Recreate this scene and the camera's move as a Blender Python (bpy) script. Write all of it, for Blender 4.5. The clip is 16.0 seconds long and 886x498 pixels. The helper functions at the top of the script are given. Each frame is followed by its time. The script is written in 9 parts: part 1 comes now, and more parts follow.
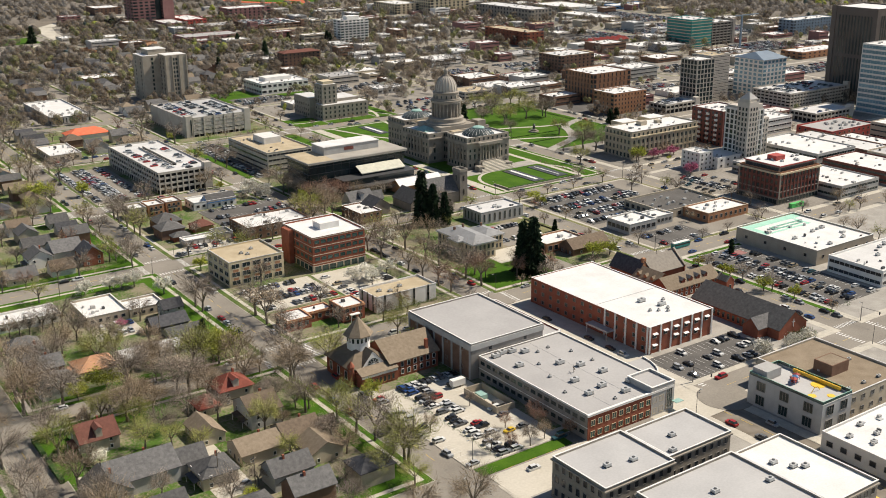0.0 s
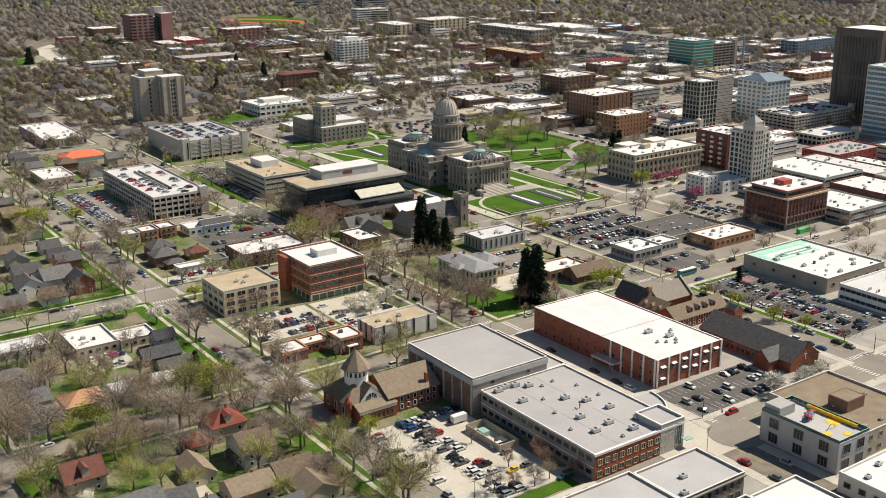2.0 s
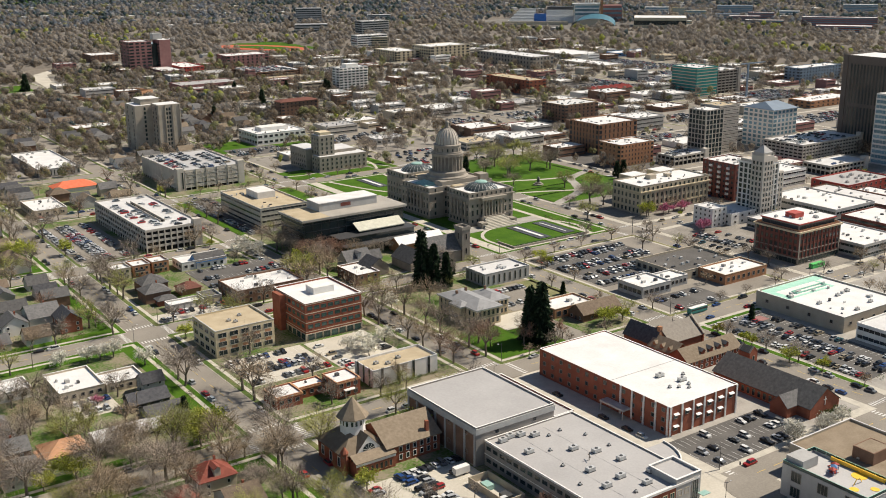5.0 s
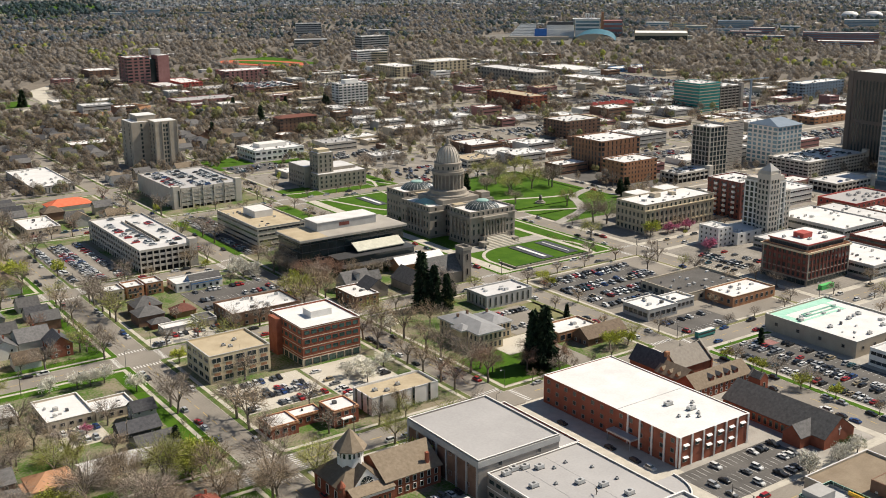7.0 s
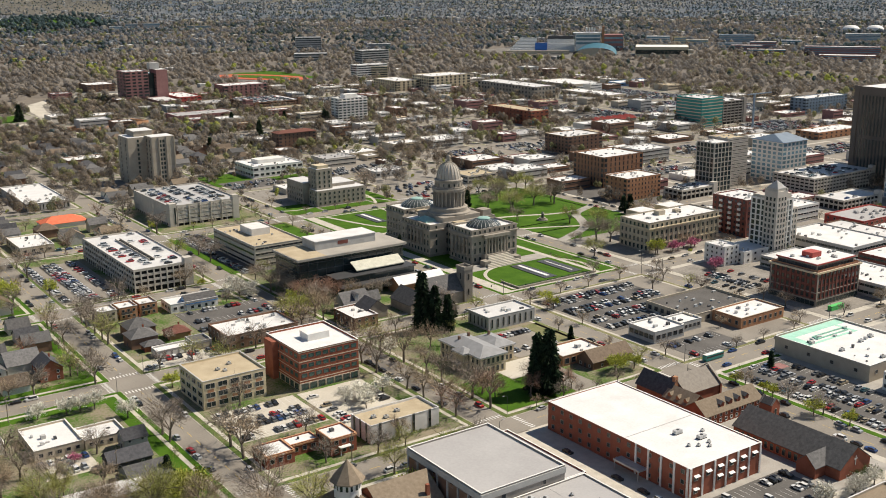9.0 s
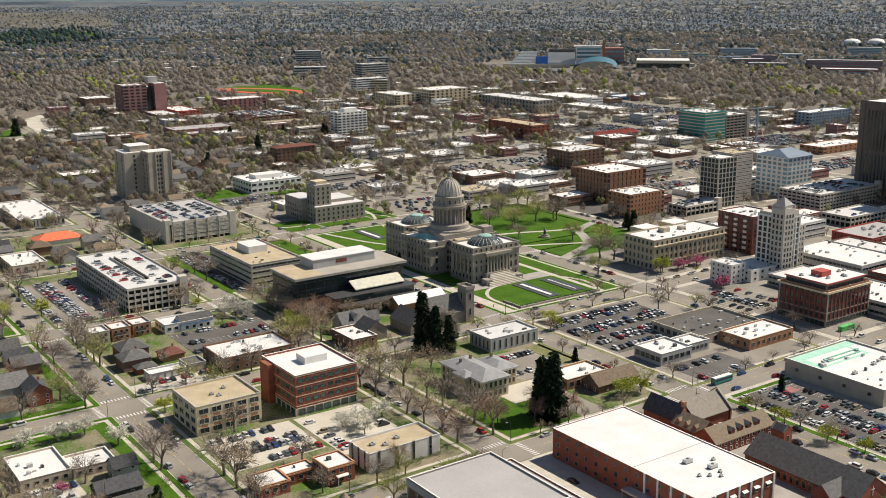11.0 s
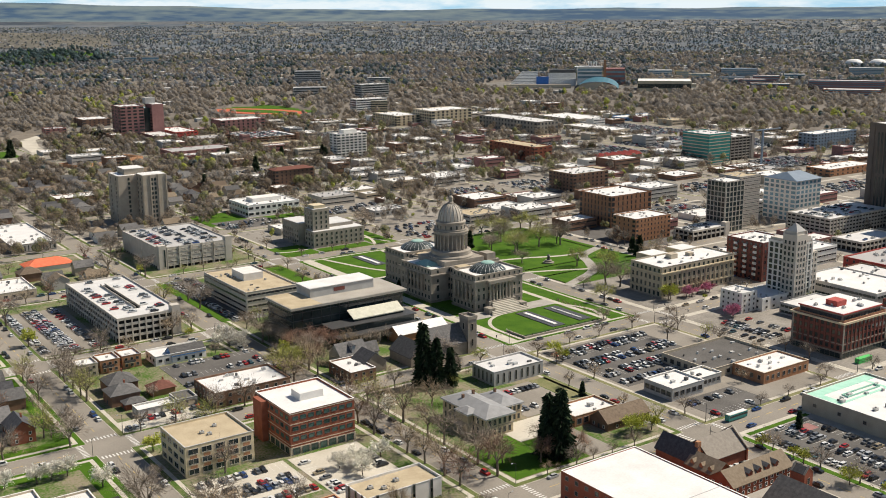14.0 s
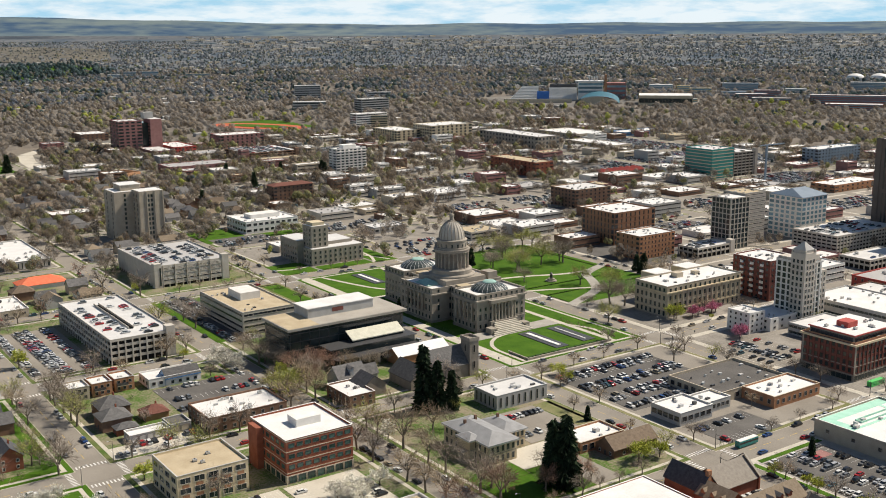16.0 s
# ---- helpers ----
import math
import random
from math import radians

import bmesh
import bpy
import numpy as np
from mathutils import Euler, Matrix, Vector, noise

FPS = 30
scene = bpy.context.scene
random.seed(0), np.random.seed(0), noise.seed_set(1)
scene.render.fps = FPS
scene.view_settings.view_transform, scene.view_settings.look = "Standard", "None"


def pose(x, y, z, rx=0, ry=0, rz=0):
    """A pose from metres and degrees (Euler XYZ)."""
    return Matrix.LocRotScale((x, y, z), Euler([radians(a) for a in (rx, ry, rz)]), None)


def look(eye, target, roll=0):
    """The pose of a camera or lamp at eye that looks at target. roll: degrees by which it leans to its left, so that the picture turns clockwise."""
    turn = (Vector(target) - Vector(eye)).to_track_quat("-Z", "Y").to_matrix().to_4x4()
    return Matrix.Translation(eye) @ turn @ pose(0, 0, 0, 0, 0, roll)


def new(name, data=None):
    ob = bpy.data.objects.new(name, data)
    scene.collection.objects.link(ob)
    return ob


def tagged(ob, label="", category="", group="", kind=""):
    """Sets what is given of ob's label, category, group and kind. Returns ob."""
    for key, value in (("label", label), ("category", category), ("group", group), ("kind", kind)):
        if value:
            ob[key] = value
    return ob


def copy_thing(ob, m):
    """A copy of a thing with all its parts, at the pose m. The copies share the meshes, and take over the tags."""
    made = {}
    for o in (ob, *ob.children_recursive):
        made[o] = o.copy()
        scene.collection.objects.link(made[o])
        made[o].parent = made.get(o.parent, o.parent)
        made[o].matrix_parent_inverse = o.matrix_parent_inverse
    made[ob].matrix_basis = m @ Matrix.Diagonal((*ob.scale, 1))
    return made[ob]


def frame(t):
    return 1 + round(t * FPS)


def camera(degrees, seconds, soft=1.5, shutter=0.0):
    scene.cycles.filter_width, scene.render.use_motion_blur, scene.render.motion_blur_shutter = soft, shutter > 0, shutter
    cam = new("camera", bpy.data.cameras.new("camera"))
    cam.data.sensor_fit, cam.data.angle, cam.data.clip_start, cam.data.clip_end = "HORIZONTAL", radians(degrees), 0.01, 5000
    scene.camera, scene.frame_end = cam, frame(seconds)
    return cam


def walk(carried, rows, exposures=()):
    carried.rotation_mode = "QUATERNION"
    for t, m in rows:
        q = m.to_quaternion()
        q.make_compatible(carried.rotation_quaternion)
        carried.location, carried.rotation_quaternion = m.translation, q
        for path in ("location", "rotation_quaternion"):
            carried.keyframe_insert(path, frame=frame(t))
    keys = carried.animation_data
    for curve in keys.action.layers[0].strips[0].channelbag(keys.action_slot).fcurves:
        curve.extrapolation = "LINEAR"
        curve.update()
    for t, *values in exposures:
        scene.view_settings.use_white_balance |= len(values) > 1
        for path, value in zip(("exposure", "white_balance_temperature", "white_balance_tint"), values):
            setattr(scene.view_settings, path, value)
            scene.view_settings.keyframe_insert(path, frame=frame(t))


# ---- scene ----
SECONDS = 16.0
cam = camera(45.25, SECONDS, soft=0.95)
PATH = [
    (0.0, pose(0.000, 0.000, 176.711, 71.758, 0.428, -35.071)),
    (0.5, pose(1.943, 2.899, 176.704, 72.029, 0.426, -35.071)),
    (1.0, pose(3.883, 5.797, 176.696, 72.290, 0.424, -35.071)),
    (1.5, pose(5.820, 8.694, 176.688, 72.542, 0.423, -35.071)),
    (2.0, pose(7.754, 11.591, 176.680, 72.785, 0.421, -35.071)),
    (2.5, pose(9.685, 14.487, 176.672, 73.021, 0.419, -35.071)),
    (3.0, pose(11.613, 17.382, 176.664, 73.249, 0.417, -35.071)),
    (3.5, pose(13.539, 20.277, 176.656, 73.470, 0.415, -35.071)),
    (4.0, pose(15.461, 23.171, 176.649, 73.685, 0.413, -35.071)),
    (4.5, pose(17.381, 26.065, 176.641, 73.893, 0.412, -35.071)),
    (5.0, pose(19.297, 28.957, 176.633, 74.096, 0.410, -35.071)),
    (5.5, pose(21.211, 31.850, 176.625, 74.294, 0.408, -35.071)),
    (6.0, pose(23.122, 34.741, 176.617, 74.486, 0.406, -35.071)),
    (6.5, pose(25.030, 37.632, 176.609, 74.675, 0.404, -35.071)),
    (7.0, pose(26.935, 40.522, 176.601, 74.859, 0.403, -35.071)),
    (7.5, pose(28.837, 43.411, 176.594, 75.040, 0.401, -35.071)),
    (8.0, pose(30.736, 46.300, 176.586, 75.218, 0.399, -35.071)),
    (8.5, pose(32.633, 49.188, 176.578, 75.394, 0.397, -35.071)),
    (9.0, pose(34.526, 52.076, 176.570, 75.567, 0.395, -35.071)),
    (9.5, pose(36.416, 54.962, 176.562, 75.739, 0.394, -35.071)),
    (10.0, pose(38.304, 57.849, 176.554, 75.910, 0.392, -35.071)),
    (10.5, pose(40.189, 60.734, 176.547, 76.080, 0.390, -35.071)),
    (11.0, pose(42.071, 63.619, 176.539, 76.250, 0.388, -35.071)),
    (11.5, pose(43.949, 66.503, 176.531, 76.420, 0.386, -35.071)),
    (12.0, pose(45.825, 69.386, 176.523, 76.590, 0.384, -35.071)),
    (12.5, pose(47.698, 72.269, 176.515, 76.762, 0.383, -35.071)),
    (13.0, pose(49.568, 75.151, 176.507, 76.935, 0.381, -35.071)),
    (13.5, pose(51.436, 78.033, 176.499, 77.111, 0.379, -35.071)),
    (14.0, pose(53.300, 80.914, 176.492, 77.289, 0.377, -35.071)),
    (14.5, pose(55.161, 83.794, 176.484, 77.469, 0.375, -35.071)),
    (15.0, pose(57.020, 86.673, 176.476, 77.654, 0.374, -35.071)),
    (15.5, pose(58.876, 89.552, 176.468, 77.842, 0.372, -35.071)),
    (16.0, pose(60.728, 92.430, 176.460, 78.034, 0.370, -35.071)),
]
walk(cam, PATH)

# ---- sky, sun, exposure ----
SUN_AZ = math.atan2(-0.20, 0.98)
SUN_EL = radians(49)
world = bpy.data.worlds.new("sky")
scene.world = world
world.use_nodes = True
wn = world.node_tree
wn.nodes.clear()
w_out = wn.nodes.new("ShaderNodeOutputWorld")
w_bg = wn.nodes.new("ShaderNodeBackground")
w_sky = wn.nodes.new("ShaderNodeTexSky")
w_sky.sky_type, w_sky.sun_disc = "NISHITA", False
w_sky.sun_elevation = SUN_EL
w_sky.sun_rotation = math.pi / 2 - SUN_AZ
w_sky.altitude, w_sky.air_density, w_sky.dust_density = 800, 1.0, 0.6
w_bg.inputs["Strength"].default_value = 0.06
# bands of bright cloud low over the horizon
w_co = wn.nodes.new("ShaderNodeTexCoord")
w_map = wn.nodes.new("ShaderNodeMapping")
w_map.inputs["Scale"].default_value = (7.0, 7.0, 34.0)
w_noise = wn.nodes.new("ShaderNodeTexNoise")
w_noise.inputs["Scale"].default_value = 2.2
w_noise.inputs["Detail"].default_value = 9
w_noise.inputs["Roughness"].default_value = 0.6
w_ramp = wn.nodes.new("ShaderNodeValToRGB")
w_ramp.color_ramp.elements[0].position, w_ramp.color_ramp.elements[1].position = 0.36, 0.56
w_sep = wn.nodes.new("ShaderNodeSeparateXYZ")
w_low = wn.nodes.new("ShaderNodeMapRange")
w_low.inputs["From Min"].default_value, w_low.inputs["From Max"].default_value = 0.04, 0.30
w_low.inputs["To Min"].default_value, w_low.inputs["To Max"].default_value = 1.0, 0.0
w_fac = wn.nodes.new("ShaderNodeMath")
w_fac.operation = "MULTIPLY"
w_blue = wn.nodes.new("ShaderNodeMixRGB")
w_blue.inputs["Color2"].default_value = (5.4, 9.0, 11.4, 1)
w_mix = wn.nodes.new("ShaderNodeMixRGB")
w_mix.inputs["Color2"].default_value = (10.8, 12.0, 12.6, 1)
wn.links.new(w_co.outputs["Generated"], w_map.inputs["Vector"])
wn.links.new(w_co.outputs["Generated"], w_sep.inputs["Vector"])
wn.links.new(w_sep.outputs["Z"], w_low.inputs["Value"])
wn.links.new(w_map.outputs["Vector"], w_noise.inputs["Vector"])
wn.links.new(w_noise.outputs["Fac"], w_ramp.inputs["Fac"])
wn.links.new(w_ramp.outputs["Color"], w_fac.inputs[0])
wn.links.new(w_low.outputs["Result"], w_fac.inputs[1])
wn.links.new(w_low.outputs["Result"], w_blue.inputs["Fac"])
wn.links.new(w_sky.outputs["Color"], w_blue.inputs["Color1"])
wn.links.new(w_fac.outputs[0], w_mix.inputs["Fac"])
wn.links.new(w_blue.outputs["Color"], w_mix.inputs["Color1"])
wn.links.new(w_mix.outputs["Color"], w_bg.inputs["Color"])
wn.links.new(w_bg.outputs["Background"], w_out.inputs["Surface"])
sun = new("sun", bpy.data.lights.new("sun", "SUN"))
sun.data.energy, sun.data.angle, sun.data.color = 4.9, radians(0.53), (1.0, 0.905, 0.775)
sun.matrix_world = look((0, 0, 0), (-math.cos(SUN_AZ) * math.cos(SUN_EL), -math.sin(SUN_AZ) * math.cos(SUN_EL), -math.sin(SUN_EL)))
scene.view_settings.exposure = 0.35

# ---- materials ----
MATS = {}


def mat(name, c1, c2=None, scale=0.5, fine=6.0, rough=0.8, metal=0.0, bump=0.0, vary=0.0, contrast=0.25, alpha=1.0):
    """Two noises at real-world size mix c1 and c2; vary shifts the brightness from object to object."""
    if name in MATS:
        return MATS[name]
    m = bpy.data.materials.new(name)
    m.use_nodes = True
    nt = m.node_tree
    b = nt.nodes["Principled BSDF"]
    b.inputs["Roughness"].default_value = rough
    b.inputs["Metallic"].default_value = metal
    if rough >= 0.85:
        b.inputs["Specular IOR Level"].default_value = 0.12
    geo = nt.nodes.new("ShaderNodeNewGeometry")
    n1, n2 = nt.nodes.new("ShaderNodeTexNoise"), nt.nodes.new("ShaderNodeTexNoise")
    n1.inputs["Scale"].default_value, n1.inputs["Detail"].default_value = scale, 5
    n2.inputs["Scale"].default_value, n2.inputs["Detail"].default_value = fine, 3
    nt.links.new(geo.outputs["Position"], n1.inputs["Vector"])
    nt.links.new(geo.outputs["Position"], n2.inputs["Vector"])
    add = nt.nodes.new("ShaderNodeMath")
    add.operation = "MULTIPLY_ADD"
    add.inputs[1].default_value = 0.6
    nt.links.new(n2.outputs["Fac"], add.inputs[0])
    half = nt.nodes.new("ShaderNodeMath")
    half.operation = "MULTIPLY"
    half.inputs[1].default_value = 0.9
    nt.links.new(n1.outputs["Fac"], half.inputs[0])
    nt.links.new(half.outputs[0], add.inputs[2])
    ramp = nt.nodes.new("ShaderNodeValToRGB")
    ramp.color_ramp.elements[0].position = 0.75 - contrast
    ramp.color_ramp.elements[1].position = 0.75 + contrast
    c2 = c2 or tuple(min(1, v * 1.25) for v in c1)
    ramp.color_ramp.elements[0].color = (*c1, 1)
    ramp.color_ramp.elements[1].color = (*c2, 1)
    nt.links.new(add.outputs[0], ramp.inputs["Fac"])
    last = ramp.outputs["Color"]
    if vary:
        info = nt.nodes.new("ShaderNodeObjectInfo")
        rng = nt.nodes.new("ShaderNodeMapRange")
        rng.inputs["To Min"].default_value, rng.inputs["To Max"].default_value = 1 - vary, 1 + vary
        nt.links.new(info.outputs["Random"], rng.inputs["Value"])
        hsv = nt.nodes.new("ShaderNodeHueSaturation")
        nt.links.new(rng.outputs["Result"], hsv.inputs["Value"])
        nt.links.new(last, hsv.inputs["Color"])
        last = hsv.outputs["Color"]
    nt.links.new(last, b.inputs["Base Color"])
    if bump:
        bp = nt.nodes.new("ShaderNodeBump")
        bp.inputs["Strength"].default_value, bp.inputs["Distance"].default_value = bump, 0.05
        nt.links.new(n2.outputs["Fac"], bp.inputs["Height"])
        nt.links.new(bp.outputs["Normal"], b.inputs["Normal"])
    MATS[name] = m
    return m


def island_mat(name, colours, rough=0.9, vary=0.25):
    """A colour for each loose piece, picked along a ramp by Random Per Island."""
    m = bpy.data.materials.new(name)
    m.use_nodes = True
    nt = m.node_tree
    b = nt.nodes["Principled BSDF"]
    b.inputs["Roughness"].default_value = rough
    if "Specular IOR Level" in b.inputs:
        b.inputs["Specular IOR Level"].default_value = 0.15
    geo = nt.nodes.new("ShaderNodeNewGeometry")
    ramp = nt.nodes.new("ShaderNodeValToRGB")
    els = ramp.color_ramp.elements
    while len(els) < len(colours):
        els.new(0.5)
    for i, c in enumerate(colours):
        els[i].position = i / max(1, len(colours) - 1)
        els[i].color = (*c, 1)
    nt.links.new(geo.outputs["Random Per Island"], ramp.inputs["Fac"])
    info = nt.nodes.new("ShaderNodeObjectInfo")
    rng = nt.nodes.new("ShaderNodeMapRange")
    rng.inputs["To Min"].default_value, rng.inputs["To Max"].default_value = 1 - vary, 1 + vary
    nt.links.new(info.outputs["Random"], rng.inputs["Value"])
    hsv = nt.nodes.new("ShaderNodeHueSaturation")
    nt.links.new(rng.outputs["Result"], hsv.inputs["Value"])
    nt.links.new(ramp.outputs["Color"], hsv.inputs["Color"])
    nt.links.new(hsv.outputs["Color"], b.inputs["Base Color"])
    MATS[name] = m
    return m


ASPHALT = mat("asphalt", (0.20, 0.18, 0.152), (0.295, 0.268, 0.228), 0.05, 1.5, 0.9)
ASPHALT_DARK = mat("asphalt_dark", (0.088, 0.083, 0.077), (0.15, 0.141, 0.13), 0.08, 1.5, 0.9)
LOT_PALE = mat("lot_pale", (0.43, 0.395, 0.325), (0.56, 0.52, 0.44), 0.06, 1.2, 0.9)
CONCRETE = mat("concrete", (0.40, 0.37, 0.31), (0.55, 0.51, 0.43), 0.3, 3, 0.85)
PLAZA = mat("plaza", (0.27, 0.25, 0.222), (0.40, 0.378, 0.335), 0.15, 3, 0.85)
GRASS = mat("grass", (0.028, 0.08, 0.005), (0.075, 0.15, 0.012), 0.12, 2.5, 0.95, contrast=0.3)
VERGE = mat("verge", (0.05, 0.105, 0.015), (0.17, 0.17, 0.075), 0.11, 1.4, 0.95, contrast=0.2)
GRASS_DRY = mat("grass_dry", (0.11, 0.14, 0.045), (0.26, 0.225, 0.13), 0.10, 2.0, 0.95, contrast=0.22)
TOWN_GROUND = mat("town_ground", (0.18, 0.165, 0.14), (0.31, 0.285, 0.25), 0.05, 0.7, 0.95, contrast=0.18)
YARD = mat("yard", (0.07, 0.13, 0.022), (0.24, 0.205, 0.145), 0.06, 0.9, 0.95, contrast=0.12)
EARTH = mat("earth", (0.13, 0.11, 0.085), (0.25, 0.22, 0.18), 0.012, 0.25, 0.95, contrast=0.2)
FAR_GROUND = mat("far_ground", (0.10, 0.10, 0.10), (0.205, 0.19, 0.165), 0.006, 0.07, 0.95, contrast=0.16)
# the next two grounds carry distance haze as blue in their colour
FAR_SUBURB_HAZED = mat("far_suburb_hazed", (0.05, 0.062, 0.078), (0.125, 0.132, 0.138), 0.0035, 0.05, 0.95, contrast=0.14)
BENCH_HAZED = mat("bench_land_hazed", (0.04, 0.078, 0.135), (0.14, 0.18, 0.185), 0.0028, 0.012, 0.95, contrast=0.13)
n1 = BENCH_HAZED.node_tree.nodes["Noise Texture"]
bands = BENCH_HAZED.node_tree.nodes.new("ShaderNodeVectorMath")
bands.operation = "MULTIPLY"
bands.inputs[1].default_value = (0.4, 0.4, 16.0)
BENCH_HAZED.node_tree.links.new(BENCH_HAZED.node_tree.nodes["Geometry"].outputs["Position"], bands.inputs[0])
BENCH_HAZED.node_tree.links.new(bands.outputs[0], n1.inputs["Vector"])
HILL_TAN = mat("hill_tan", (0.095, 0.092, 0.08), (0.17, 0.155, 0.125), 0.006, 0.05, 0.95, contrast=0.2)
HEDGE = mat("hedge", (0.02, 0.05, 0.012), (0.06, 0.11, 0.03), 1.0, 5, 0.95, bump=0.6)

ROOF_WHITE = mat("roof_white", (0.60, 0.585, 0.555), (0.76, 0.745, 0.715), 0.12, 1.5, 0.6)
SKYLIGHT_CREAM = mat("skylight_cream", (0.42, 0.41, 0.32), (0.60, 0.585, 0.475), 0.4, 3, 0.5)
ROOF_PALE = mat("roof_pale", (0.50, 0.49, 0.47), (0.64, 0.63, 0.61), 0.10, 1.5, 0.7)
ROOF_MID = mat("roof_mid", (0.37, 0.36, 0.35), (0.46, 0.45, 0.435), 0.08, 1.4, 0.75)
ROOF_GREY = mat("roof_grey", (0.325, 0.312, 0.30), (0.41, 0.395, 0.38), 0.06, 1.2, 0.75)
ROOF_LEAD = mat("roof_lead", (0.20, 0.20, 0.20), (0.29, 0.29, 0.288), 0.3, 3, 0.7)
ROOF_TAN = mat("roof_tan", (0.36, 0.29, 0.19), (0.50, 0.42, 0.29), 0.15, 1.8, 0.9)
ROOF_WARM = mat("roof_warm", (0.29, 0.265, 0.225), (0.40, 0.37, 0.32), 0.1, 1.5, 0.8)
ROOF_BROWN = mat("roof_brown", (0.20, 0.155, 0.108), (0.29, 0.235, 0.168), 0.2, 2, 0.9)
SHINGLE_GREY = mat("shingle_grey", (0.085, 0.083, 0.082), (0.165, 0.16, 0.155), 0.8, 6, 0.9, bump=0.4, vary=0.3)
SHINGLE_BROWN = mat("shingle_brown", (0.11, 0.083, 0.06), (0.19, 0.147, 0.108), 0.8, 6, 0.9, bump=0.4, vary=0.25)
SHINGLE_TAN = mat("shingle_tan", (0.175, 0.138, 0.097), (0.265, 0.213, 0.155), 0.8, 6, 0.9, bump=0.4, vary=0.15)
SHINGLE_PALE = mat("shingle_pale", (0.22, 0.195, 0.165), (0.31, 0.28, 0.24), 0.8, 6, 0.9, bump=0.4, vary=0.15)
SHINGLE_RED = mat("shingle_red", (0.16, 0.05, 0.036), (0.25, 0.08, 0.058), 0.8, 6, 0.85, bump=0.4)
SHINGLE_MAROON = mat("shingle_maroon", (0.125, 0.055, 0.042), (0.19, 0.085, 0.065), 0.8, 6, 0.85, bump=0.4)
SHINGLE_DARK = mat("shingle_dark", (0.05, 0.05, 0.055), (0.10, 0.10, 0.105), 0.8, 6, 0.85, bump=0.4, vary=0.2)
TILE_ORANGE = mat("tile_orange", (0.60, 0.12, 0.05), (0.72, 0.19, 0.09), 0.5, 5, 0.8)
TILE_TERRACOTTA = mat("tile_terracotta", (0.40, 0.20, 0.10), (0.52, 0.29, 0.16), 0.5, 5, 0.8)
BRICK_RED = mat("brick_red", (0.225, 0.075, 0.045), (0.33, 0.125, 0.08), 0.3, 8, 0.9, bump=0.3)
BRICK_DARK = mat("brick_dark", (0.135, 0.05, 0.04), (0.215, 0.085, 0.068), 0.3, 8, 0.9, bump=0.3)
BRICK_RUST = mat("brick_rust", (0.25, 0.13, 0.075), (0.34, 0.19, 0.115), 0.3, 8, 0.9, bump=0.3)
BRICK_BROWN = mat("brick_brown", (0.16, 0.095, 0.065), (0.25, 0.155, 0.11), 0.3, 8, 0.9, bump=0.3)
BRICK_ORANGE = mat("brick_orange", (0.32, 0.16, 0.085), (0.44, 0.24, 0.14), 0.3, 8, 0.9, bump=0.3)
BRICK_PINK = mat("brick_pink", (0.24, 0.12, 0.11), (0.33, 0.18, 0.165), 0.3, 8, 0.9, bump=0.3)
BUFF = mat("buff_brick", (0.54, 0.45, 0.29), (0.66, 0.56, 0.38), 0.3, 6, 0.9)
STUCCO_WHITE = mat("stucco_white", (0.60, 0.58, 0.54), (0.74, 0.72, 0.68), 0.3, 4, 0.85, vary=0.1)
STUCCO_GREY = mat("stucco_grey", (0.36, 0.35, 0.33), (0.47, 0.46, 0.44), 0.3, 4, 0.85, vary=0.1)
STUCCO_TAN = mat("stucco_tan", (0.42, 0.36, 0.27), (0.53, 0.46, 0.36), 0.3, 4, 0.85, vary=0.1)
STONE = mat("sandstone", (0.25, 0.222, 0.185), (0.35, 0.315, 0.265), 0.25, 3, 0.85, bump=0.3)
STONE_DARK = mat("stone_dark", (0.19, 0.165, 0.14), (0.29, 0.26, 0.22), 0.3, 3, 0.9, bump=0.4)
STONE_BUFF = mat("stone_buff", (0.48, 0.40, 0.27), (0.60, 0.51, 0.36), 0.25, 3, 0.85)
STONE_PALE = mat("stone_pale", (0.36, 0.31, 0.23), (0.48, 0.42, 0.32), 0.25, 3, 0.85)
PRECAST = mat("precast", (0.43, 0.39, 0.335), (0.54, 0.50, 0.44), 0.2, 3, 0.85)
PRECAST_WARM = mat("precast_warm", (0.33, 0.285, 0.225), (0.44, 0.385, 0.31), 0.2, 3, 0.85)
PRECAST_DARK = mat("precast_dark", (0.25, 0.225, 0.20), (0.34, 0.31, 0.275), 0.2, 3, 0.85)
BRONZE_WALL = mat("bronze_wall", (0.085, 0.065, 0.052), (0.12, 0.095, 0.078), 0.1, 2, 0.6)
TRIM_WHITE = mat("trim_white", (0.66, 0.64, 0.60), (0.78, 0.76, 0.72), 0.5, 5, 0.7)
METAL_PALE = mat("metal_pale", (0.42, 0.42, 0.41), (0.58, 0.58, 0.56), 0.6, 5, 0.5, 0.3)
METAL_DARK = mat("metal_dark", (0.05, 0.05, 0.05), (0.10, 0.10, 0.10), 0.6, 5, 0.5, 0.3)
COPPER_GREEN = mat("copper_green", (0.20, 0.36, 0.31), (0.32, 0.47, 0.42), 0.5, 4, 0.7)
PANEL_BLUE = mat("panel_blue", (0.06, 0.16, 0.34), (0.10, 0.24, 0.45), 0.3, 4, 0.5)
ROOF_BLUE = mat("roof_blue", (0.12, 0.165, 0.215), (0.17, 0.225, 0.285), 0.2, 3, 0.5)
ROOF_TEAL = mat("roof_teal", (0.03, 0.12, 0.16), (0.05, 0.16, 0.21), 0.2, 3, 0.5)
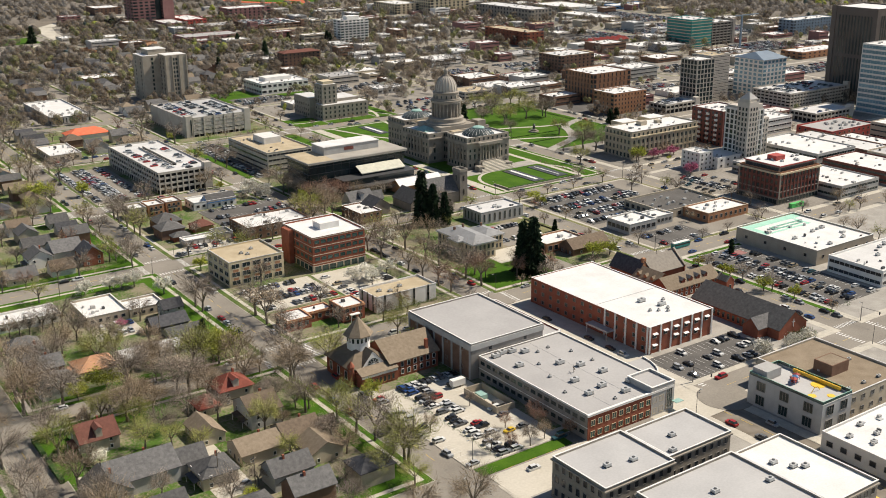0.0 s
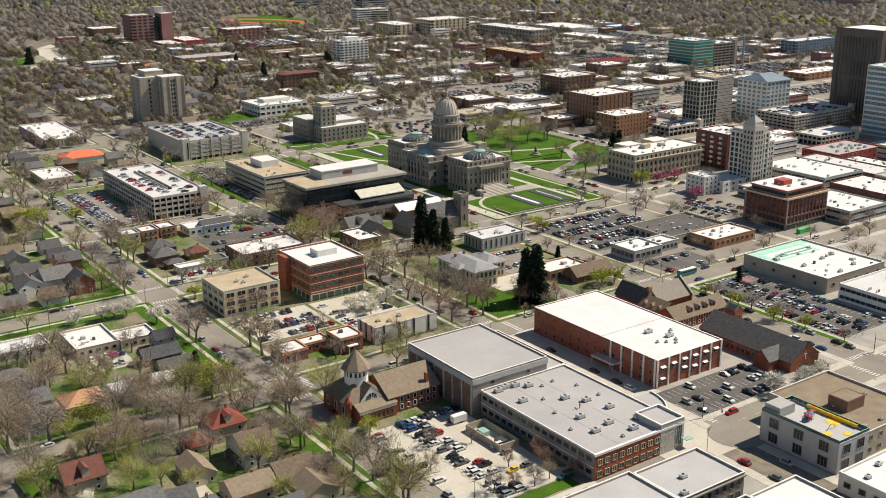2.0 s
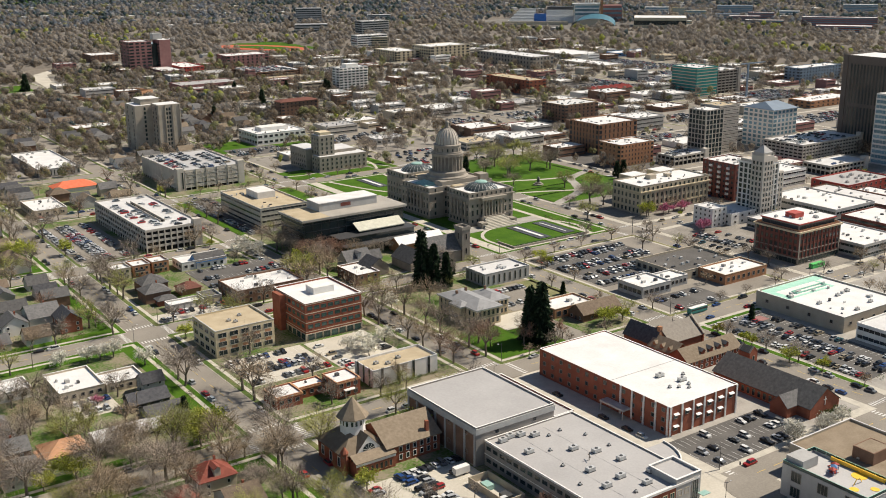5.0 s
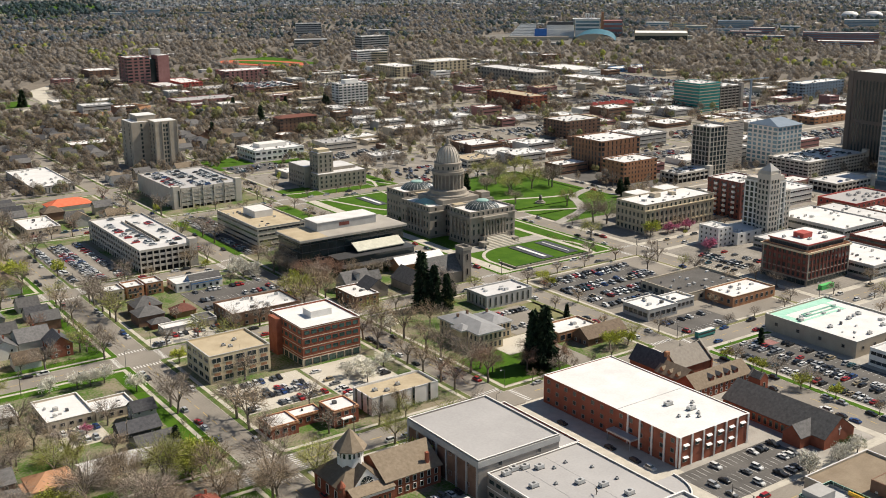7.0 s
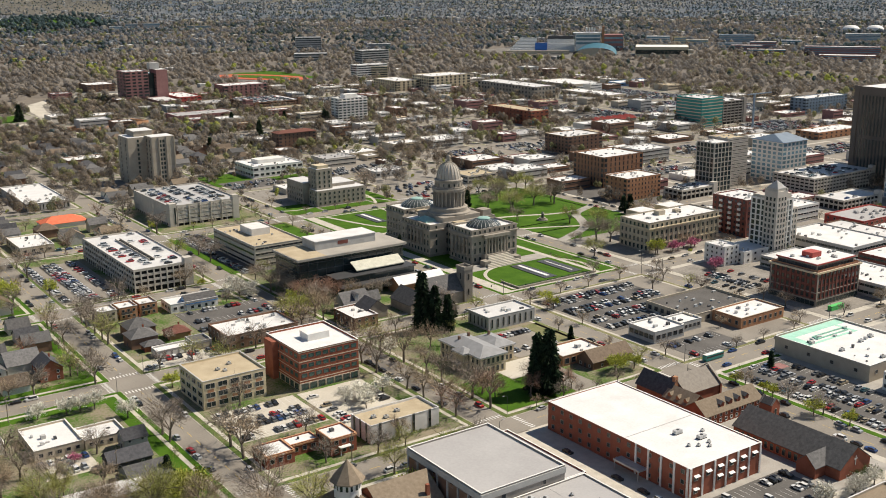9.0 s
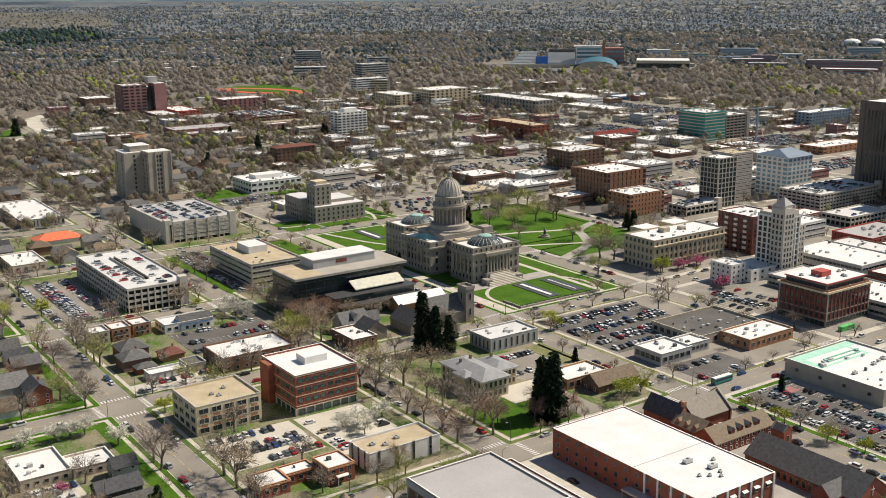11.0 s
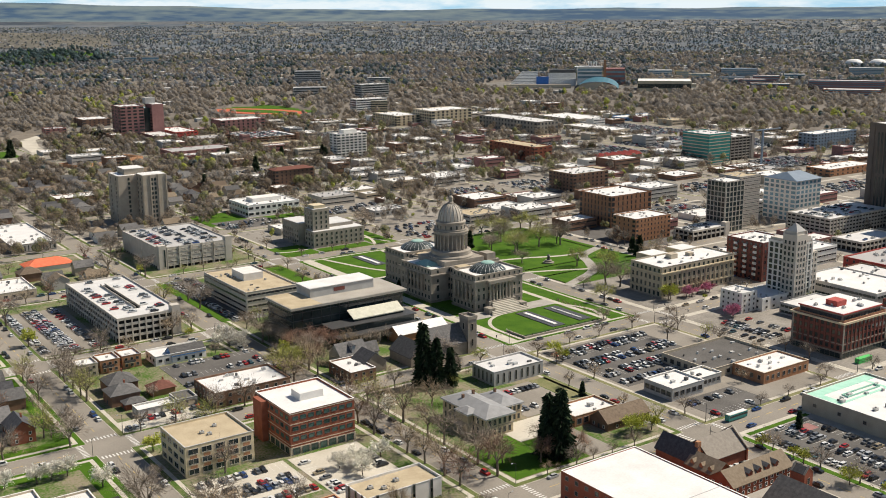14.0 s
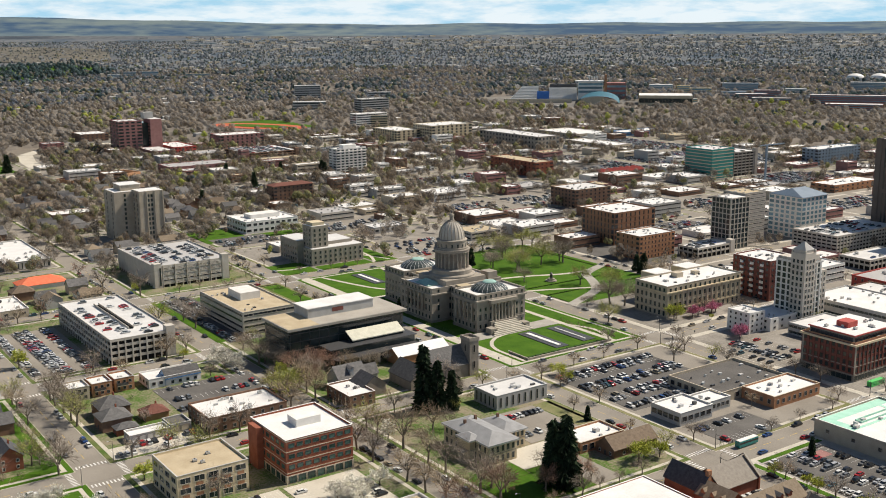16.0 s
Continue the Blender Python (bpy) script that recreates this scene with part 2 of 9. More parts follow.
TURF_BLUE = mat("turf_blue", (0.03, 0.12, 0.40), (0.05, 0.17, 0.48), 0.2, 3, 0.8)
TRACK_RED = mat("track_red", (0.40, 0.10, 0.05), (0.48, 0.14, 0.08), 0.1, 2, 0.9)
PAINT_GREEN = mat("paint_green", (0.06, 0.42, 0.09), (0.09, 0.52, 0.13), 0.3, 3, 0.7)
PAINT_MINT = mat("paint_mint", (0.28, 0.55, 0.42), (0.40, 0.66, 0.53), 0.3, 2, 0.7)
PAINT_YELLOW = mat("paint_yellow", (0.75, 0.45, 0.03), (0.85, 0.54, 0.05), 0.5, 4, 0.5)
PAINT_RED = mat("paint_red", (0.33, 0.05, 0.04), (0.44, 0.08, 0.06), 0.3, 3, 0.8)
LINE_WHITE = mat("line_white", (0.55, 0.54, 0.50), (0.70, 0.69, 0.66), 1.0, 6, 0.8)
LINE_YELLOW = mat("line_yellow", (0.52, 0.36, 0.06), (0.62, 0.44, 0.10), 1.0, 6, 0.8)
# near-black that stands for shade inside open decks, slots and belfry openings
OPENING_SHADE = mat("opening_shade", (0.018, 0.017, 0.016), (0.03, 0.03, 0.028), 0.3, 2, 0.9)
BARK = mat("bark", (0.10, 0.083, 0.066), (0.22, 0.188, 0.15), 2.0, 8, 0.95)
FRAME = mat("frame_dull", (0.20, 0.185, 0.165), (0.28, 0.26, 0.235), 0.5, 4, 0.6)
GLASS = mat("window_glass", (0.02, 0.024, 0.028), (0.045, 0.05, 0.055), 0.2, 1, 0.12, vary=0.5)
GLASS_TEAL = mat("glass_teal", (0.02, 0.17, 0.155), (0.045, 0.27, 0.245), 0.1, 1, 0.15)
GLASS_GREEN = mat("glass_green", (0.035, 0.075, 0.065), (0.07, 0.13, 0.115), 0.1, 1, 0.12, vary=0.4)
GLASS_BLUE = mat("glass_blue", (0.10, 0.20, 0.25), (0.20, 0.32, 0.37), 0.1, 1, 0.12, vary=0.3)
GLASS_DARK = mat("glass_dark", (0.015, 0.025, 0.025), (0.035, 0.05, 0.05), 0.1, 1, 0.1)
GLASS_DOME = mat("glass_dome", (0.035, 0.045, 0.043), (0.075, 0.09, 0.085), 0.2, 1, 0.25)
RUBBER = mat("rubber", (0.015, 0.015, 0.015), (0.03, 0.03, 0.03), 2, 9, 0.9)

TWIG_GREY = island_mat("twig_grey", [(0.16, 0.13, 0.105), (0.32, 0.265, 0.21), (0.44, 0.37, 0.295)])
TWIG_BROWN = island_mat("twig_brown", [(0.14, 0.105, 0.07), (0.33, 0.255, 0.17), (0.45, 0.355, 0.245)])
TWIG_RED = island_mat("twig_red", [(0.18, 0.10, 0.075), (0.29, 0.17, 0.125), (0.35, 0.235, 0.16)])
BUD_GREEN = island_mat("bud_green", [(0.21, 0.19, 0.085), (0.30, 0.31, 0.085), (0.42, 0.42, 0.13)])
LEAF_YELLOW = island_mat("leaf_yellow", [(0.23, 0.26, 0.035), (0.36, 0.39, 0.06), (0.48, 0.48, 0.10)])
BLOSSOM_WHITE = island_mat("blossom_white", [(0.38, 0.34, 0.25), (0.66, 0.64, 0.55), (0.78, 0.76, 0.68)])
BLOSSOM_PINK = island_mat("blossom_pink", [(0.28, 0.07, 0.12), (0.46, 0.15, 0.24), (0.56, 0.26, 0.34)])
NEEDLES = island_mat("needles", [(0.012, 0.022, 0.012), (0.024, 0.042, 0.02), (0.05, 0.075, 0.035)])
SHRUB = island_mat("shrub_leaf", [(0.03, 0.055, 0.018), (0.07, 0.11, 0.035), (0.13, 0.16, 0.06)])
def crown_mat(name, colours, solid=0.6, grain=1.1):
    """A porous crown: a colour for each tree, light passing through the twigs, and gaps between them."""
    m = island_mat(name, colours, vary=0.05)
    nt = m.node_tree
    out = nt.nodes["Material Output"]
    b = nt.nodes["Principled BSDF"]
    col = b.inputs["Base Color"].links[0].from_socket
    through_leaf = nt.nodes.new("ShaderNodeBsdfTranslucent")
    nt.links.new(col, through_leaf.inputs["Color"])
    half = nt.nodes.new("ShaderNodeMixShader")
    half.inputs["Fac"].default_value = 0.42
    nt.links.new(b.outputs["BSDF"], half.inputs[1])
    nt.links.new(through_leaf.outputs["BSDF"], half.inputs[2])
    geo = nt.nodes.new("ShaderNodeNewGeometry")
    gaps = nt.nodes.new("ShaderNodeTexNoise")
    gaps.inputs["Scale"].default_value, gaps.inputs["Detail"].default_value = grain, 2
    nt.links.new(geo.outputs["Position"], gaps.inputs["Vector"])
    cut = nt.nodes.new("ShaderNodeMapRange")
    cut.inputs["From Min"].default_value, cut.inputs["From Max"].default_value = 0.38, 0.62
    cut.inputs["To Min"].default_value, cut.inputs["To Max"].default_value = max(0.0, solid - 0.4), min(1.0, solid + 0.3)
    nt.links.new(gaps.outputs["Fac"], cut.inputs["Value"])
    clear = nt.nodes.new("ShaderNodeBsdfTransparent")
    mix = nt.nodes.new("ShaderNodeMixShader")
    nt.links.new(cut.outputs["Result"], mix.inputs["Fac"])
    nt.links.new(clear.outputs["BSDF"], mix.inputs[1])
    nt.links.new(half.outputs["Shader"], mix.inputs[2])
    nt.links.new(mix.outputs["Shader"], out.inputs["Surface"])
    return m


CROWN_GREY = crown_mat("crown_grey", [(0.20, 0.178, 0.156), (0.255, 0.23, 0.203), (0.31, 0.282, 0.25)], 0.52)
CROWN_WARM = crown_mat("crown_warm", [(0.215, 0.18, 0.142), (0.27, 0.23, 0.182), (0.325, 0.28, 0.225)], 0.52)
CROWN_STREET = crown_mat("crown_street", [(0.15, 0.127, 0.105), (0.20, 0.172, 0.143), (0.26, 0.226, 0.19)], 0.4, 1.7)
CROWN_YARD = crown_mat("crown_yard", [(0.165, 0.13, 0.097), (0.215, 0.173, 0.13), (0.27, 0.222, 0.168)], 0.4, 1.7)
CROWN_WHITE = crown_mat("crown_white", [(0.42, 0.39, 0.31), (0.62, 0.60, 0.52)], 0.6, 1.7)
CROWN_PALE = crown_mat("crown_pale", [(0.23, 0.207, 0.18), (0.29, 0.265, 0.232)], 0.5)
CROWN_OLIVE = crown_mat("crown_olive", [(0.17, 0.165, 0.085), (0.22, 0.22, 0.10), (0.27, 0.27, 0.13)], 0.6)
CROWN_FRESH = crown_mat("crown_fresh", [(0.26, 0.29, 0.06), (0.36, 0.38, 0.09)], 0.65)
# blue tint of the next two crowns is distance haze painted in
CROWN_PINE_HAZED = crown_mat("crown_pine_hazed", [(0.045, 0.07, 0.07), (0.065, 0.10, 0.10), (0.09, 0.125, 0.13)], 0.85)
CROWN_HAZED = crown_mat("crown_hazed", [(0.11, 0.128, 0.155), (0.145, 0.165, 0.19), (0.185, 0.20, 0.215)], 0.6)
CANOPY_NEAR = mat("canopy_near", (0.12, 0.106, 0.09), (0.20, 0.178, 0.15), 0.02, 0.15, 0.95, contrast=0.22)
# bluish slate: distance haze put into the colour of the farthest sheet
CANOPY_FAR_HAZED = mat("canopy_far_hazed", (0.06, 0.085, 0.115), (0.16, 0.165, 0.165), 0.006, 0.03, 0.95, contrast=0.2)

# ---- building kit ----
class Shape:
    """Vertices, faces and a material index for each face."""

    def __init__(self):
        self.v, self.f, self.m = [], [], []

    def poly(self, pts, m=0):
        n = len(self.v)
        self.v += [tuple(p) for p in pts]
        self.f.append(tuple(range(n, n + len(pts))))
        self.m.append(m)
        return self

    def box(self, x0, x1, y0, y1, z0, z1, m=0, top=None):
        n = len(self.v)
        self.v += [(x0, y0, z0), (x1, y0, z0), (x1, y1, z0), (x0, y1, z0), (x0, y0, z1), (x1, y0, z1), (x1, y1, z1), (x0, y1, z1)]
        for k, f in enumerate(((3, 2, 1, 0), (4, 5, 6, 7), (0, 1, 5, 4), (1, 2, 6, 5), (2, 3, 7, 6), (3, 0, 4, 7))):
            self.f.append(tuple(n + i for i in f))
            self.m.append(top if k == 1 and top is not None else m)
        return self

    def ring(self, x0, x1, y0, y1, z0, z1, t, m=0):
        """Four joined walls of thickness t inside a rectangle."""
        n = len(self.v)
        for z in (z0, z1):
            for e in (0, t):
                self.v += [(x0 + e, y0 + e, z), (x1 - e, y0 + e, z), (x1 - e, y1 - e, z), (x0 + e, y1 - e, z)]
        for i in range(4):
            j = (i + 1) % 4
            for q in ((i, j, 8 + j, 8 + i), (4 + j, 4 + i, 12 + i, 12 + j), (8 + i, 8 + j, 12 + j, 12 + i), (j, i, 4 + i, 4 + j)):
                self.f.append(tuple(n + k for k in q))
                self.m.append(m)
        return self

    def lathe(self, profile, sides=24, m=0, cx=0.0, cy=0.0, a0=0.0):
        """A profile of (radius, z) turned about an upright axis."""
        n = len(self.v)
        for r, z in profile:
            for k in range(sides):
                a = a0 + 2 * math.pi * k / sides
                self.v.append((cx + r * math.cos(a), cy + r * math.sin(a), z))
        for i in range(len(profile) - 1):
            for k in range(sides):
                j = (k + 1) % sides
                self.f.append((n + i * sides + k, n + i * sides + j, n + (i + 1) * sides + j, n + (i + 1) * sides + k))
                self.m.append(m)
        self.f.append(tuple(n + (len(profile) - 1) * sides + k for k in range(sides)))
        self.m.append(m)
        return self

    def tube(self, p, q, r0, r1, sides=5, m=0):
        p, q = Vector(p), Vector(q)
        d = (q - p).normalized()
        u = d.orthogonal().normalized()
        w = d.cross(u)
        n = len(self.v)
        for c, r in ((p, r0), (q, r1)):
            for k in range(sides):
                a = 2 * math.pi * k / sides
                self.v.append(tuple(c + (u * math.cos(a) + w * math.sin(a)) * r))
        for k in range(sides):
            j = (k + 1) % sides
            self.f.append((n + k, n + j, n + sides + j, n + sides + k))
            self.m.append(m)
        self.f.append(tuple(n + sides + k for k in range(sides)))
        self.m.append(m)
        return self

    def stretch(self, sx, sy):
        self.v = [(x * sx, y * sy, z) for x, y, z in self.v]
        return self

    def hip(self, x0, x1, y0, y1, z0, z1, over=0.5, m=0, ridge=None):
        """A hipped roof; ridge is the share of the long side that the ridge takes (1: gabled)."""
        x0, x1, y0, y1 = x0 - over, x1 + over, y0 - over, y1 + over
        w, d = x1 - x0, y1 - y0
        cx, cy = (x0 + x1) / 2, (y0 + y1) / 2
        along_x = w >= d
        keep = ridge if ridge is not None else max(0.02, 1 - min(w, d) / max(w, d))
        if along_x:
            a, b = (cx - w * keep / 2, cy, z1), (cx + w * keep / 2, cy, z1)
        else:
            a, b = (cx, cy - d * keep / 2, z1), (cx, cy + d * keep / 2, z1)
        c = [(x0, y0, z0), (x1, y0, z0), (x1, y1, z0), (x0, y1, z0)]
        e = [(p[0], p[1], z0 - 0.22) for p in c]
        if along_x:
            tops = [(c[0], c[1], b, a), (c[2], c[3], a, b), (c[3], c[0], a), (c[1], c[2], b)]
        else:
            tops = [(c[3], c[0], a, b), (c[1], c[2], b, a), (c[0], c[1], a), (c[2], c[3], b)]
        for t in tops:
            self.poly(t, m)
        for i in range(4):
            j = (i + 1) % 4
            self.poly((e[i], e[j], c[j], c[i]), m)
        self.poly((e[3], e[2], e[1], e[0]), m)
        return self

    def mesh(self, name, mats):
        me = bpy.data.meshes.new(name)
        me.from_pydata(self.v, [], self.f)
        for mt in mats:
            me.materials.append(mt)
        if len(mats) > 1:
            me.polygons.foreach_set("material_index", self.m)
        me.update()
        return me


def thing(name, label, category, x, y, z=0.0, group="", kind=""):
    ob = new(name)
    ob.empty_display_size = 1.0
    ob.location = (x, y, z)
    return tagged(ob, label, category, group, kind)


def part(name, shape, material, parent, label=""):
    mats = material if isinstance(material, (list, tuple)) else [material]
    ob = new(name, shape.mesh(name, mats) if isinstance(shape, Shape) else shape)
    ob.parent = parent
    return tagged(ob, label)


def single(name, shape, material, label, category, x=0.0, y=0.0, z=0.0, group="", kind=""):
    mats = material if isinstance(material, (list, tuple)) else [material]
    ob = new(name, shape.mesh(name, mats))
    ob.location = (x, y, z)
    return tagged(ob, label, category, group, kind)


WINDOWS = {}


def window_mesh(w, h, glass, frame, bars=0, bar=0.12):
    key = (round(w, 2), round(h, 2), glass.name, frame.name, bars, round(bar, 2))
    if key not in WINDOWS:
        s = Shape()
        t = min(0.14, w * 0.1)
        for y in (-0.15, 0.06):
            for e in (0, t):
                s.v += [(-w / 2 - e, y, -e), (w / 2 + e, y, -e), (w / 2 + e, y, h + e), (-w / 2 - e, y, h + e)]
        for i in range(4):
            j = (i + 1) % 4
            s.f += [(i, 4 + i, 4 + j, j), (4 + i, 12 + i, 12 + j, 4 + j), (i, j, 8 + j, 8 + i)]
            s.m += [0, 0, 0]
        s.box(-w / 2, w / 2, -0.05, 0.05, 0, h, 1)
        for k in range(bars):
            x = -w / 2 + w * (k + 1) / (bars + 1)
            s.box(x - bar / 2, x + bar / 2, -0.1, 0.0, 0, h, 0)
        WINDOWS[key] = s.mesh("window", [frame, glass])
    return WINDOWS[key]


def put_window(parent, me, x, y, z, face):
    ob = new("window", me)
    ob.parent = parent
    ob.location = (x, y, z)
    ob.rotation_euler = (0, 0, {"s": 0, "w": -math.pi / 2, "e": math.pi / 2, "n": math.pi}[face])
    return ob


def facade(parent, x0, x1, y0, y1, zs, nx, ny, w, h, glass=None, frame=None, bars=0, faces="sw", margin=0.6):
    """Windows in rows at the sill heights zs on the faces of a box, in the parent's own coordinates."""
    me = window_mesh(w, h, glass or GLASS, frame or FRAME, bars)
    for z in zs:
        for face, n, a, b in (("s", nx, x0, x1), ("n", nx, x0, x1), ("w", ny, y0, y1), ("e", ny, y0, y1)):
            if face not in faces:
                continue
            for k in range(n):
                c = a + margin + (b - a - 2 * margin) * (k + 0.5) / n
                px, py = {"s": (c, y0), "n": (c, y1), "w": (x0, c), "e": (x1, c)}[face]
                put_window(parent, me, px, py, z, face)


def ribbons(parent, x0, x1, y0, y1, zs, h, glass=None, frame=None, faces="sw", inset=0.8, step=3.0):
    """A continuous band of glass on each storey."""
    for face, a, b in (("s", x0, x1), ("w", y0, y1)):
        if face in faces:
            w = b - a - 2 * inset
            me = window_mesh(w, h, glass or GLASS, frame or METAL_DARK, max(1, int(w / step)))
            for z in zs:
                px, py = ((a + b) / 2, y0) if face == "s" else (x0, (a + b) / 2)
                put_window(parent, me, px, py, z, face)


def shell(root, w, d, h, wall, roof, parapet=0.8, coping=None, z0=0.0, ox=0.0, oy=0.0, name="wall"):
    """Walls with a parapet and a roof deck inside them; origin at the near corner."""
    x0, x1, y0, y1 = ox, ox + w, oy, oy + d
    part(name, Shape().ring(x0, x1, y0, y1, z0, h, 0.4), wall, root)
    part("roof", Shape().box(x0 + 0.4, x1 - 0.4, y0 + 0.4, y1 - 0.4, h - parapet - 0.3, h - parapet), roof, root)
    if coping:
        part("coping", Shape().ring(x0 - 0.12, x1 + 0.12, y0 - 0.12, y1 + 0.12, h, h + 0.12, 0.5), coping, root)


roof_list = []


def block_building(name, label, x0, x1, y0, y1, h, wall, roof, floors, nx, ny, win=(1.5, 1.7), glass=None, frame=None, bars=0,
                   parapet=0.8, coping=None, style="grid", first=None, category="building", group="", base=None, bands=None, margin=0.6):
    """A flat-roofed building of several storeys, with windows on the two sides that face the streets."""
    root = thing(name, label, category, x0, y0, 0.15, group)
    w, d = x1 - x0, y1 - y0
    shell(root, w, d, h, wall, roof, parapet, coping)
    fh = (h - parapet * 0.6) / floors
    zs = [k * fh + (fh - win[1]) * 0.55 for k in range(floors)]
    if style == "grid" and math.hypot(x0, y0) > 840:
        for face, n, a, b in (("s", nx, 0, w), ("w", ny, 0, d)):
            span = b - a - 2 * margin
            me = window_mesh(span, win[1], glass or GLASS, wall, n - 1, max(0.3, span / n - win[0]))
            for z in zs:
                put_window(root, me, (a + b) / 2 if face == "s" else 0, 0 if face == "s" else (a + b) / 2, z, face)
    elif style == "grid":
        facade(root, 0, w, 0, d, zs, nx, ny, win[0], win[1], glass, frame, bars, margin=margin)
    elif style == "ribbon":
        ribbons(root, 0, w, 0, d, zs, win[1], glass, frame or wall)
    elif style == "front":
        ribbons(root, 0, w, 0, d, zs, win[1], glass, frame or wall, "s")
    if base:
        part("plinth", Shape().ring(-0.12, w + 0.12, -0.12, d + 0.12, 0, min(fh * 0.25, 1.0), 0.5), base, root)
    roof_list.append((x0, x1, y0, y1, 0.15 + h - parapet, name))
    if bands:
        for k in range(1, floors + 1):
            z = k * fh - 0.25
            part("band", Shape().ring(-0.1, w + 0.1, -0.1, d + 0.1, z, z + 0.35, 0.3), bands, root)
    return root


UNITS = {}


def rooftop_unit(x, y, z, w=2.4, d=1.6, h=1.4, material=None, turn=0.0):
    key = (w, d, h, (material or METAL_PALE).name)
    if key not in UNITS:
        ob = thing("rooftop_unit", "pale metal air handling unit on a flat roof", "air unit", x, y, z, "rooftop units")
        part("casing", Shape().box(-w / 2, w / 2, -d / 2, d / 2, 0.25, h), material or METAL_PALE, ob)
        part("base_frame", Shape().ring(-w / 2 - 0.12, w / 2 + 0.12, -d / 2 - 0.12, d / 2 + 0.12, 0, 0.25, 0.2), METAL_DARK, ob)
        part("fan", Shape().lathe([(d * 0.3, h), (d * 0.3, h + 0.18), (d * 0.12, h + 0.2)], 10), METAL_DARK, ob)
        UNITS[key] = ob
        return ob
    return copy_thing(UNITS[key], pose(x, y, z, 0, 0, turn))


def gable_shape(x0, x1, y0, y1, z0, z1, along_x, m=0):
    """The walls of a gabled house, with their triangles."""
    s = Shape().box(x0, x1, y0, y1, 0, z0, m)
    cx, cy = (x0 + x1) / 2, (y0 + y1) / 2
    if along_x:
        s.poly([(x0, y1, z0), (x0, y0, z0), (x0, cy, z1)], m).poly([(x1, y0, z0), (x1, y1, z0), (x1, cy, z1)], m)
    else:
        s.poly([(x0, y0, z0), (x1, y0, z0), (cx, y0, z1)], m).poly([(x1, y1, z0), (x0, y1, z0), (cx, y1, z1)], m)
    return s


def gable_roof(x0, x1, y0, y1, z0, z1, along_x, over=0.5, t=0.25, m=0):
    """Two sloping slabs of thickness t that meet in a ridge."""
    s = Shape()
    if along_x:
        c = (y0 + y1) / 2
        k = (z1 - z0) / (c - y0)
        for e, sign in ((y0 - over, 1), (y1 + over, -1)):
            a = [(x0 - over, e, z0 - over * k), (x1 + over, e, z0 - over * k), (x1 + over, c, z1), (x0 - over, c, z1)]
            slab(s, a if sign > 0 else a[::-1], t, m)
    else:
        c = (x0 + x1) / 2
        k = (z1 - z0) / (c - x0)
        for e, sign in ((x0 - over, -1), (x1 + over, 1)):
            a = [(e, y0 - over, z0 - over * k), (e, y1 + over, z0 - over * k), (c, y1 + over, z1), (c, y0 - over, z1)]
            slab(s, a if sign > 0 else a[::-1], t, m)
    return s


def slab(s, pts, t, m=0):
    up = [(p[0], p[1], p[2] + t) for p in pts]
    s.poly(up, m).poly(pts[::-1], m)
    for i in range(len(pts)):
        j = (i + 1) % len(pts)
        s.poly([pts[i], pts[j], up[j], up[i]], m)
    return s


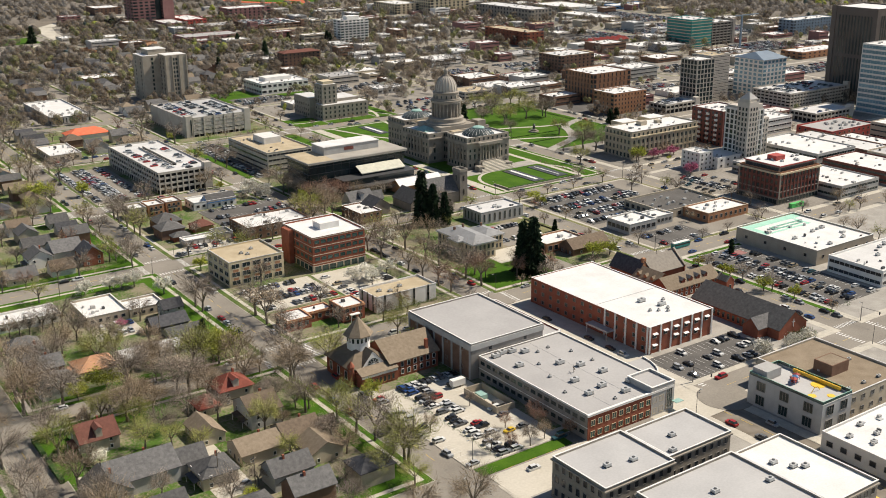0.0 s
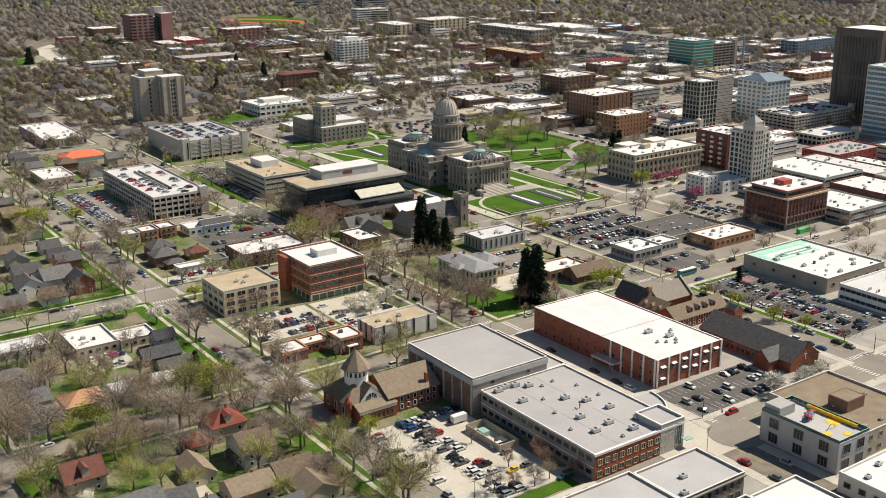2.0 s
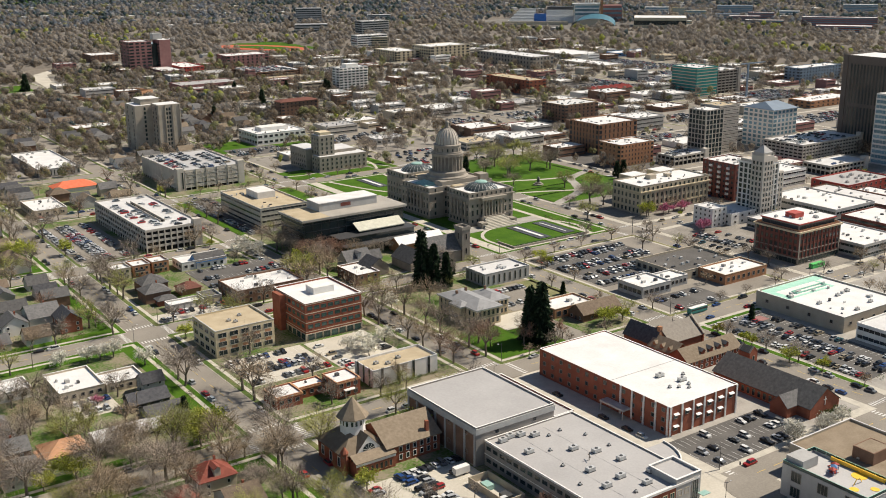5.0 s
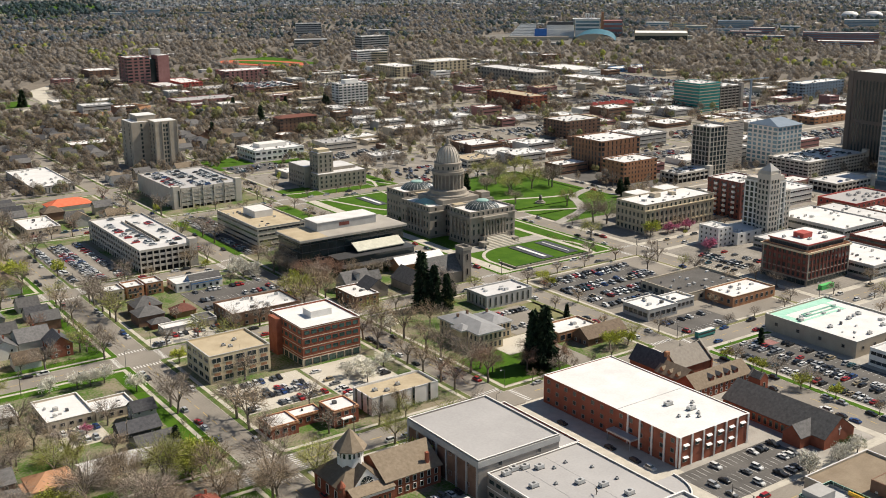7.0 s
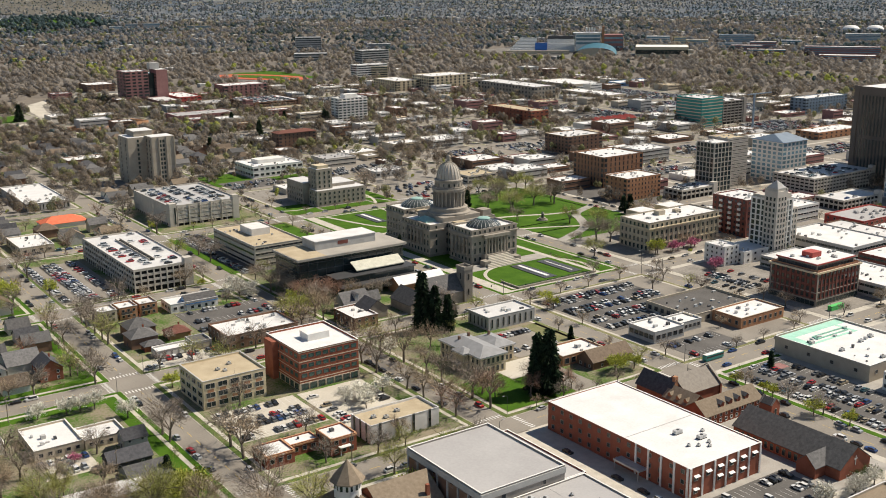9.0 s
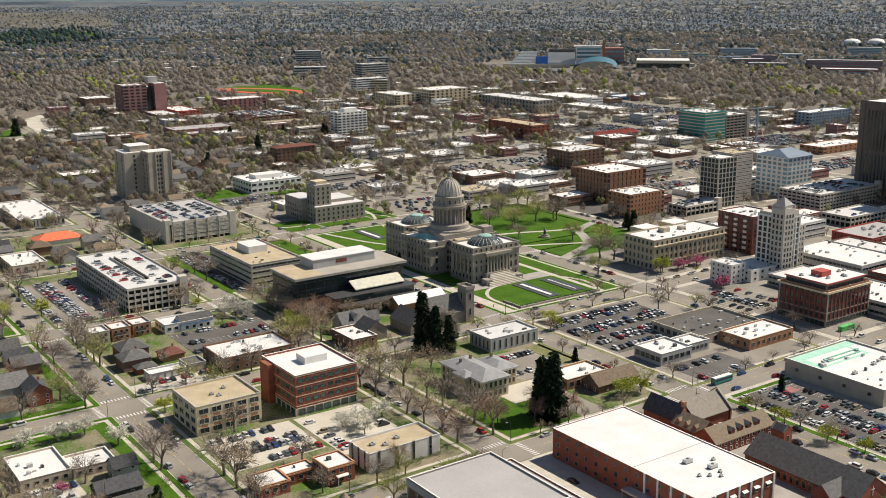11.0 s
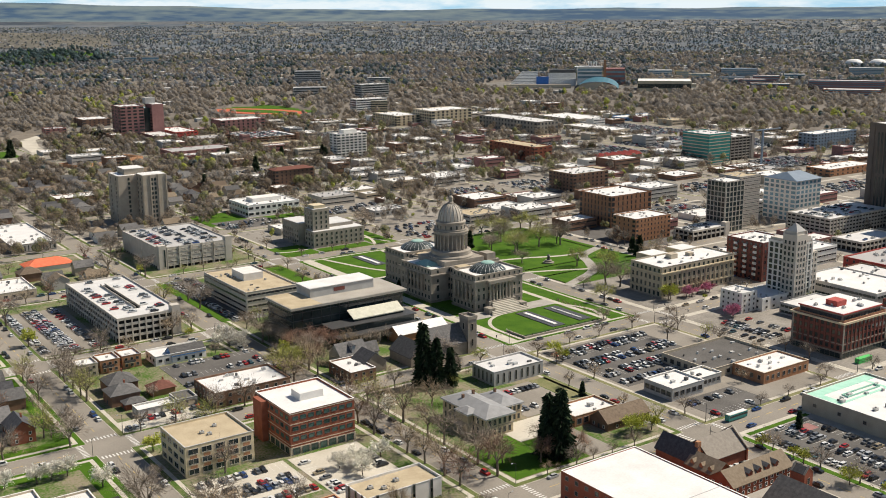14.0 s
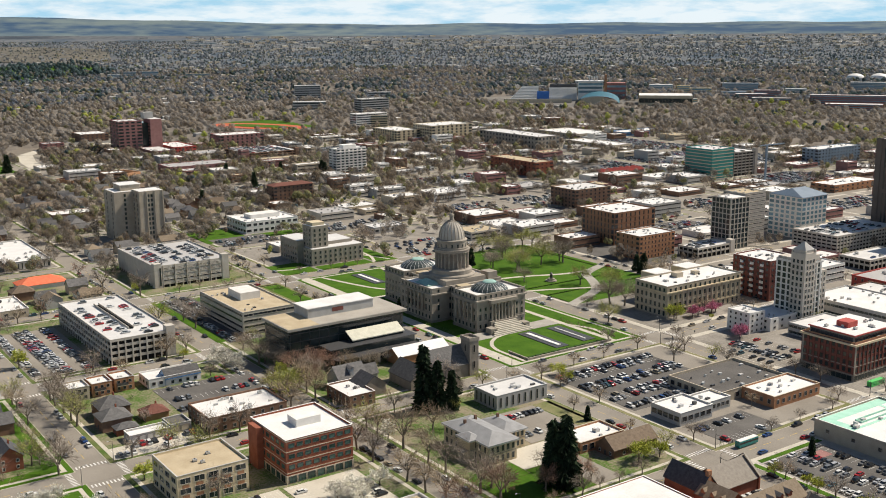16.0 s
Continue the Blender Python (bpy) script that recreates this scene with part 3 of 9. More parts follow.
def house(x, y, w, d, walls_h, roof_h, wall, roof, label, gabled=True, along_x=None, turn=0.0, porch=True, chimney=True, wing=False, dormer=False, group="houses"):
    root = thing("house", label, "house", x, y, 0.15, group)
    root.rotation_euler = (0, 0, radians(turn))
    ax = w >= d if along_x is None else along_x
    x0, x1, y0, y1 = -w / 2, w / 2, -d / 2, d / 2
    z1 = walls_h + roof_h
    if gabled:
        part("wall", gable_shape(x0, x1, y0, y1, walls_h, z1, ax), wall, root)
        part("roof", gable_roof(x0, x1, y0, y1, walls_h, z1, ax), roof, root)
    else:
        part("wall", Shape().box(x0, x1, y0, y1, 0, walls_h), wall, root)
        part("roof", Shape().hip(x0, x1, y0, y1, walls_h, z1, 0.6), roof, root)
    if wing:
        wx0, wx1, wy0, wy1 = x1 - 0.1, x1 + w * 0.45, y0 + d * 0.1, y0 + d * 0.6
        part("wing", gable_shape(wx0, wx1, wy0, wy1, walls_h * 0.85, z1 * 0.85, True), wall, root)
        part("wing_roof", gable_roof(wx0, wx1, wy0, wy1, walls_h * 0.85, z1 * 0.85, True), roof, root)
    if porch and math.hypot(x, y) < 560:
        pw = d * 0.6
        part("porch_roof", slab(Shape(), [(x0 - 2.2, -pw / 2, 2.5), (x0 + 0.02, -pw / 2, 2.9), (x0 + 0.02, pw / 2, 2.9), (x0 - 2.2, pw / 2, 2.5)][::1], 0.18), roof, root)
        for k in (-1, 1):
            part("porch_post", Shape().box(x0 - 2.1, x0 - 1.95, k * (pw / 2 - 0.3) - 0.08, k * (pw / 2 - 0.3) + 0.08, 0, 2.5), TRIM_WHITE, root)
    if chimney and math.hypot(x, y) < 600:
        part("chimney", Shape().box(x0 + w * 0.6, x0 + w * 0.6 + 0.7, 0.4, 1.1, walls_h, z1 + 0.9), BRICK_RED, root)
    if dormer:
        part("dormer", gable_shape(-1.1, 1.1, y0 + 0.4, -0.2, z1 - 0.9, z1 - 0.2, False), wall, root)
        part("dormer_roof", gable_roof(-1.1, 1.1, y0 + 0.4, -0.2, z1 - 0.9, z1 - 0.2, False, 0.3, 0.18), roof, root)
    me = window_mesh(1.0, 1.3, GLASS, TRIM_WHITE)
    storeys = 2 if walls_h > 4.5 else 1
    if math.hypot(x, y) > 560:
        storeys = 0
    for k in range(storeys):
        for c in (-0.28, 0.28):
            put_window(root, me, w * c, y0, 0.9 + 2.7 * k, "s")
            put_window(root, me, x0, d * c, 0.9 + 2.7 * k, "w")
    if math.hypot(x, y) < 600:
        part("door", Shape().box(x0 - 0.06, x0 + 0.03, -0.5, 0.5, 0.2, 2.2), SHINGLE_DARK, root)
    return root


# ---- trees ----
def rand_dirs(rs, n, up=0.0):
    d = rs.normal(size=(n, 3))
    d[:, 2] += up
    return d / np.linalg.norm(d, axis=1)[:, None]


def tri_mesh(name, verts, material):
    """A mesh of loose triangles out of an array n x 3 x 3."""
    n = len(verts)
    me = bpy.data.meshes.new(name)
    me.vertices.add(n * 3)
    me.vertices.foreach_set("co", np.ascontiguousarray(verts, dtype=np.float32).ravel())
    me.loops.add(n * 3)
    me.loops.foreach_set("vertex_index", np.arange(n * 3, dtype=np.int32))
    me.polygons.add(n)
    me.polygons.foreach_set("loop_start", np.arange(0, n * 3, 3, dtype=np.int32))
    me.polygons.foreach_set("loop_total", np.full(n, 3, dtype=np.int32))
    me.materials.append(material)
    me.update(calc_edges=True)
    return me


def slivers(rs, p, d, length, width):
    """Thin triangles from p along d."""
    n = len(p)
    side = np.cross(d, rand_dirs(rs, n))
    side /= np.linalg.norm(side, axis=1)[:, None] + 1e-9
    w = (width * rs.uniform(0.6, 1.3, n))[:, None]
    L = (length * rs.uniform(0.5, 1.3, n))[:, None]
    return np.stack([p - side * w / 2, p + side * w / 2, p + d * L], 1)


def broad_tree_meshes(seed, height, radius, twigs, material, leaf=False, width=0.05):
    """Trunk with limbs, and a crown of twigs or leaf clumps about the limbs' ends."""
    rs = np.random.RandomState(seed)
    s = Shape()
    fork = height * rs.uniform(0.22, 0.32)
    r0 = height * 0.026
    lean = rs.uniform(-0.3, 0.3, 2)
    top = Vector((lean[0], lean[1], fork))
    s.tube((0, 0, -0.3), top, r0 * 1.25, r0 * 0.9, 7)
    ends = []
    n = rs.randint(5, 8)
    for k in range(n):
        a = 2 * math.pi * (k + rs.uniform(-0.3, 0.3)) / n
        out = radius * rs.uniform(0.35, 0.6)
        mid = Vector((math.cos(a) * out * 0.6, math.sin(a) * out * 0.6, fork + (height - fork) * rs.uniform(0.25, 0.4)))
        s.tube(top, mid, r0 * 0.6, r0 * 0.38, 5)
        for j in range(4):
            b = a + rs.uniform(-0.9, 0.9)
            o2 = radius * rs.uniform(0.3, 0.95)
            hz = fork + (height - fork) * rs.uniform(0.3, 0.98) * math.sqrt(max(0.1, 1 - (o2 / radius) ** 2 * 0.75))
            end = Vector((math.cos(b) * o2, math.sin(b) * o2, hz))
            s.tube(mid, end, r0 * 0.3, r0 * 0.1, 4)
            for q in range(5):
                ends.append(mid.lerp(end, 0.35 + 0.65 * q / 4))
    trunk = s.mesh("trunk", [BARK])
    wood_tris = np.array([[s.v[f[0]], s.v[f[k]], s.v[f[k + 1]]] for f in s.f for k in range(1, len(f) - 1)])
    e = np.array([tuple(v) for v in ends])
    p = e[rs.randint(0, len(e), twigs)] + rs.normal(size=(twigs, 3)) * radius * 0.13
    p[:, 2] = np.clip(p[:, 2], fork * 0.8, height * 1.02)
    centre = np.array([0, 0, fork + (height - fork) * 0.35])
    d = p - centre
    d /= np.linalg.norm(d, axis=1)[:, None] + 1e-9
    d = d + rand_dirs(rs, twigs, 0.25) * 0.8
    d /= np.linalg.norm(d, axis=1)[:, None]
    tri = slivers(rs, p, d, 0.55 if leaf else radius * 0.25, 0.42 if leaf else width)
    return trunk, tri_mesh("crown", tri, material), tri, wood_tris


def conifer_meshes(seed, height, radius, material):
    rs = np.random.RandomState(seed)
    trunk = Shape().tube((0, 0, -0.3), (0, 0, height * 0.96), height * 0.018, 0.03, 6).mesh("trunk", [BARK])
    n = int(height * 150)
    z = height * (0.05 + 0.95 * rs.uniform(0, 1, n) ** 1.35)
    a = rs.uniform(0, 2 * math.pi, n)
    reach = radius * (1 - z / height) ** 0.8 * (0.75 + 0.25 * np.sin(a * 3 + z * 1.7)) + 0.15
    r = reach * rs.uniform(0.3, 1.0, n)
    p = np.stack([np.cos(a) * r, np.sin(a) * r, z], 1)
    d = np.stack([np.cos(a), np.sin(a), rs.uniform(-0.55, 0.1, n)], 1)
    tri = slivers(rs, p, d / np.linalg.norm(d, axis=1)[:, None], 1.1, 0.75)
    return trunk, tri_mesh("crown", tri, material), tri, np.zeros((0, 3, 3))


TREES = {}
KINDS = {
    "bare_grey": ("bare deciduous tree with a grey brown twiggy crown", TWIG_GREY, False),
    "bare_brown": ("bare deciduous tree with a warm brown twiggy crown", TWIG_BROWN, False),
    "bare_red": ("bare tree with a reddish budding crown", TWIG_RED, False),
    "budding": ("deciduous tree with pale olive spring buds", BUD_GREEN, False),
    "fresh": ("tree in bright yellow green spring leaf", LEAF_YELLOW, True),
    "white": ("small flowering tree with white blossom", BLOSSOM_WHITE, True),
    "pink": ("small flowering tree with pink blossom", BLOSSOM_PINK, True),
    "conifer": ("tall dark green conifer", NEEDLES, False),
}
for i, kind in enumerate(KINDS):
    TREES[kind] = []
    for v in range(4):
        if kind == "conifer":
            TREES[kind].append(conifer_meshes(900 + v, 10.0, 2.3 + 0.3 * v, NEEDLES))
        else:
            leaf = KINDS[kind][2]
            TREES[kind].append(broad_tree_meshes(100 * i + v, 10.0, 4.2 + 0.4 * v, 1700 if leaf else 2600, KINDS[kind][1], leaf))
tree_rng = random.Random(11)


def tree(kind, x, y, height, z=0.15, wide=1.0):
    trunk, crown, _, _ = TREES[kind][tree_rng.randrange(4)]
    ob = thing("tree", KINDS[kind][0], "tree", x, y, z, "trees")
    k = height / 10.0
    ob.scale = (k * wide, k * wide, k)
    ob.rotation_euler = (0, 0, tree_rng.uniform(0, 6.28))
    for name, me in (("trunk", trunk), ("crown", crown)):
        p = new(name, me)
        p.parent = ob
    return ob


# ---- cars ----
CAR_PAINT = {
    "white": (0.62, 0.62, 0.60), "silver": (0.36, 0.37, 0.38), "grey": (0.13, 0.135, 0.14), "black": (0.018, 0.018, 0.02),
    "red": (0.33, 0.02, 0.02), "blue": (0.02, 0.06, 0.19), "teal": (0.03, 0.09, 0.11), "tan": (0.30, 0.25, 0.17), "yellow": (0.65, 0.45, 0.02),
}
PAINTS = {k: mat("car_paint_" + k, v, tuple(c * 1.1 for c in v), 1, 6, 0.28, 0.1) for k, v in CAR_PAINT.items()}
CARS = {}
wheel_me = Shape()
wheel_me.lathe([(0.10, -0.11), (0.33, -0.11), (0.34, 0.0), (0.33, 0.11), (0.10, 0.11)], 10)
wheel_me = wheel_me.mesh("wheel", [RUBBER])


def car_meshes(style, paint):
    """Body with bonnet and boot, roof panel, and a tapered glasshouse."""
    L, W, belt, top, c0, c1 = {"sedan": (4.7, 1.82, 0.92, 1.45, -0.75, 1.55), "suv": (4.7, 1.92, 1.05, 1.75, -0.9, 2.2), "pickup": (5.6, 1.98, 1.1, 1.85, -0.6, 1.05)}[style]
    h = L / 2
    s = Shape()
    prof = [(-h, 0.32), (-h + 0.05, 0.62), (-h + 0.15, belt - 0.14), (c0 - 0.35, belt), (c1 + 0.25, belt), (h - 0.12, belt - 0.05), (h, 0.55), (h - 0.03, 0.32)]
    n = len(prof)
    wy = [W / 2 - 0.06, W / 2, W / 2 - 0.03, W / 2 - 0.06, W / 2 - 0.06, W / 2 - 0.03, W / 2, W / 2 - 0.06]
    left = [(p[0], -wy[i], p[1]) for i, p in enumerate(prof)]
    right = [(p[0], wy[i], p[1]) for i, p in enumerate(prof)]
    s.poly(left[::-1]).poly(right)
    for i in range(n):
        j = (i + 1) % n
        s.poly([left[i], left[j], right[j], right[i]])
    a, b = c0 + 0.45, c1 - (0.35 if style == "sedan" else 0.1)
    y = W / 2 - 0.22
    s.box(a, b, -y, y, top - 0.06, top)
    if style == "pickup":
        s.box(c1 + 0.35, h - 0.1, -W / 2 + 0.05, -W / 2 + 0.15, belt, belt + 0.2).box(c1 + 0.35, h - 0.1, W / 2 - 0.15, W / 2 - 0.05, belt, belt + 0.2)
    g = Shape()
    lo = [(c0 - 0.3, -W / 2 + 0.1, belt), (c1 + 0.2, -W / 2 + 0.1, belt), (c1 + 0.2, W / 2 - 0.1, belt), (c0 - 0.3, W / 2 - 0.1, belt)]
    hi = [(a, -y, top - 0.06), (b, -y, top - 0.06), (b, y, top - 0.06), (a, y, top - 0.06)]
    for i in range(4):
        j = (i + 1) % 4
        g.poly([lo[i], lo[j], hi[j], hi[i]])
    return s, g, L, W


def car(x, y, turn, style="sedan", paint="white", z=0.05, name="car", group="parked cars"):
    key = (style, paint)
    if key not in CARS:
        s, g, L, W = car_meshes(style, paint)
        kind = {"sedan": "saloon car", "suv": "sport utility car", "pickup": "pickup truck"}[style]
        ob = thing(name, f"{paint} {kind} parked on grey asphalt", "car", x, y, z, group)
        part("body", s, PAINTS[paint], ob)
        part("glasshouse", g, GLASS, ob, "dark car windows")
        for k in (-1, 1):
            for q in (-1, 1):
                wh = new("wheel", wheel_me)
                wh.parent = ob
                wh.location = (k * L * 0.31, q * (W / 2 - 0.13), 0.34)
                wh.rotation_euler = (math.pi / 2, 0, 0)
        CARS[key] = ob
        ob.rotation_euler = (0, 0, radians(turn))
        return ob
    return copy_thing(CARS[key], pose(x, y, z, 0, 0, turn))


car_rng = random.Random(5)
far_cars = []


def any_car(x, y, turn, z=0.05):
    """A parked car of a chance colour: near ones as things, far ones gathered for one mesh."""
    style = car_rng.choices(["sedan", "suv", "pickup"], [5, 4, 1])[0]
    paint = car_rng.choices(["white", "silver", "grey", "black", "red", "blue", "teal", "tan"], [9, 5, 6, 8, 2.4, 1.2, 0.8, 1])[0]
    turn += car_rng.uniform(-2, 2)
    if len(any_car.near) < 112 and x * x + y * y < 610 ** 2:
        any_car.near.append(1)
        car(x, y, turn, style, paint, z)
    else:
        far_cars.append((x, y, z, turn, style, paint))


any_car.near = []


def car_row(x0, y0, x1, y1, turn, fill=0.7, step=2.75, z=0.28):
    """Cars side by side along a line."""
    n = int(math.hypot(x1 - x0, y1 - y0) / step)
    for k in range(n + 1):
        if car_rng.random() < fill:
            t = (k + car_rng.uniform(-0.06, 0.06)) / max(1, n)
            any_car(x0 + (x1 - x0) * t, y0 + (y1 - y0) * t, turn + car_rng.choice((0, 180)), z)

# ---- ground, streets, blocks ----
EYE_H = 176.0
FLAT = 2500.0
RIM = 4880.0


def rise(x, y):
    """Beyond the flat town the ground is bent up to the far bench land, to fit the camera's view."""
    r = math.hypot(x, y)
    s = max(0.0, min(1.0, (r - FLAT) / (RIM - FLAT)))
    a = math.degrees(math.atan2(x, y))
    hill = 42.0 * max(0.0, min(1.0, (30.0 - a) / 18.0)) + 2.0 * math.sin(a * 0.9) + 1.2 * math.sin(a * 2.3 + 1)
    return EYE_H * s ** 1.45 + hill * s ** 7


radii = [0, 150, 320, 520, 760, 1050, 1400, 1800, 2200, 2500, 2700, 2900, 3100, 3300, 3500, 3700, 3900, 4100, 4300, 4450, 4600, 4700, 4800, RIM]
SPOKES = 180
gs = Shape()
gs.v.append((0, 0, 0))
for r in radii[1:]:
    for k in range(SPOKES):
        a = 2 * math.pi * k / SPOKES
        x, y = r * math.sin(a), r * math.cos(a)
        gs.v.append((x, y, rise(x, y)))
for k in range(SPOKES):
    gs.f.append((0, 1 + (k + 1) % SPOKES, 1 + k))
    gs.m.append(0)
for i in range(len(radii) - 2):
    for k in range(SPOKES):
        j = (k + 1) % SPOKES
        a, b = 1 + i * SPOKES, 1 + (i + 1) * SPOKES
        gs.f.append((a + k, a + j, b + j, b + k))
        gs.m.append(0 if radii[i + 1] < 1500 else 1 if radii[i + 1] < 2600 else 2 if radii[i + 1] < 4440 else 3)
single("ground", gs, [EARTH, FAR_GROUND, FAR_SUBURB_HAZED, BENCH_HAZED], "broad plain of brown earth and dry grass round the town, outer rings tinted with haze", "ground", kind="structure")

XS = [-44, 66, 176, 281, 387, 497, 605, 713, 821, 929, 1037, 1145, 1253, 1361]
YS = [-10, 115, 240, 363, 500, 622, 757, 882, 1007, 1132, 1257, 1382, 1507, 1632]
HALF = 7.0
taken = []          # rectangles that trees and filler keep clear of


def take(x0, x1, y0, y1, grow=1.0):
    taken.append((x0 - grow, x1 + grow, y0 - grow, y1 + grow))


def is_free(x, y, pad=0.0):
    return not any(a - pad < x < b + pad and c - pad < y < d + pad for a, b, c, d in taken)


def in_view(x, y, pad=5.0):
    """Whether the camera comes to see this part of the town."""
    for cx, cy in ((0, 0), (61, 92)):
        a = math.degrees(math.atan2(x - cx, y - cy)) - 35.1
        if abs(a) < 22.7 + pad and (x - cx) * 0.57 + (y - cy) * 0.82 > 120:
            return True
    return False


for i, x in enumerate(XS):
    y0, y1 = (363, 1700) if x == 281 else (-60, 1700)
    if x == 1361:
        continue
    single("road", Shape().box(x - HALF, x + HALF, y0, y1, -0.3, 0.06), ASPHALT, "worn grey asphalt street", "road", kind="structure")
for i, y in enumerate(YS):
    segs = [(-100, 1420)]
    if y == 622:
        segs = [(-100, 281 + HALF), (500, 1420)]
    for a, b in segs:
        single("road", Shape().box(a, b, y - HALF, y + HALF, -0.3, 0.09), ASPHALT, "worn grey asphalt street", "road", kind="structure")


def city_block(x0, x1, y0, y1, top, walk=CONCRETE, verge=GRASS_DRY, inset=2.6, lawn=False):
    """A kerbed block: verge, pavement and the ground within."""
    root = single("pavement", Shape().box(x0, x1, y0, y1, -0.2, 0.13), CONCRETE, "kerbed town block with concrete edges", "pavement", kind="structure")
    part("verge", Shape().ring(x0 + 0.3, x1 - 0.3, y0 + 0.3, y1 - 0.3, 0.10, 0.17, inset - 0.3), verge, root)
    part("footway", Shape().ring(x0 + inset, x1 - inset, y0 + inset, y1 - inset, 0.10, 0.20, 1.8), walk, root)
    part("yard", Shape().box(x0 + inset + 1.8, x1 - inset - 1.8, y0 + inset + 1.8, y1 - inset - 1.8, 0.10, 0.15), top, root)
    if lawn:
        e = inset + 1.85
        part("front_lawn", Shape().ring(x0 + e, x1 - e, y0 + e, y1 - e, 0.12, 0.19, 5.5), GRASS, root)
    return root


block_rng = random.Random(21)
for i in range(len(XS) - 1):
    for j in range(len(YS) - 1):
        x0, x1, y0, y1 = XS[i] + HALF, XS[i + 1] - HALF, YS[j] + HALF, YS[j + 1] - HALF
        cx, cy = (x0 + x1) / 2, (y0 + y1) / 2
        if not any(in_view(px, py, 3) for px in (x0, x1, cx) for py in (y0, y1, cy)):
            continue
        if XS[i] == 387 and YS[j] in (500, 622):
            if YS[j] == 622:
                continue
            y1 = 757 - HALF
        elif XS[i] in (281,) and YS[j] in (500, 622):
            if YS[j] == 622:
                continue
            y1 = 757 - HALF
        if XS[i] < 176:
            city_block(x0, x1, y0, y1, YARD, verge=GRASS, lawn=True)
        elif YS[j] < 363 and XS[i] >= 281 or YS[j] < 240:
            city_block(x0, x1, y0, y1, PLAZA, verge=CONCRETE)
        elif XS[i] == 387 and YS[j] == 500:
            city_block(x0, x1, y0, y1, GRASS, verge=GRASS)
        elif XS[i] == 497 and YS[j] == 622:
            city_block(x0, x1, y0, y1, GRASS, verge=GRASS)
        elif XS[i] in (176, 281) and YS[j] < 760:
            city_block(x0, x1, y0, y1, YARD, verge=VERGE)
        elif cy > 850 and cx < 480:
            city_block(x0, x1, y0, y1, TOWN_GROUND, verge=VERGE)
        else:
            city_block(x0, x1, y0, y1, block_rng.choice((ASPHALT_DARK, ASPHALT, TOWN_GROUND, TOWN_GROUND)), verge=CONCRETE if cx > 480 and cy < 700 else GRASS_DRY)

# street markings
marks = Shape()
for x in XS[1:9]:
    for y in np.arange(60, 900, 9.0):
        if min(abs(y - q) for q in YS) > 14:
            marks.box(x - 0.1, x + 0.1, y, y + 5.0, 0.05, 0.075, 1)
for y in YS[1:9]:
    for x in np.arange(20, 900, 9.0):
        if min(abs(x - q) for q in XS) > 14:
            marks.box(x, x + 5.0, y - 0.1, y + 0.1, 0.08, 0.105, 1)
for x in XS[2:8]:
    for y in YS[2:7]:
        if (x, y) == (176, 240):
            continue
        for k in range(9):
            o = -6 + 1.5 * k
            for s in (-1, 1):
                marks.box(x + o, x + o + 0.6, y + s * 10.5 - 1.3, y + s * 10.5 + 1.3, 0.05, 0.12, 0)
                marks.box(x + s * 10.5 - 1.3, x + s * 10.5 + 1.3, y + o, y + o + 0.6, 0.05, 0.12, 0)
single("road_marking", marks, [LINE_WHITE, LINE_YELLOW], "white zebra bars and yellow dashes painted on the streets", "road marking", kind="stuff")


def lot(x0, x1, y0, y1, surface, rows=(), step=2.75, z=0.25, fill=0.75, lines=True):
    """A parking lot with painted stalls; rows: (line, axis) with cars standing across it."""
    root = single("parking_lot", Shape().box(x0, x1, y0, y1, 0.0, z), surface, "open parking lot with painted stalls", "parking lot", kind="structure")
    take(x0, x1, y0, y1)
    s = Shape()
    for line, axis, *f in rows:
        fl = f[0] if f else fill
        if axis == "x":
            car_row(x0 + 2, line, x1 - 2, line, 90, fl, step, z)
            for k in range(int((x1 - x0 - 4) / step) + 2):
                s.box(x0 + 2 + (k - 0.5) * step - 0.06, x0 + 2 + (k - 0.5) * step + 0.06, line - 2.5, line + 2.5, z, z + 0.02)
        else:
            car_row(line, y0 + 2, line, y1 - 2, 0, fl, step, z)
            for k in range(int((y1 - y0 - 4) / step) + 2):
                s.box(line - 2.5, line + 2.5, y0 + 2 + (k - 0.5) * step - 0.06, y0 + 2 + (k - 0.5) * step + 0.06, z, z + 0.02)
    if lines and s.v:
        part("stall_lines", s, LINE_WHITE, root)
    return root


# ---- named buildings near the camera ----
def B(name, label, x0, x1, y0, y1, h, *a, **k):
    take(x0, x1, y0, y1)
    return block_building(name, label, x0, x1, y0, y1, h, *a, **k)


# the long grey-roofed school hall with a higher block behind
sh = B("school_hall", "long brick hall with a broad grey flat roof", 226, 266.8, 238.5, 300, 9.6, PRECAST_DARK, ROOF_GREY, 2, 0, 16, (2.6, 1.5), glass=GLASS_DARK, coping=TRIM_WHITE, parapet=0.5, category="school", bands=TRIM_WHITE)
part("brick_front", Shape().box(0, 40.8, -0.3, 0.0, 0, 8.9), BRICK_RED, sh)
part("front_band", Shape().box(-0.3, 41.1, -0.6, 0.1, 8.9, 9.7), TRIM_WHITE, sh)
facade(sh, 0, 40.8, -0.3, 61, [1.0, 5.2], 12, 1, 1.8, 2.0, GLASS_GREEN, STONE_BUFF, 1, "s")
part("roof_seam", Shape().box(12, 12.15, 1, 60, 9.1, 9.16), ROOF_MID, sh)
part("roof_seam", Shape().box(24, 24.15, 1, 60, 9.1, 9.16), ROOF_MID, sh)
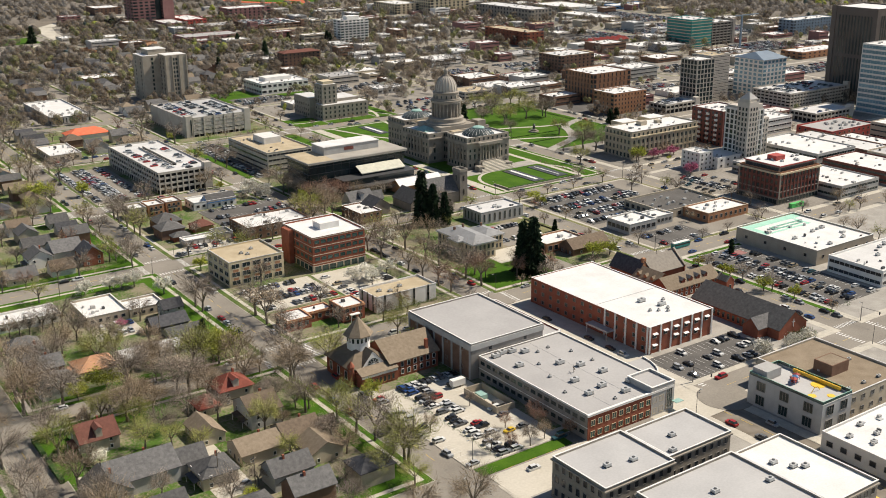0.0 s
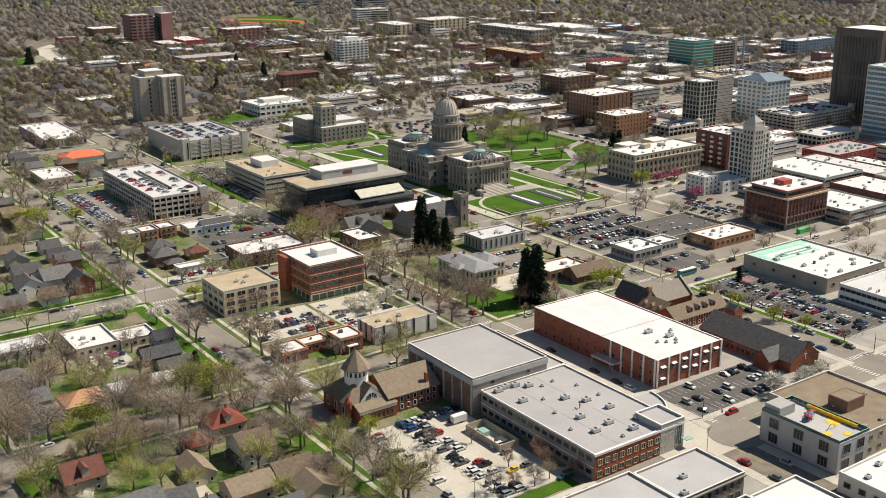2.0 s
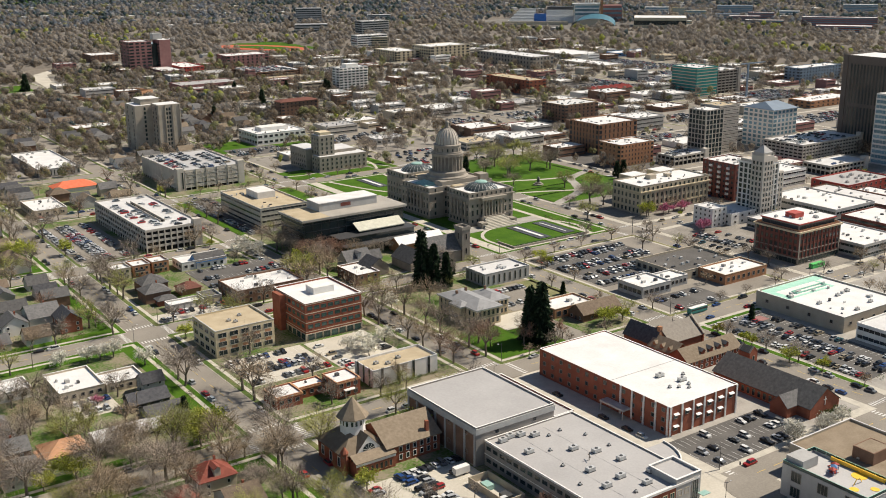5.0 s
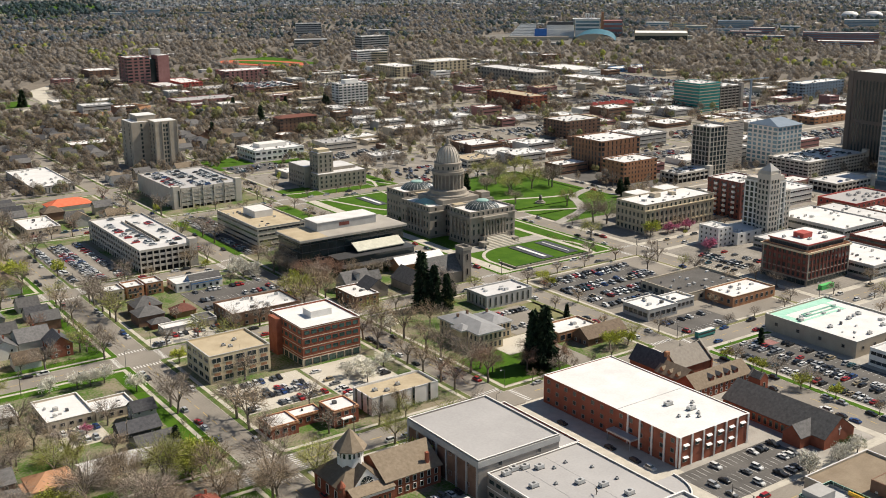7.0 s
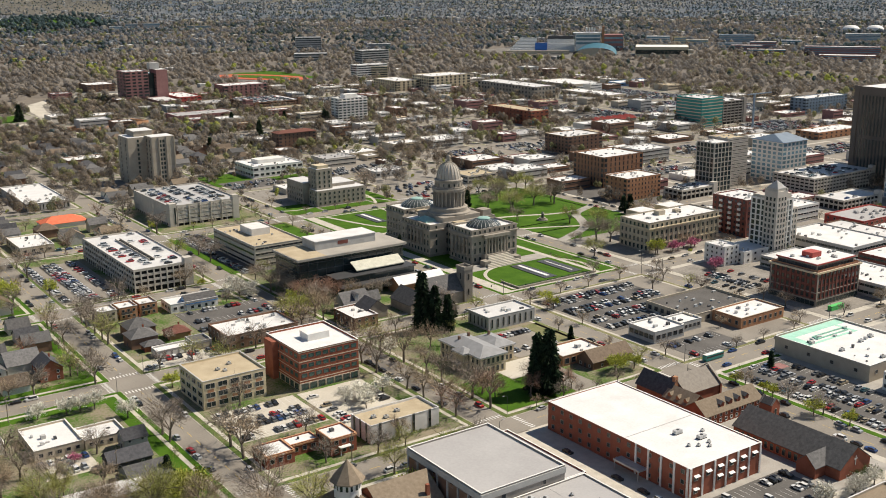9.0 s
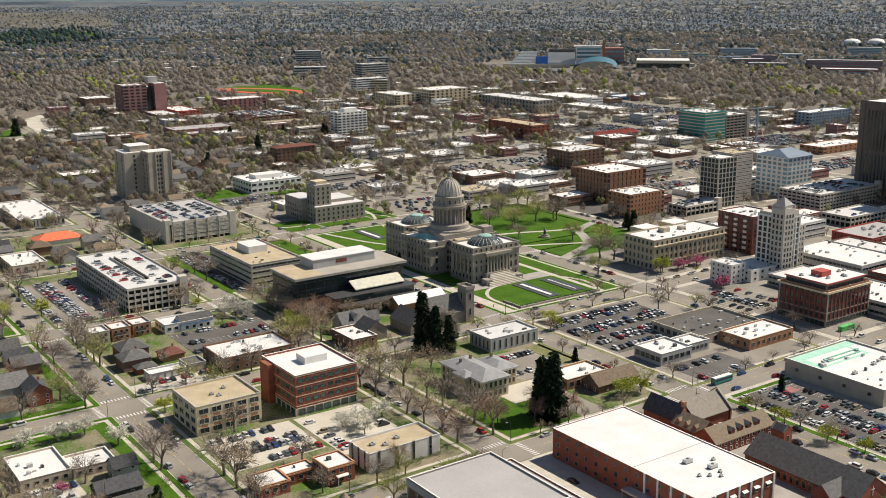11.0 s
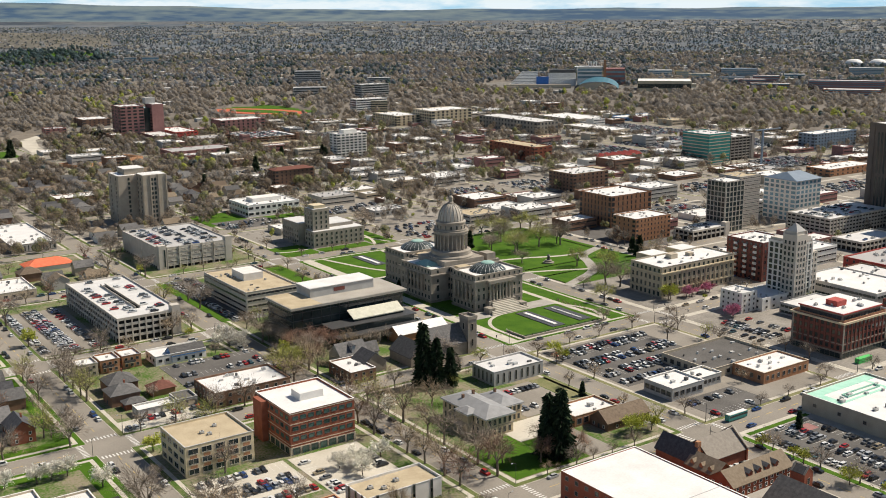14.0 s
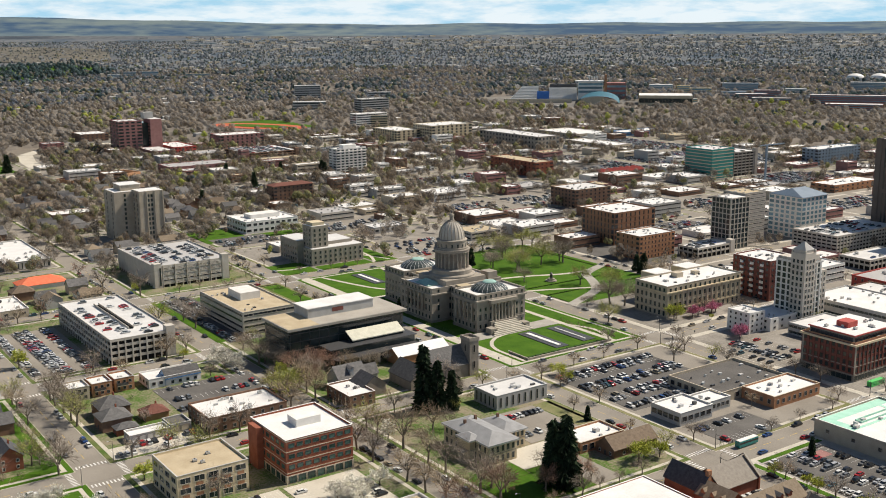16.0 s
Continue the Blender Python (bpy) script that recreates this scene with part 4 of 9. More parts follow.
gy = B("school_gym", "tall plain gymnasium block with a grey flat roof", 222.5, 258.2, 300.4, 343.5, 15.0, PRECAST_DARK, ROOF_GREY, 2, 2, 4, (1.6, 1.4), coping=TRIM_WHITE, parapet=0.6, category="school")
B("school_link", "low grey-roofed link building beside the gymnasium", 258.6, 268, 300.4, 344, 9.6, BRICK_RED, ROOF_GREY, 2, 3, 3, coping=TRIM_WHITE, parapet=0.5, category="school")
for k in range(8):
    part("rib", Shape().box(-0.45, 0, 0.3 + k * 6.0, 0.9 + k * 6.0, 0, 12.2), STUCCO_GREY, gy)
    if k < 7:
        part("panel", Shape().box(-0.12, 0, 1.2 + k * 6.0, 6.0 + k * 6.0, 0.4, 11.6), BRICK_BROWN, gy)
part("top_band", Shape().ring(-0.3, 36.0, -0.3, 43.4, 12.2, 14.4, 0.4), STUCCO_GREY, gy)
et = thing("school_entrance", "corner entrance tower with tall grid windows and a curved lobby roof", "school", 266.8, 239, 0.15)
part("tower", Shape().ring(-10.6, 0.9, -0.9, 11.5, 0, 11.4, 0.5), STUCCO_GREY, et)
part("tower_roof", Shape().box(-10.1, 0.4, -0.4, 11.0, 10.3, 10.6), ROOF_GREY, et)
part("tower_coping", Shape().ring(-10.75, 1.05, -1.05, 11.65, 11.4, 11.55, 0.7), TRIM_WHITE, et)
put_window(et, window_mesh(2.6, 8.2, GLASS_DARK, METAL_PALE, 2), -1.6, -0.9, 1.6, "s")
put_window(et, window_mesh(3.2, 8.2, GLASS_DARK, METAL_PALE, 2), 0.9, 4.0, 1.6, "e")
arc = [(12.8 * math.cos(q), 27 - 16.5 * math.sin(q)) for q in [k * math.pi / 2 / 12 for k in range(13)]]
lobby = Shape()
for (xa, ya), (xb, yb) in zip(arc, arc[1:]):
    lobby.poly([(xa, ya, 0), (xa, ya, 7.4), (xb, yb, 7.4), (xb, yb, 0)])
part("lobby_wall", lobby, STUCCO_GREY, et)
part("lobby_roof", Shape().poly([(p, q, 6.9) for p, q in [(0.1, 27)] + arc][::-1]), ROOF_GREY, et)
rim = Shape()
for (xa, ya), (xb, yb) in zip(arc, arc[1:]):
    rim.tube((xa, ya, 7.4), (xb, yb, 7.4), 0.3, 0.3, 4)
part("lobby_rim", rim, TRIM_WHITE, et)
part("canopy", Shape().box(-0.2, 3.4, -3.4, -0.9, 3.4, 3.6), COPPER_GREEN, et)
take(254, 282, 237, 268)
single("turning_circle", Shape().lathe([(10.5, 0.0), (10.5, 0.1)], 32), ASPHALT, "round asphalt end of the street before the school", "road", 290, 233, 0.16, kind="structure")
unit_rng = random.Random(3)
for x, y in ((231, 296), (235, 297), (239, 296), (243, 293), (247, 277), (252, 271), (255, 262), (241, 262), (246, 253), (238, 251), (257, 250), (250, 245), (233, 284)):
    rooftop_unit(x, y, 9.25, 3.0, 1.9, 1.5)
for x, y in ((236, 270), (258, 283), (253, 291), (247, 290), (259, 272), (232, 257), (243, 243), (240, 281)):
    rooftop_unit(x, y, 9.25, 0.9, 0.9, 0.8)

# brick gymnasium with the white roof
wg = B("brick_hall", "large red brick hall with a white flat roof and pilasters", 295, 332.5, 277.5, 352, 11.8, BRICK_RED, ROOF_WHITE, 3, 0, 14, (1.5, 1.5), glass=GLASS_DARK, coping=TRIM_WHITE, parapet=0.3, category="school")
for k in range(7):
    part("pilaster", Shape().box(k * 6.1, k * 6.1 + 0.8, -0.35, 0.0, 0, 11.8), TRIM_WHITE, wg)
for k in range(5):
    part("pilaster", Shape().box(-0.35, 0, 0.5 + k * 6.2, 1.3 + k * 6.2, 0, 11.8), TRIM_WHITE, wg)
for k, z in ((0, 8.2), (0, 3.4), (1, 8.6), (2, 5.2), (2, 8.9), (3, 8.9), (3, 4.4), (4, 8.9), (4, 4.4), (5, 8.9)):
    part("awning", slab(Shape(), [(1.9 + k * 6.1, -1.1, z), (4.5 + k * 6.1, -1.1, z), (4.5 + k * 6.1, 0.02, z + 0.45), (1.9 + k * 6.1, 0.02, z + 0.45)], 0.12), TRIM_WHITE, wg)
    put_window(wg, window_mesh(2.0, 1.5, GLASS_DARK, FRAME), 3.2 + k * 6.1, 0, z - 1.6, "s")
part("roof_joint", Shape().box(0.5, 37, 32, 32.3, 11.5, 11.62), ROOF_MID, wg)
part("entrance_canopy", Shape().box(-4.2, -0.02, 20, 33, 3.6, 4.3).box(-4.1, -3.8, 20.3, 20.6, 0, 3.6).box(-4.1, -3.8, 32.3, 32.6, 0, 3.6), METAL_PALE, wg)
for x, y, w in ((314, 301, 3.4), (318, 293, 3.4), (323, 297, 1.2), (309, 291, 1.0), (312, 289, 1.0), (315, 286.5, 1.0), (317.5, 289, 1.0)):
    rooftop_unit(x, y, 11.65, w, 1.8 if w > 2 else 0.9, 1.5 if w > 2 else 1.0)

# the old school at the near edge of the view
for x0, x1, y0, y1, roof in ((193, 221.5, 195, 218.5, ROOF_MID), (221.9, 250, 197.5, 217, ROOF_MID), (199, 239.5, 150, 188.5, ROOF_MID), (239.9, 261, 152, 187.2, ROOF_WHITE)):
    r = B("old_school", "tall stone school with arched windows and a pale flat roof", x0, x1, y0, y1, 14.0, STONE, roof, 3, int((x1 - x0) / 3.2), int((y1 - y0) / 3.2), (1.5, 2.4), coping=TRIM_WHITE, category="school", base=STONE_DARK, parapet=0.7)
    part("cornice", Shape().ring(-0.5, x1 - x0 + 0.5, -0.5, y1 - y0 + 0.5, 12.6, 13.1, 0.9), STONE, r)
for x, y in ((203, 205), (212, 203), (233, 207), (226, 200), (218, 176), (236, 171), (212, 171), (245, 177), (248, 172), (251, 170)):
    rooftop_unit(x, y, 13.45, 2.2, 1.6, 1.2)

# grey children's building with the roof playground
kb = B("grey_annex", "grey concrete building with tall grid windows and a roof terrace", 293.5, 310, 194.5, 226, 11.2, STUCCO_GREY, ROOF_MID, 2, 2, 3, (3.6, 3.4), glass=GLASS_DARK, bars=2, category="building", parapet=0.5, coping=STUCCO_GREY)
part("glass_rail", Shape().ring(0.1, 16.4, 0.1, 31.4, 11.3, 12.4, 0.08), GLASS_GREEN, kb)
part("stair_hut", Shape().box(1.0, 9, 24.5, 31, 10.9, 14.2), STUCCO_GREY, kb)
part("orange_wall", Shape().box(15.2, 15.6, 4, 24, 10.9, 12.2), PAINT_YELLOW, kb)
part("slide_arch", Shape().tube((6, 9, 10.9), (7.5, 9, 12.6), 0.15, 0.15, 6).tube((7.5, 9, 12.6), (9, 9, 12.6), 0.15, 0.15, 6).tube((9, 9, 12.6), (10.5, 9, 10.9), 0.15, 0.15, 6), PAINT_YELLOW, kb)
B("brown_roof_annex", "low block with a brown gravel roof", 310.4, 345, 196, 236, 9.6, STUCCO_TAN, ROOF_BROWN, 2, 6, 6, (1.6, 1.6), coping=ROOF_PALE)
B("roof_house", "small brown rooftop house", 320, 330, 210, 218, 13.2, BRICK_BROWN, ROOF_BROWN, 1, 1, 1, (0.8, 0.8), parapet=0.1)
B("white_low_shop", "low white building with a pale flat roof", 285, 325, 160, 188, 7.0, STUCCO_WHITE, ROOF_WHITE, 1, 8, 5, (2.2, 1.8), coping=TRIM_WHITE)
for x, y in ((290, 181), (293, 174), (299, 177), (304, 170), (300, 184)):
    rooftop_unit(x, y, 6.35, 1.8, 1.5, 1.2)
def play_tower(x, y, turn, material, label):
    """A small climbing frame: posts, a deck, a pitched roof and a slide."""
    root = thing("climbing_frame", label, "play equipment", x, y, PLAY_Z, "play equipment")
    for u in (-0.8, 0.8):
        for v in (-0.8, 0.8):
            part("post", Shape().box(u - 0.07, u + 0.07, v - 0.07, v + 0.07, 0, 2.1), PANEL_BLUE, root)
    part("deck", Shape().box(-0.9, 0.9, -0.9, 0.9, 0.9, 1.0), material, root)
    part("roof", Shape().hip(-0.9, 0.9, -0.9, 0.9, 2.1, 2.8, 0.15), material, root)
    part("slide", slab(Shape(), [(0.9, -0.4, 1.0), (2.8, -0.4, 0.1), (2.8, 0.4, 0.1), (0.9, 0.4, 1.0)], 0.12), material, root)
    root.rotation_euler = (0, 0, radians(turn))


PLAY_Z = 0.15 + 10.7
for k, (m, word) in enumerate(((PAINT_RED, "red"), (PANEL_BLUE, "blue"), (PAINT_RED, "red"), (COPPER_GREEN, "green"))):
    play_tower(300.6 + (1.9 * k if k < 3 else -0.9), 212.0 + (0.9 * k if k < 3 else 9.9), 40 * k, m, f"{word} and blue climbing frame on a roof terrace")
for x, y, r in ((306.9, 206.3, 2.6), (297.8, 202.0, 1.5), (303.2, 198.2, 1.4)):
    single("play_mat", Shape().lathe([(0, 0.12), (r, 0.12), (r, 0)], 14), PAINT_YELLOW, "round yellow play mat on a roof terrace", "play mat", x, y, PLAY_Z, "play mats")
for k in range(9):
    for x in (0.25, 16.25):
        part("rail_post", Shape().box(x - 0.06, x + 0.06, 0.6 + 3.7 * k, 0.72 + 3.7 * k, 11.2, 12.5), PAINT_MINT, kb)
part("rail_cap", Shape().ring(0.05, 16.45, 0.05, 31.45, 12.4, 12.52, 0.14), PAINT_MINT, kb, "mint green handrail")

# office with white panels by the avenue
B("panel_office", "two-storey pale panelled office with a tan gravel roof", 229.6, 262, 381, 396, 7.6, STUCCO_WHITE, ROOF_TAN, 2, 4, 3, (1.0, 5.2), glass=GLASS_DARK, coping=ROOF_PALE)
for x, y in ((236, 389), (240, 386), (247, 389)):
    rooftop_unit(x, y, 6.95, 1.8, 1.4, 1.1)
# small offices with white roofs and orange trim
for x0, x1, y0, y1, h, fl in ((187, 198.6, 384.5, 396, 5.2, 1), (199, 211.3, 389, 396.5, 4.9, 1), (211.7, 222.8, 380, 392, 7.2, 2)):
    bs = B("brick_shop", "low brick shop with a white flat roof and orange trim", x0, x1, y0, y1, h, BRICK_RED, ROOF_WHITE, fl, 3, 3, (1.6, 1.6), coping=TILE_TERRACOTTA, parapet=0.5)
    part("orange_band", Shape().ring(-0.25, x1 - x0 + 0.25, -0.25, y1 - y0 + 0.25, h - 0.9, h - 0.3, 0.3), TILE_TERRACOTTA, bs)
part("porch", Shape().box(3, 8, -2.0, -0.02, 3.3, 3.6).box(3.1, 3.3, -1.9, -1.7, 0, 3.3).box(7.7, 7.9, -1.9, -1.7, 0, 3.3), TRIM_WHITE, bs)
# three-storey buff office and four-storey brick office
tb = B("buff_office", "three-storey buff office with orange brick panels and a tan roof", 190.3, 219, 450.4, 476.4, 12.8, BUFF, ROOF_TAN, 3, 5, 4, (3.9, 2.1), glass=GLASS_DARK, frame=PRECAST, bars=1, coping=STUCCO_GREY, margin=0.4)
for k in range(5):
    c = 0.5 + 27.7 * (k + 0.5) / 5
    for z in (3.35, 7.45):
        part("spandrel", Shape().box(c - 1.4, c + 1.4, -0.07, 0.02, z, z + 1.25), BRICK_ORANGE, tb)
for x, y in ((202, 462), (204, 459), (209, 466)):
    rooftop_unit(x, y, 12.15, 1.6, 1.2, 1.0)
bb = B("brick_office", "four-storey red brick office with green glass bands and a white roof", 233, 263, 446, 478, 18.2, BRICK_RED, ROOF_WHITE, 4, 8, 7, (2.4, 1.6), glass=GLASS_GREEN, frame=METAL_DARK, bands=STUCCO_TAN, coping=TRIM_WHITE)
part("ground_floor", Shape().ring(-0.2, 30.2, -0.2, 32.2, 0, 3.4, 0.3), STUCCO_TAN, bb)
facade(bb, -0.2, 30.2, -0.2, 32.2, [0.4], 7, 7, 3.0, 2.5, GLASS_GREEN, METAL_DARK, 1)
part("penthouse", Shape().box(11, 22, 12, 20, 17.3, 20.6), STUCCO_WHITE, bb)
part("stair_tower", Shape().box(-3.0, -0.05, 20, 28, 0, 17.6), BRICK_RED, bb)
B("brick_block", "two-storey brown brick block with a white roof", 229, 267, 513, 537, 7.4, BRICK_BROWN, ROOF_WHITE, 2, 8, 5, (1.4, 1.5), coping=BRICK_BROWN)
B("white_store", "low store with a white flat roof", 119, 137.4, 441.5, 466, 4.4, STUCCO_TAN, ROOF_WHITE, 1, 5, 5, (1.4, 1.3), coping=TRIM_WHITE)
B("white_store", "low side wing of a white-roofed store", 137.8, 154, 441, 455, 4.0, STUCCO_TAN, ROOF_WHITE, 1, 4, 3, (1.4, 1.3), coping=TRIM_WHITE)
B("white_store", "low flat white-roofed store", 84, 112, 456, 470, 4.2, STUCCO_WHITE, ROOF_WHITE, 1, 5, 3, (2.0, 1.6), coping=TRIM_WHITE)
B("garage_strip", "low strip of garages with a white roof", 197, 215, 523, 531, 3.6, STUCCO_GREY, ROOF_WHITE, 1, 5, 1, (2.6, 2.2), coping=TRIM_WHITE, glass=STUCCO_WHITE)
B("double_garage", "low garage with two wide doors and a dark grey roof", 215.4, 225, 523.6, 534, 4.2, STUCCO_GREY, ASPHALT_DARK, 1, 2, 1, (3.6, 2.4), coping=STUCCO_GREY, glass=STUCCO_TAN)
bo = B("blue_office", "small blue and white office with a grey gabled front", 228.4, 255.6, 586.4, 601, 5.0, STUCCO_WHITE, ROOF_WHITE, 1, 7, 3, (1.6, 1.4), coping=STUCCO_WHITE)
part("gable_wall", gable_shape(8.6, 26.5, -0.3, 8.4, 4.2, 7.6, True), STUCCO_WHITE, bo)
part("gable_roof", gable_roof(8.6, 26.5, -0.3, 8.4, 4.2, 7.6, True, 0.4), SHINGLE_GREY, bo)
part("gable_front", gable_shape(8.45, 8.6, -0.3, 8.4, 4.2, 7.6, True), PANEL_BLUE, bo, "blue painted gable end")
part("fascia", Shape().box(8.2, 26.9, -0.95, -0.75, 3.5, 4.0), PANEL_BLUE, bo, "blue painted fascia board")
facade(bo, 9.5, 26.5, -0.3, 8.4, [0.9], 4, 1, 1.6, 1.6, GLASS_DARK, TRIM_WHITE, faces="s")
for k in range(3):
    rf = B("row_flat", "two-storey brick row flat with a white roof", 190.6 + k * 11.3, 200.4 + k * 11.3, 590 + k, 602 + k, 6.8, (STUCCO_TAN, BRICK_ORANGE, BRICK_ORANGE)[k], ROOF_WHITE, 2, 3, 3, (1.3, 1.4), coping=STUCCO_GREY, group="row flats")
    part("balcony_slab", Shape().box(1, 6.5, -1.4, -0.02, 3.0, 3.25), STUCCO_TAN, rf)
    part("balcony_rail", Shape().ring(1, 6.5, -1.4, -0.02, 3.25, 4.2, 0.1), METAL_DARK, rf)
B("low_brown_office", "low brown brick office with a white roof", 295, 309, 504, 526, 6.2, BRICK_BROWN, ROOF_WHITE, 2, 3, 4, (1.4, 1.3), coping=TRIM_WHITE)
g5 = B("grey_office", "two-storey grey panelled office with a pale flat roof", 349, 379.5, 461.6, 479, 7.2, STUCCO_GREY, ROOF_PALE, 1, 8, 5, (0.9, 4.6), glass=GLASS_DARK, coping=ROOF_PALE)
B("white_clinic", "low clinic with a bright white roof", 346, 371, 401, 416, 5.0, BRICK_ORANGE, ROOF_WHITE, 1, 6, 3, (2.4, 2.4), coping=STUCCO_TAN)
sw = B("white_shops", "two-storey grey shop building with a white roof", 403, 424, 398, 416, 6.2, STUCCO_GREY, ROOF_WHITE, 1, 5, 5, (2.6, 2.2), coping=TRIM_WHITE)
B("white_shops", "two-storey grey shop building with a white roof", 424.4, 441, 402, 414, 5.4, STUCCO_GREY, ROOF_WHITE, 1, 5, 3, (1.8, 1.8), coping=TRIM_WHITE)
B("orange_store", "low store with an orange tiled front and white roof", 455, 489, 388, 407, 5.8, BRICK_ORANGE, ROOF_WHITE, 1, 8, 4, (1.6, 2.0), coping=STUCCO_TAN)
B("grey_deck", "low roof deck building with a grey parapet", 440, 488, 407.4, 440, 5.2, STUCCO_TAN, ASPHALT_DARK, 1, 6, 7, (2.4, 2.2), coping=STUCCO_TAN, parapet=1.1)

# the sandstone hotel with the red upper storeys
ho = B("brick_hotel", "five-storey dark brick hotel with pale cornice and red setback", 517, 555, 388.8, 420, 19.6, BRICK_DARK, ROOF_WHITE, 5, 11, 9, (1.8, 2.3), glass=GLASS_DARK, frame=BRICK_DARK, base=STONE_DARK)
for k in range(12):
    part("pier", Shape().box(k * 3.36, k * 3.36 + 0.9, -0.35, 0, 4, 18.4), BRICK_DARK if k % 11 else STONE, ho)
for k in range(1, 10):
    part("pier", Shape().box(-0.35, 0, k * 3.3, k * 3.3 + 0.9, 4, 18.4), BRICK_DARK if k % 9 else STONE, ho)
part("cornice", Shape().ring(-0.9, 38.9, -0.9, 32.1, 18.4, 19.4, 1.3), STONE_BUFF, ho)
part("belt_course", Shape().ring(-0.3, 38.3, -0.3, 31.5, 7.6, 8.1, 0.6), STONE, ho)
part("ground_floor", Shape().ring(-0.2, 38.2, -0.2, 31.4, 0, 3.9, 0.4), STONE_DARK, ho)
ribbons(ho, -0.2, 38.2, -0.2, 31.4, [0.5], 2.6, GLASS_DARK, STONE_DARK, "sw")
part("setback_storey", Shape().box(2.5, 35.5, 2.5, 28.5, 18.8, 22.6), STONE_DARK, ho)
part("setback_roof", Shape().box(1.8, 36.2, 1.8, 29.2, 22.6, 23.2), PAINT_RED, ho)
part("roof_membrane", Shape().box(2.1, 35.9, 2.1, 28.9, 23.2, 23.35), ROOF_WHITE, ho)
part("roof_house", Shape().box(11, 19, 12, 19, 23.2, 26.2), PAINT_RED, ho)
part("terrace_rail", Shape().ring(0.6, 37.4, 0.6, 30.6, 19.4, 20.3, 0.15), BRICK_ORANGE, ho)
for k in range(9):
    rooftop_unit(522 + unit_rng.uniform(0, 28), 393 + unit_rng.uniform(0, 20), 23.5, 1.8, 1.4, 1.2)
ribbons(ho, 2.5, 35.5, 2.5, 28.5, [19.5], 2.2)
for x0, x1, y0, y1, h, wm, rm, label in ((558, 596, 374, 420, 8.4, STUCCO_GREY, ROOF_WHITE, "two-storey grey row building with a white roof"), (562, 597, 424, 462, 7.0, STUCCO_GREY, ROOF_PALE, "low grey row building with a pale roof"), (613, 650, 372, 428, 8.0, BRICK_DARK, ROOF_WHITE, "dark brick row building with a white roof"), (651, 704, 374, 420, 9.5, STUCCO_TAN, ROOF_MID, "tan row building with a grey roof"), (613, 655, 432, 488, 10.0, STUCCO_GREY, ROOF_WHITE, "three-storey grey row building with a white roof"), (657, 684, 424, 490, 8.0, BRICK_BROWN, ROOF_PALE, "brown brick row building with a pale roof"), (688, 706, 424, 470, 7.0, BRICK_DARK, ROOF_WHITE, "low dark brick row building")):
    B("row_building", label, x0, x1, y0, y1, h, wm, rm, 2, 1, 1, (1.8, 1.5), glass=GLASS_DARK, style="ribbon", group="row buildings")

# the tall stepped office tower
ht = thing("office_tower", "tall pale stepped office tower with a pyramid roof", "building", 582, 468, 0.15)
take(580, 606, 466, 492)
shell(ht, 16, 20, 38, STUCCO_WHITE, ROOF_WHITE, coping=STONE)
facade(ht, 0, 16, 0, 20, [2.4 + 3.5 * k for k in range(10)], 4, 5, 2.3, 2.6, GLASS_DARK, PRECAST)
for k in range(5):
    part("pier", Shape().box(k * 3.9, k * 3.9 + 0.6, -0.4, 0, 0, 37), STUCCO_WHITE, ht)
part("middle_tower", Shape().box(-1.4, 8.6, -1.4, 8.6, 0, 43.5), PRECAST, ht)
facade(ht, -1.4, 8.6, -1.4, 8.6, [2.4 + 3.5 * k for k in range(11)], 3, 3, 1.5, 2.2, GLASS_DARK, PRECAST, margin=0.7)
part("crown", Shape().box(-0.6, 7.8, -0.6, 7.8, 43.5, 45.4), PRECAST, ht)
part("pyramid_roof", Shape().hip(-0.4, 7.6, -0.4, 7.6, 45.4, 50.0, 0.3), STUCCO_GREY, ht)
part("shoulder", Shape().box(9, 15.5, 1, 9, 37.2, 41), PRECAST, ht)
part("shoulder", Shape().box(0.5, 8, 9.2, 19, 37.2, 39.5), PRECAST, ht)
for k in range(4):
    part("finial", Shape().box(-1.4 + (k % 2) * 9, -0.4 + (k % 2) * 9, -1.4 + (k // 2) * 9, -0.4 + (k // 2) * 9, 43.5, 45.2), PRECAST, ht)
part("low_wing", Shape().box(16.1, 26, 3, 20, 0, 30), PRECAST, ht)
facade(ht, 16.1, 26, 3, 20, [2.4 + 3.5 * k for k in range(8)], 3, 1, 1.5, 2.0, GLASS_DARK, PRECAST, faces="s")
B("white_annex", "white four-storey annex with small windows", 542.5, 556, 474, 490, 12.5, STUCCO_WHITE, ROOF_PALE, 4, 3, 4, (1.0, 1.2))
B("white_annex", "low white annex wing with a pale roof", 556.4, 591, 470, 490, 8.0, STUCCO_WHITE, ROOF_PALE, 2, 5, 3, (1.6, 1.2))
rh = B("red_hotel", "seven-storey red brick hotel with white bay panels", 612, 640, 515, 545, 26.5, BRICK_DARK, ROOF_WHITE, 7, 7, 8, (1.7, 1.9), frame=BRICK_DARK, coping=TRIM_WHITE)

for y in (5, 13, 21):
    for k in range(1, 7):
        part("bay_panel", Shape().box(-0.9, 0, y, y + 2.6, k * 3.7 - 0.2, k * 3.7 + 1.4), TRIM_WHITE, rh)
for x in (6, 19):
    for k in range(1, 7):
        part("bay_panel", Shape().box(x, x + 2.6, -0.9, 0, k * 3.7 - 0.2, k * 3.7 + 1.4), TRIM_WHITE, rh)

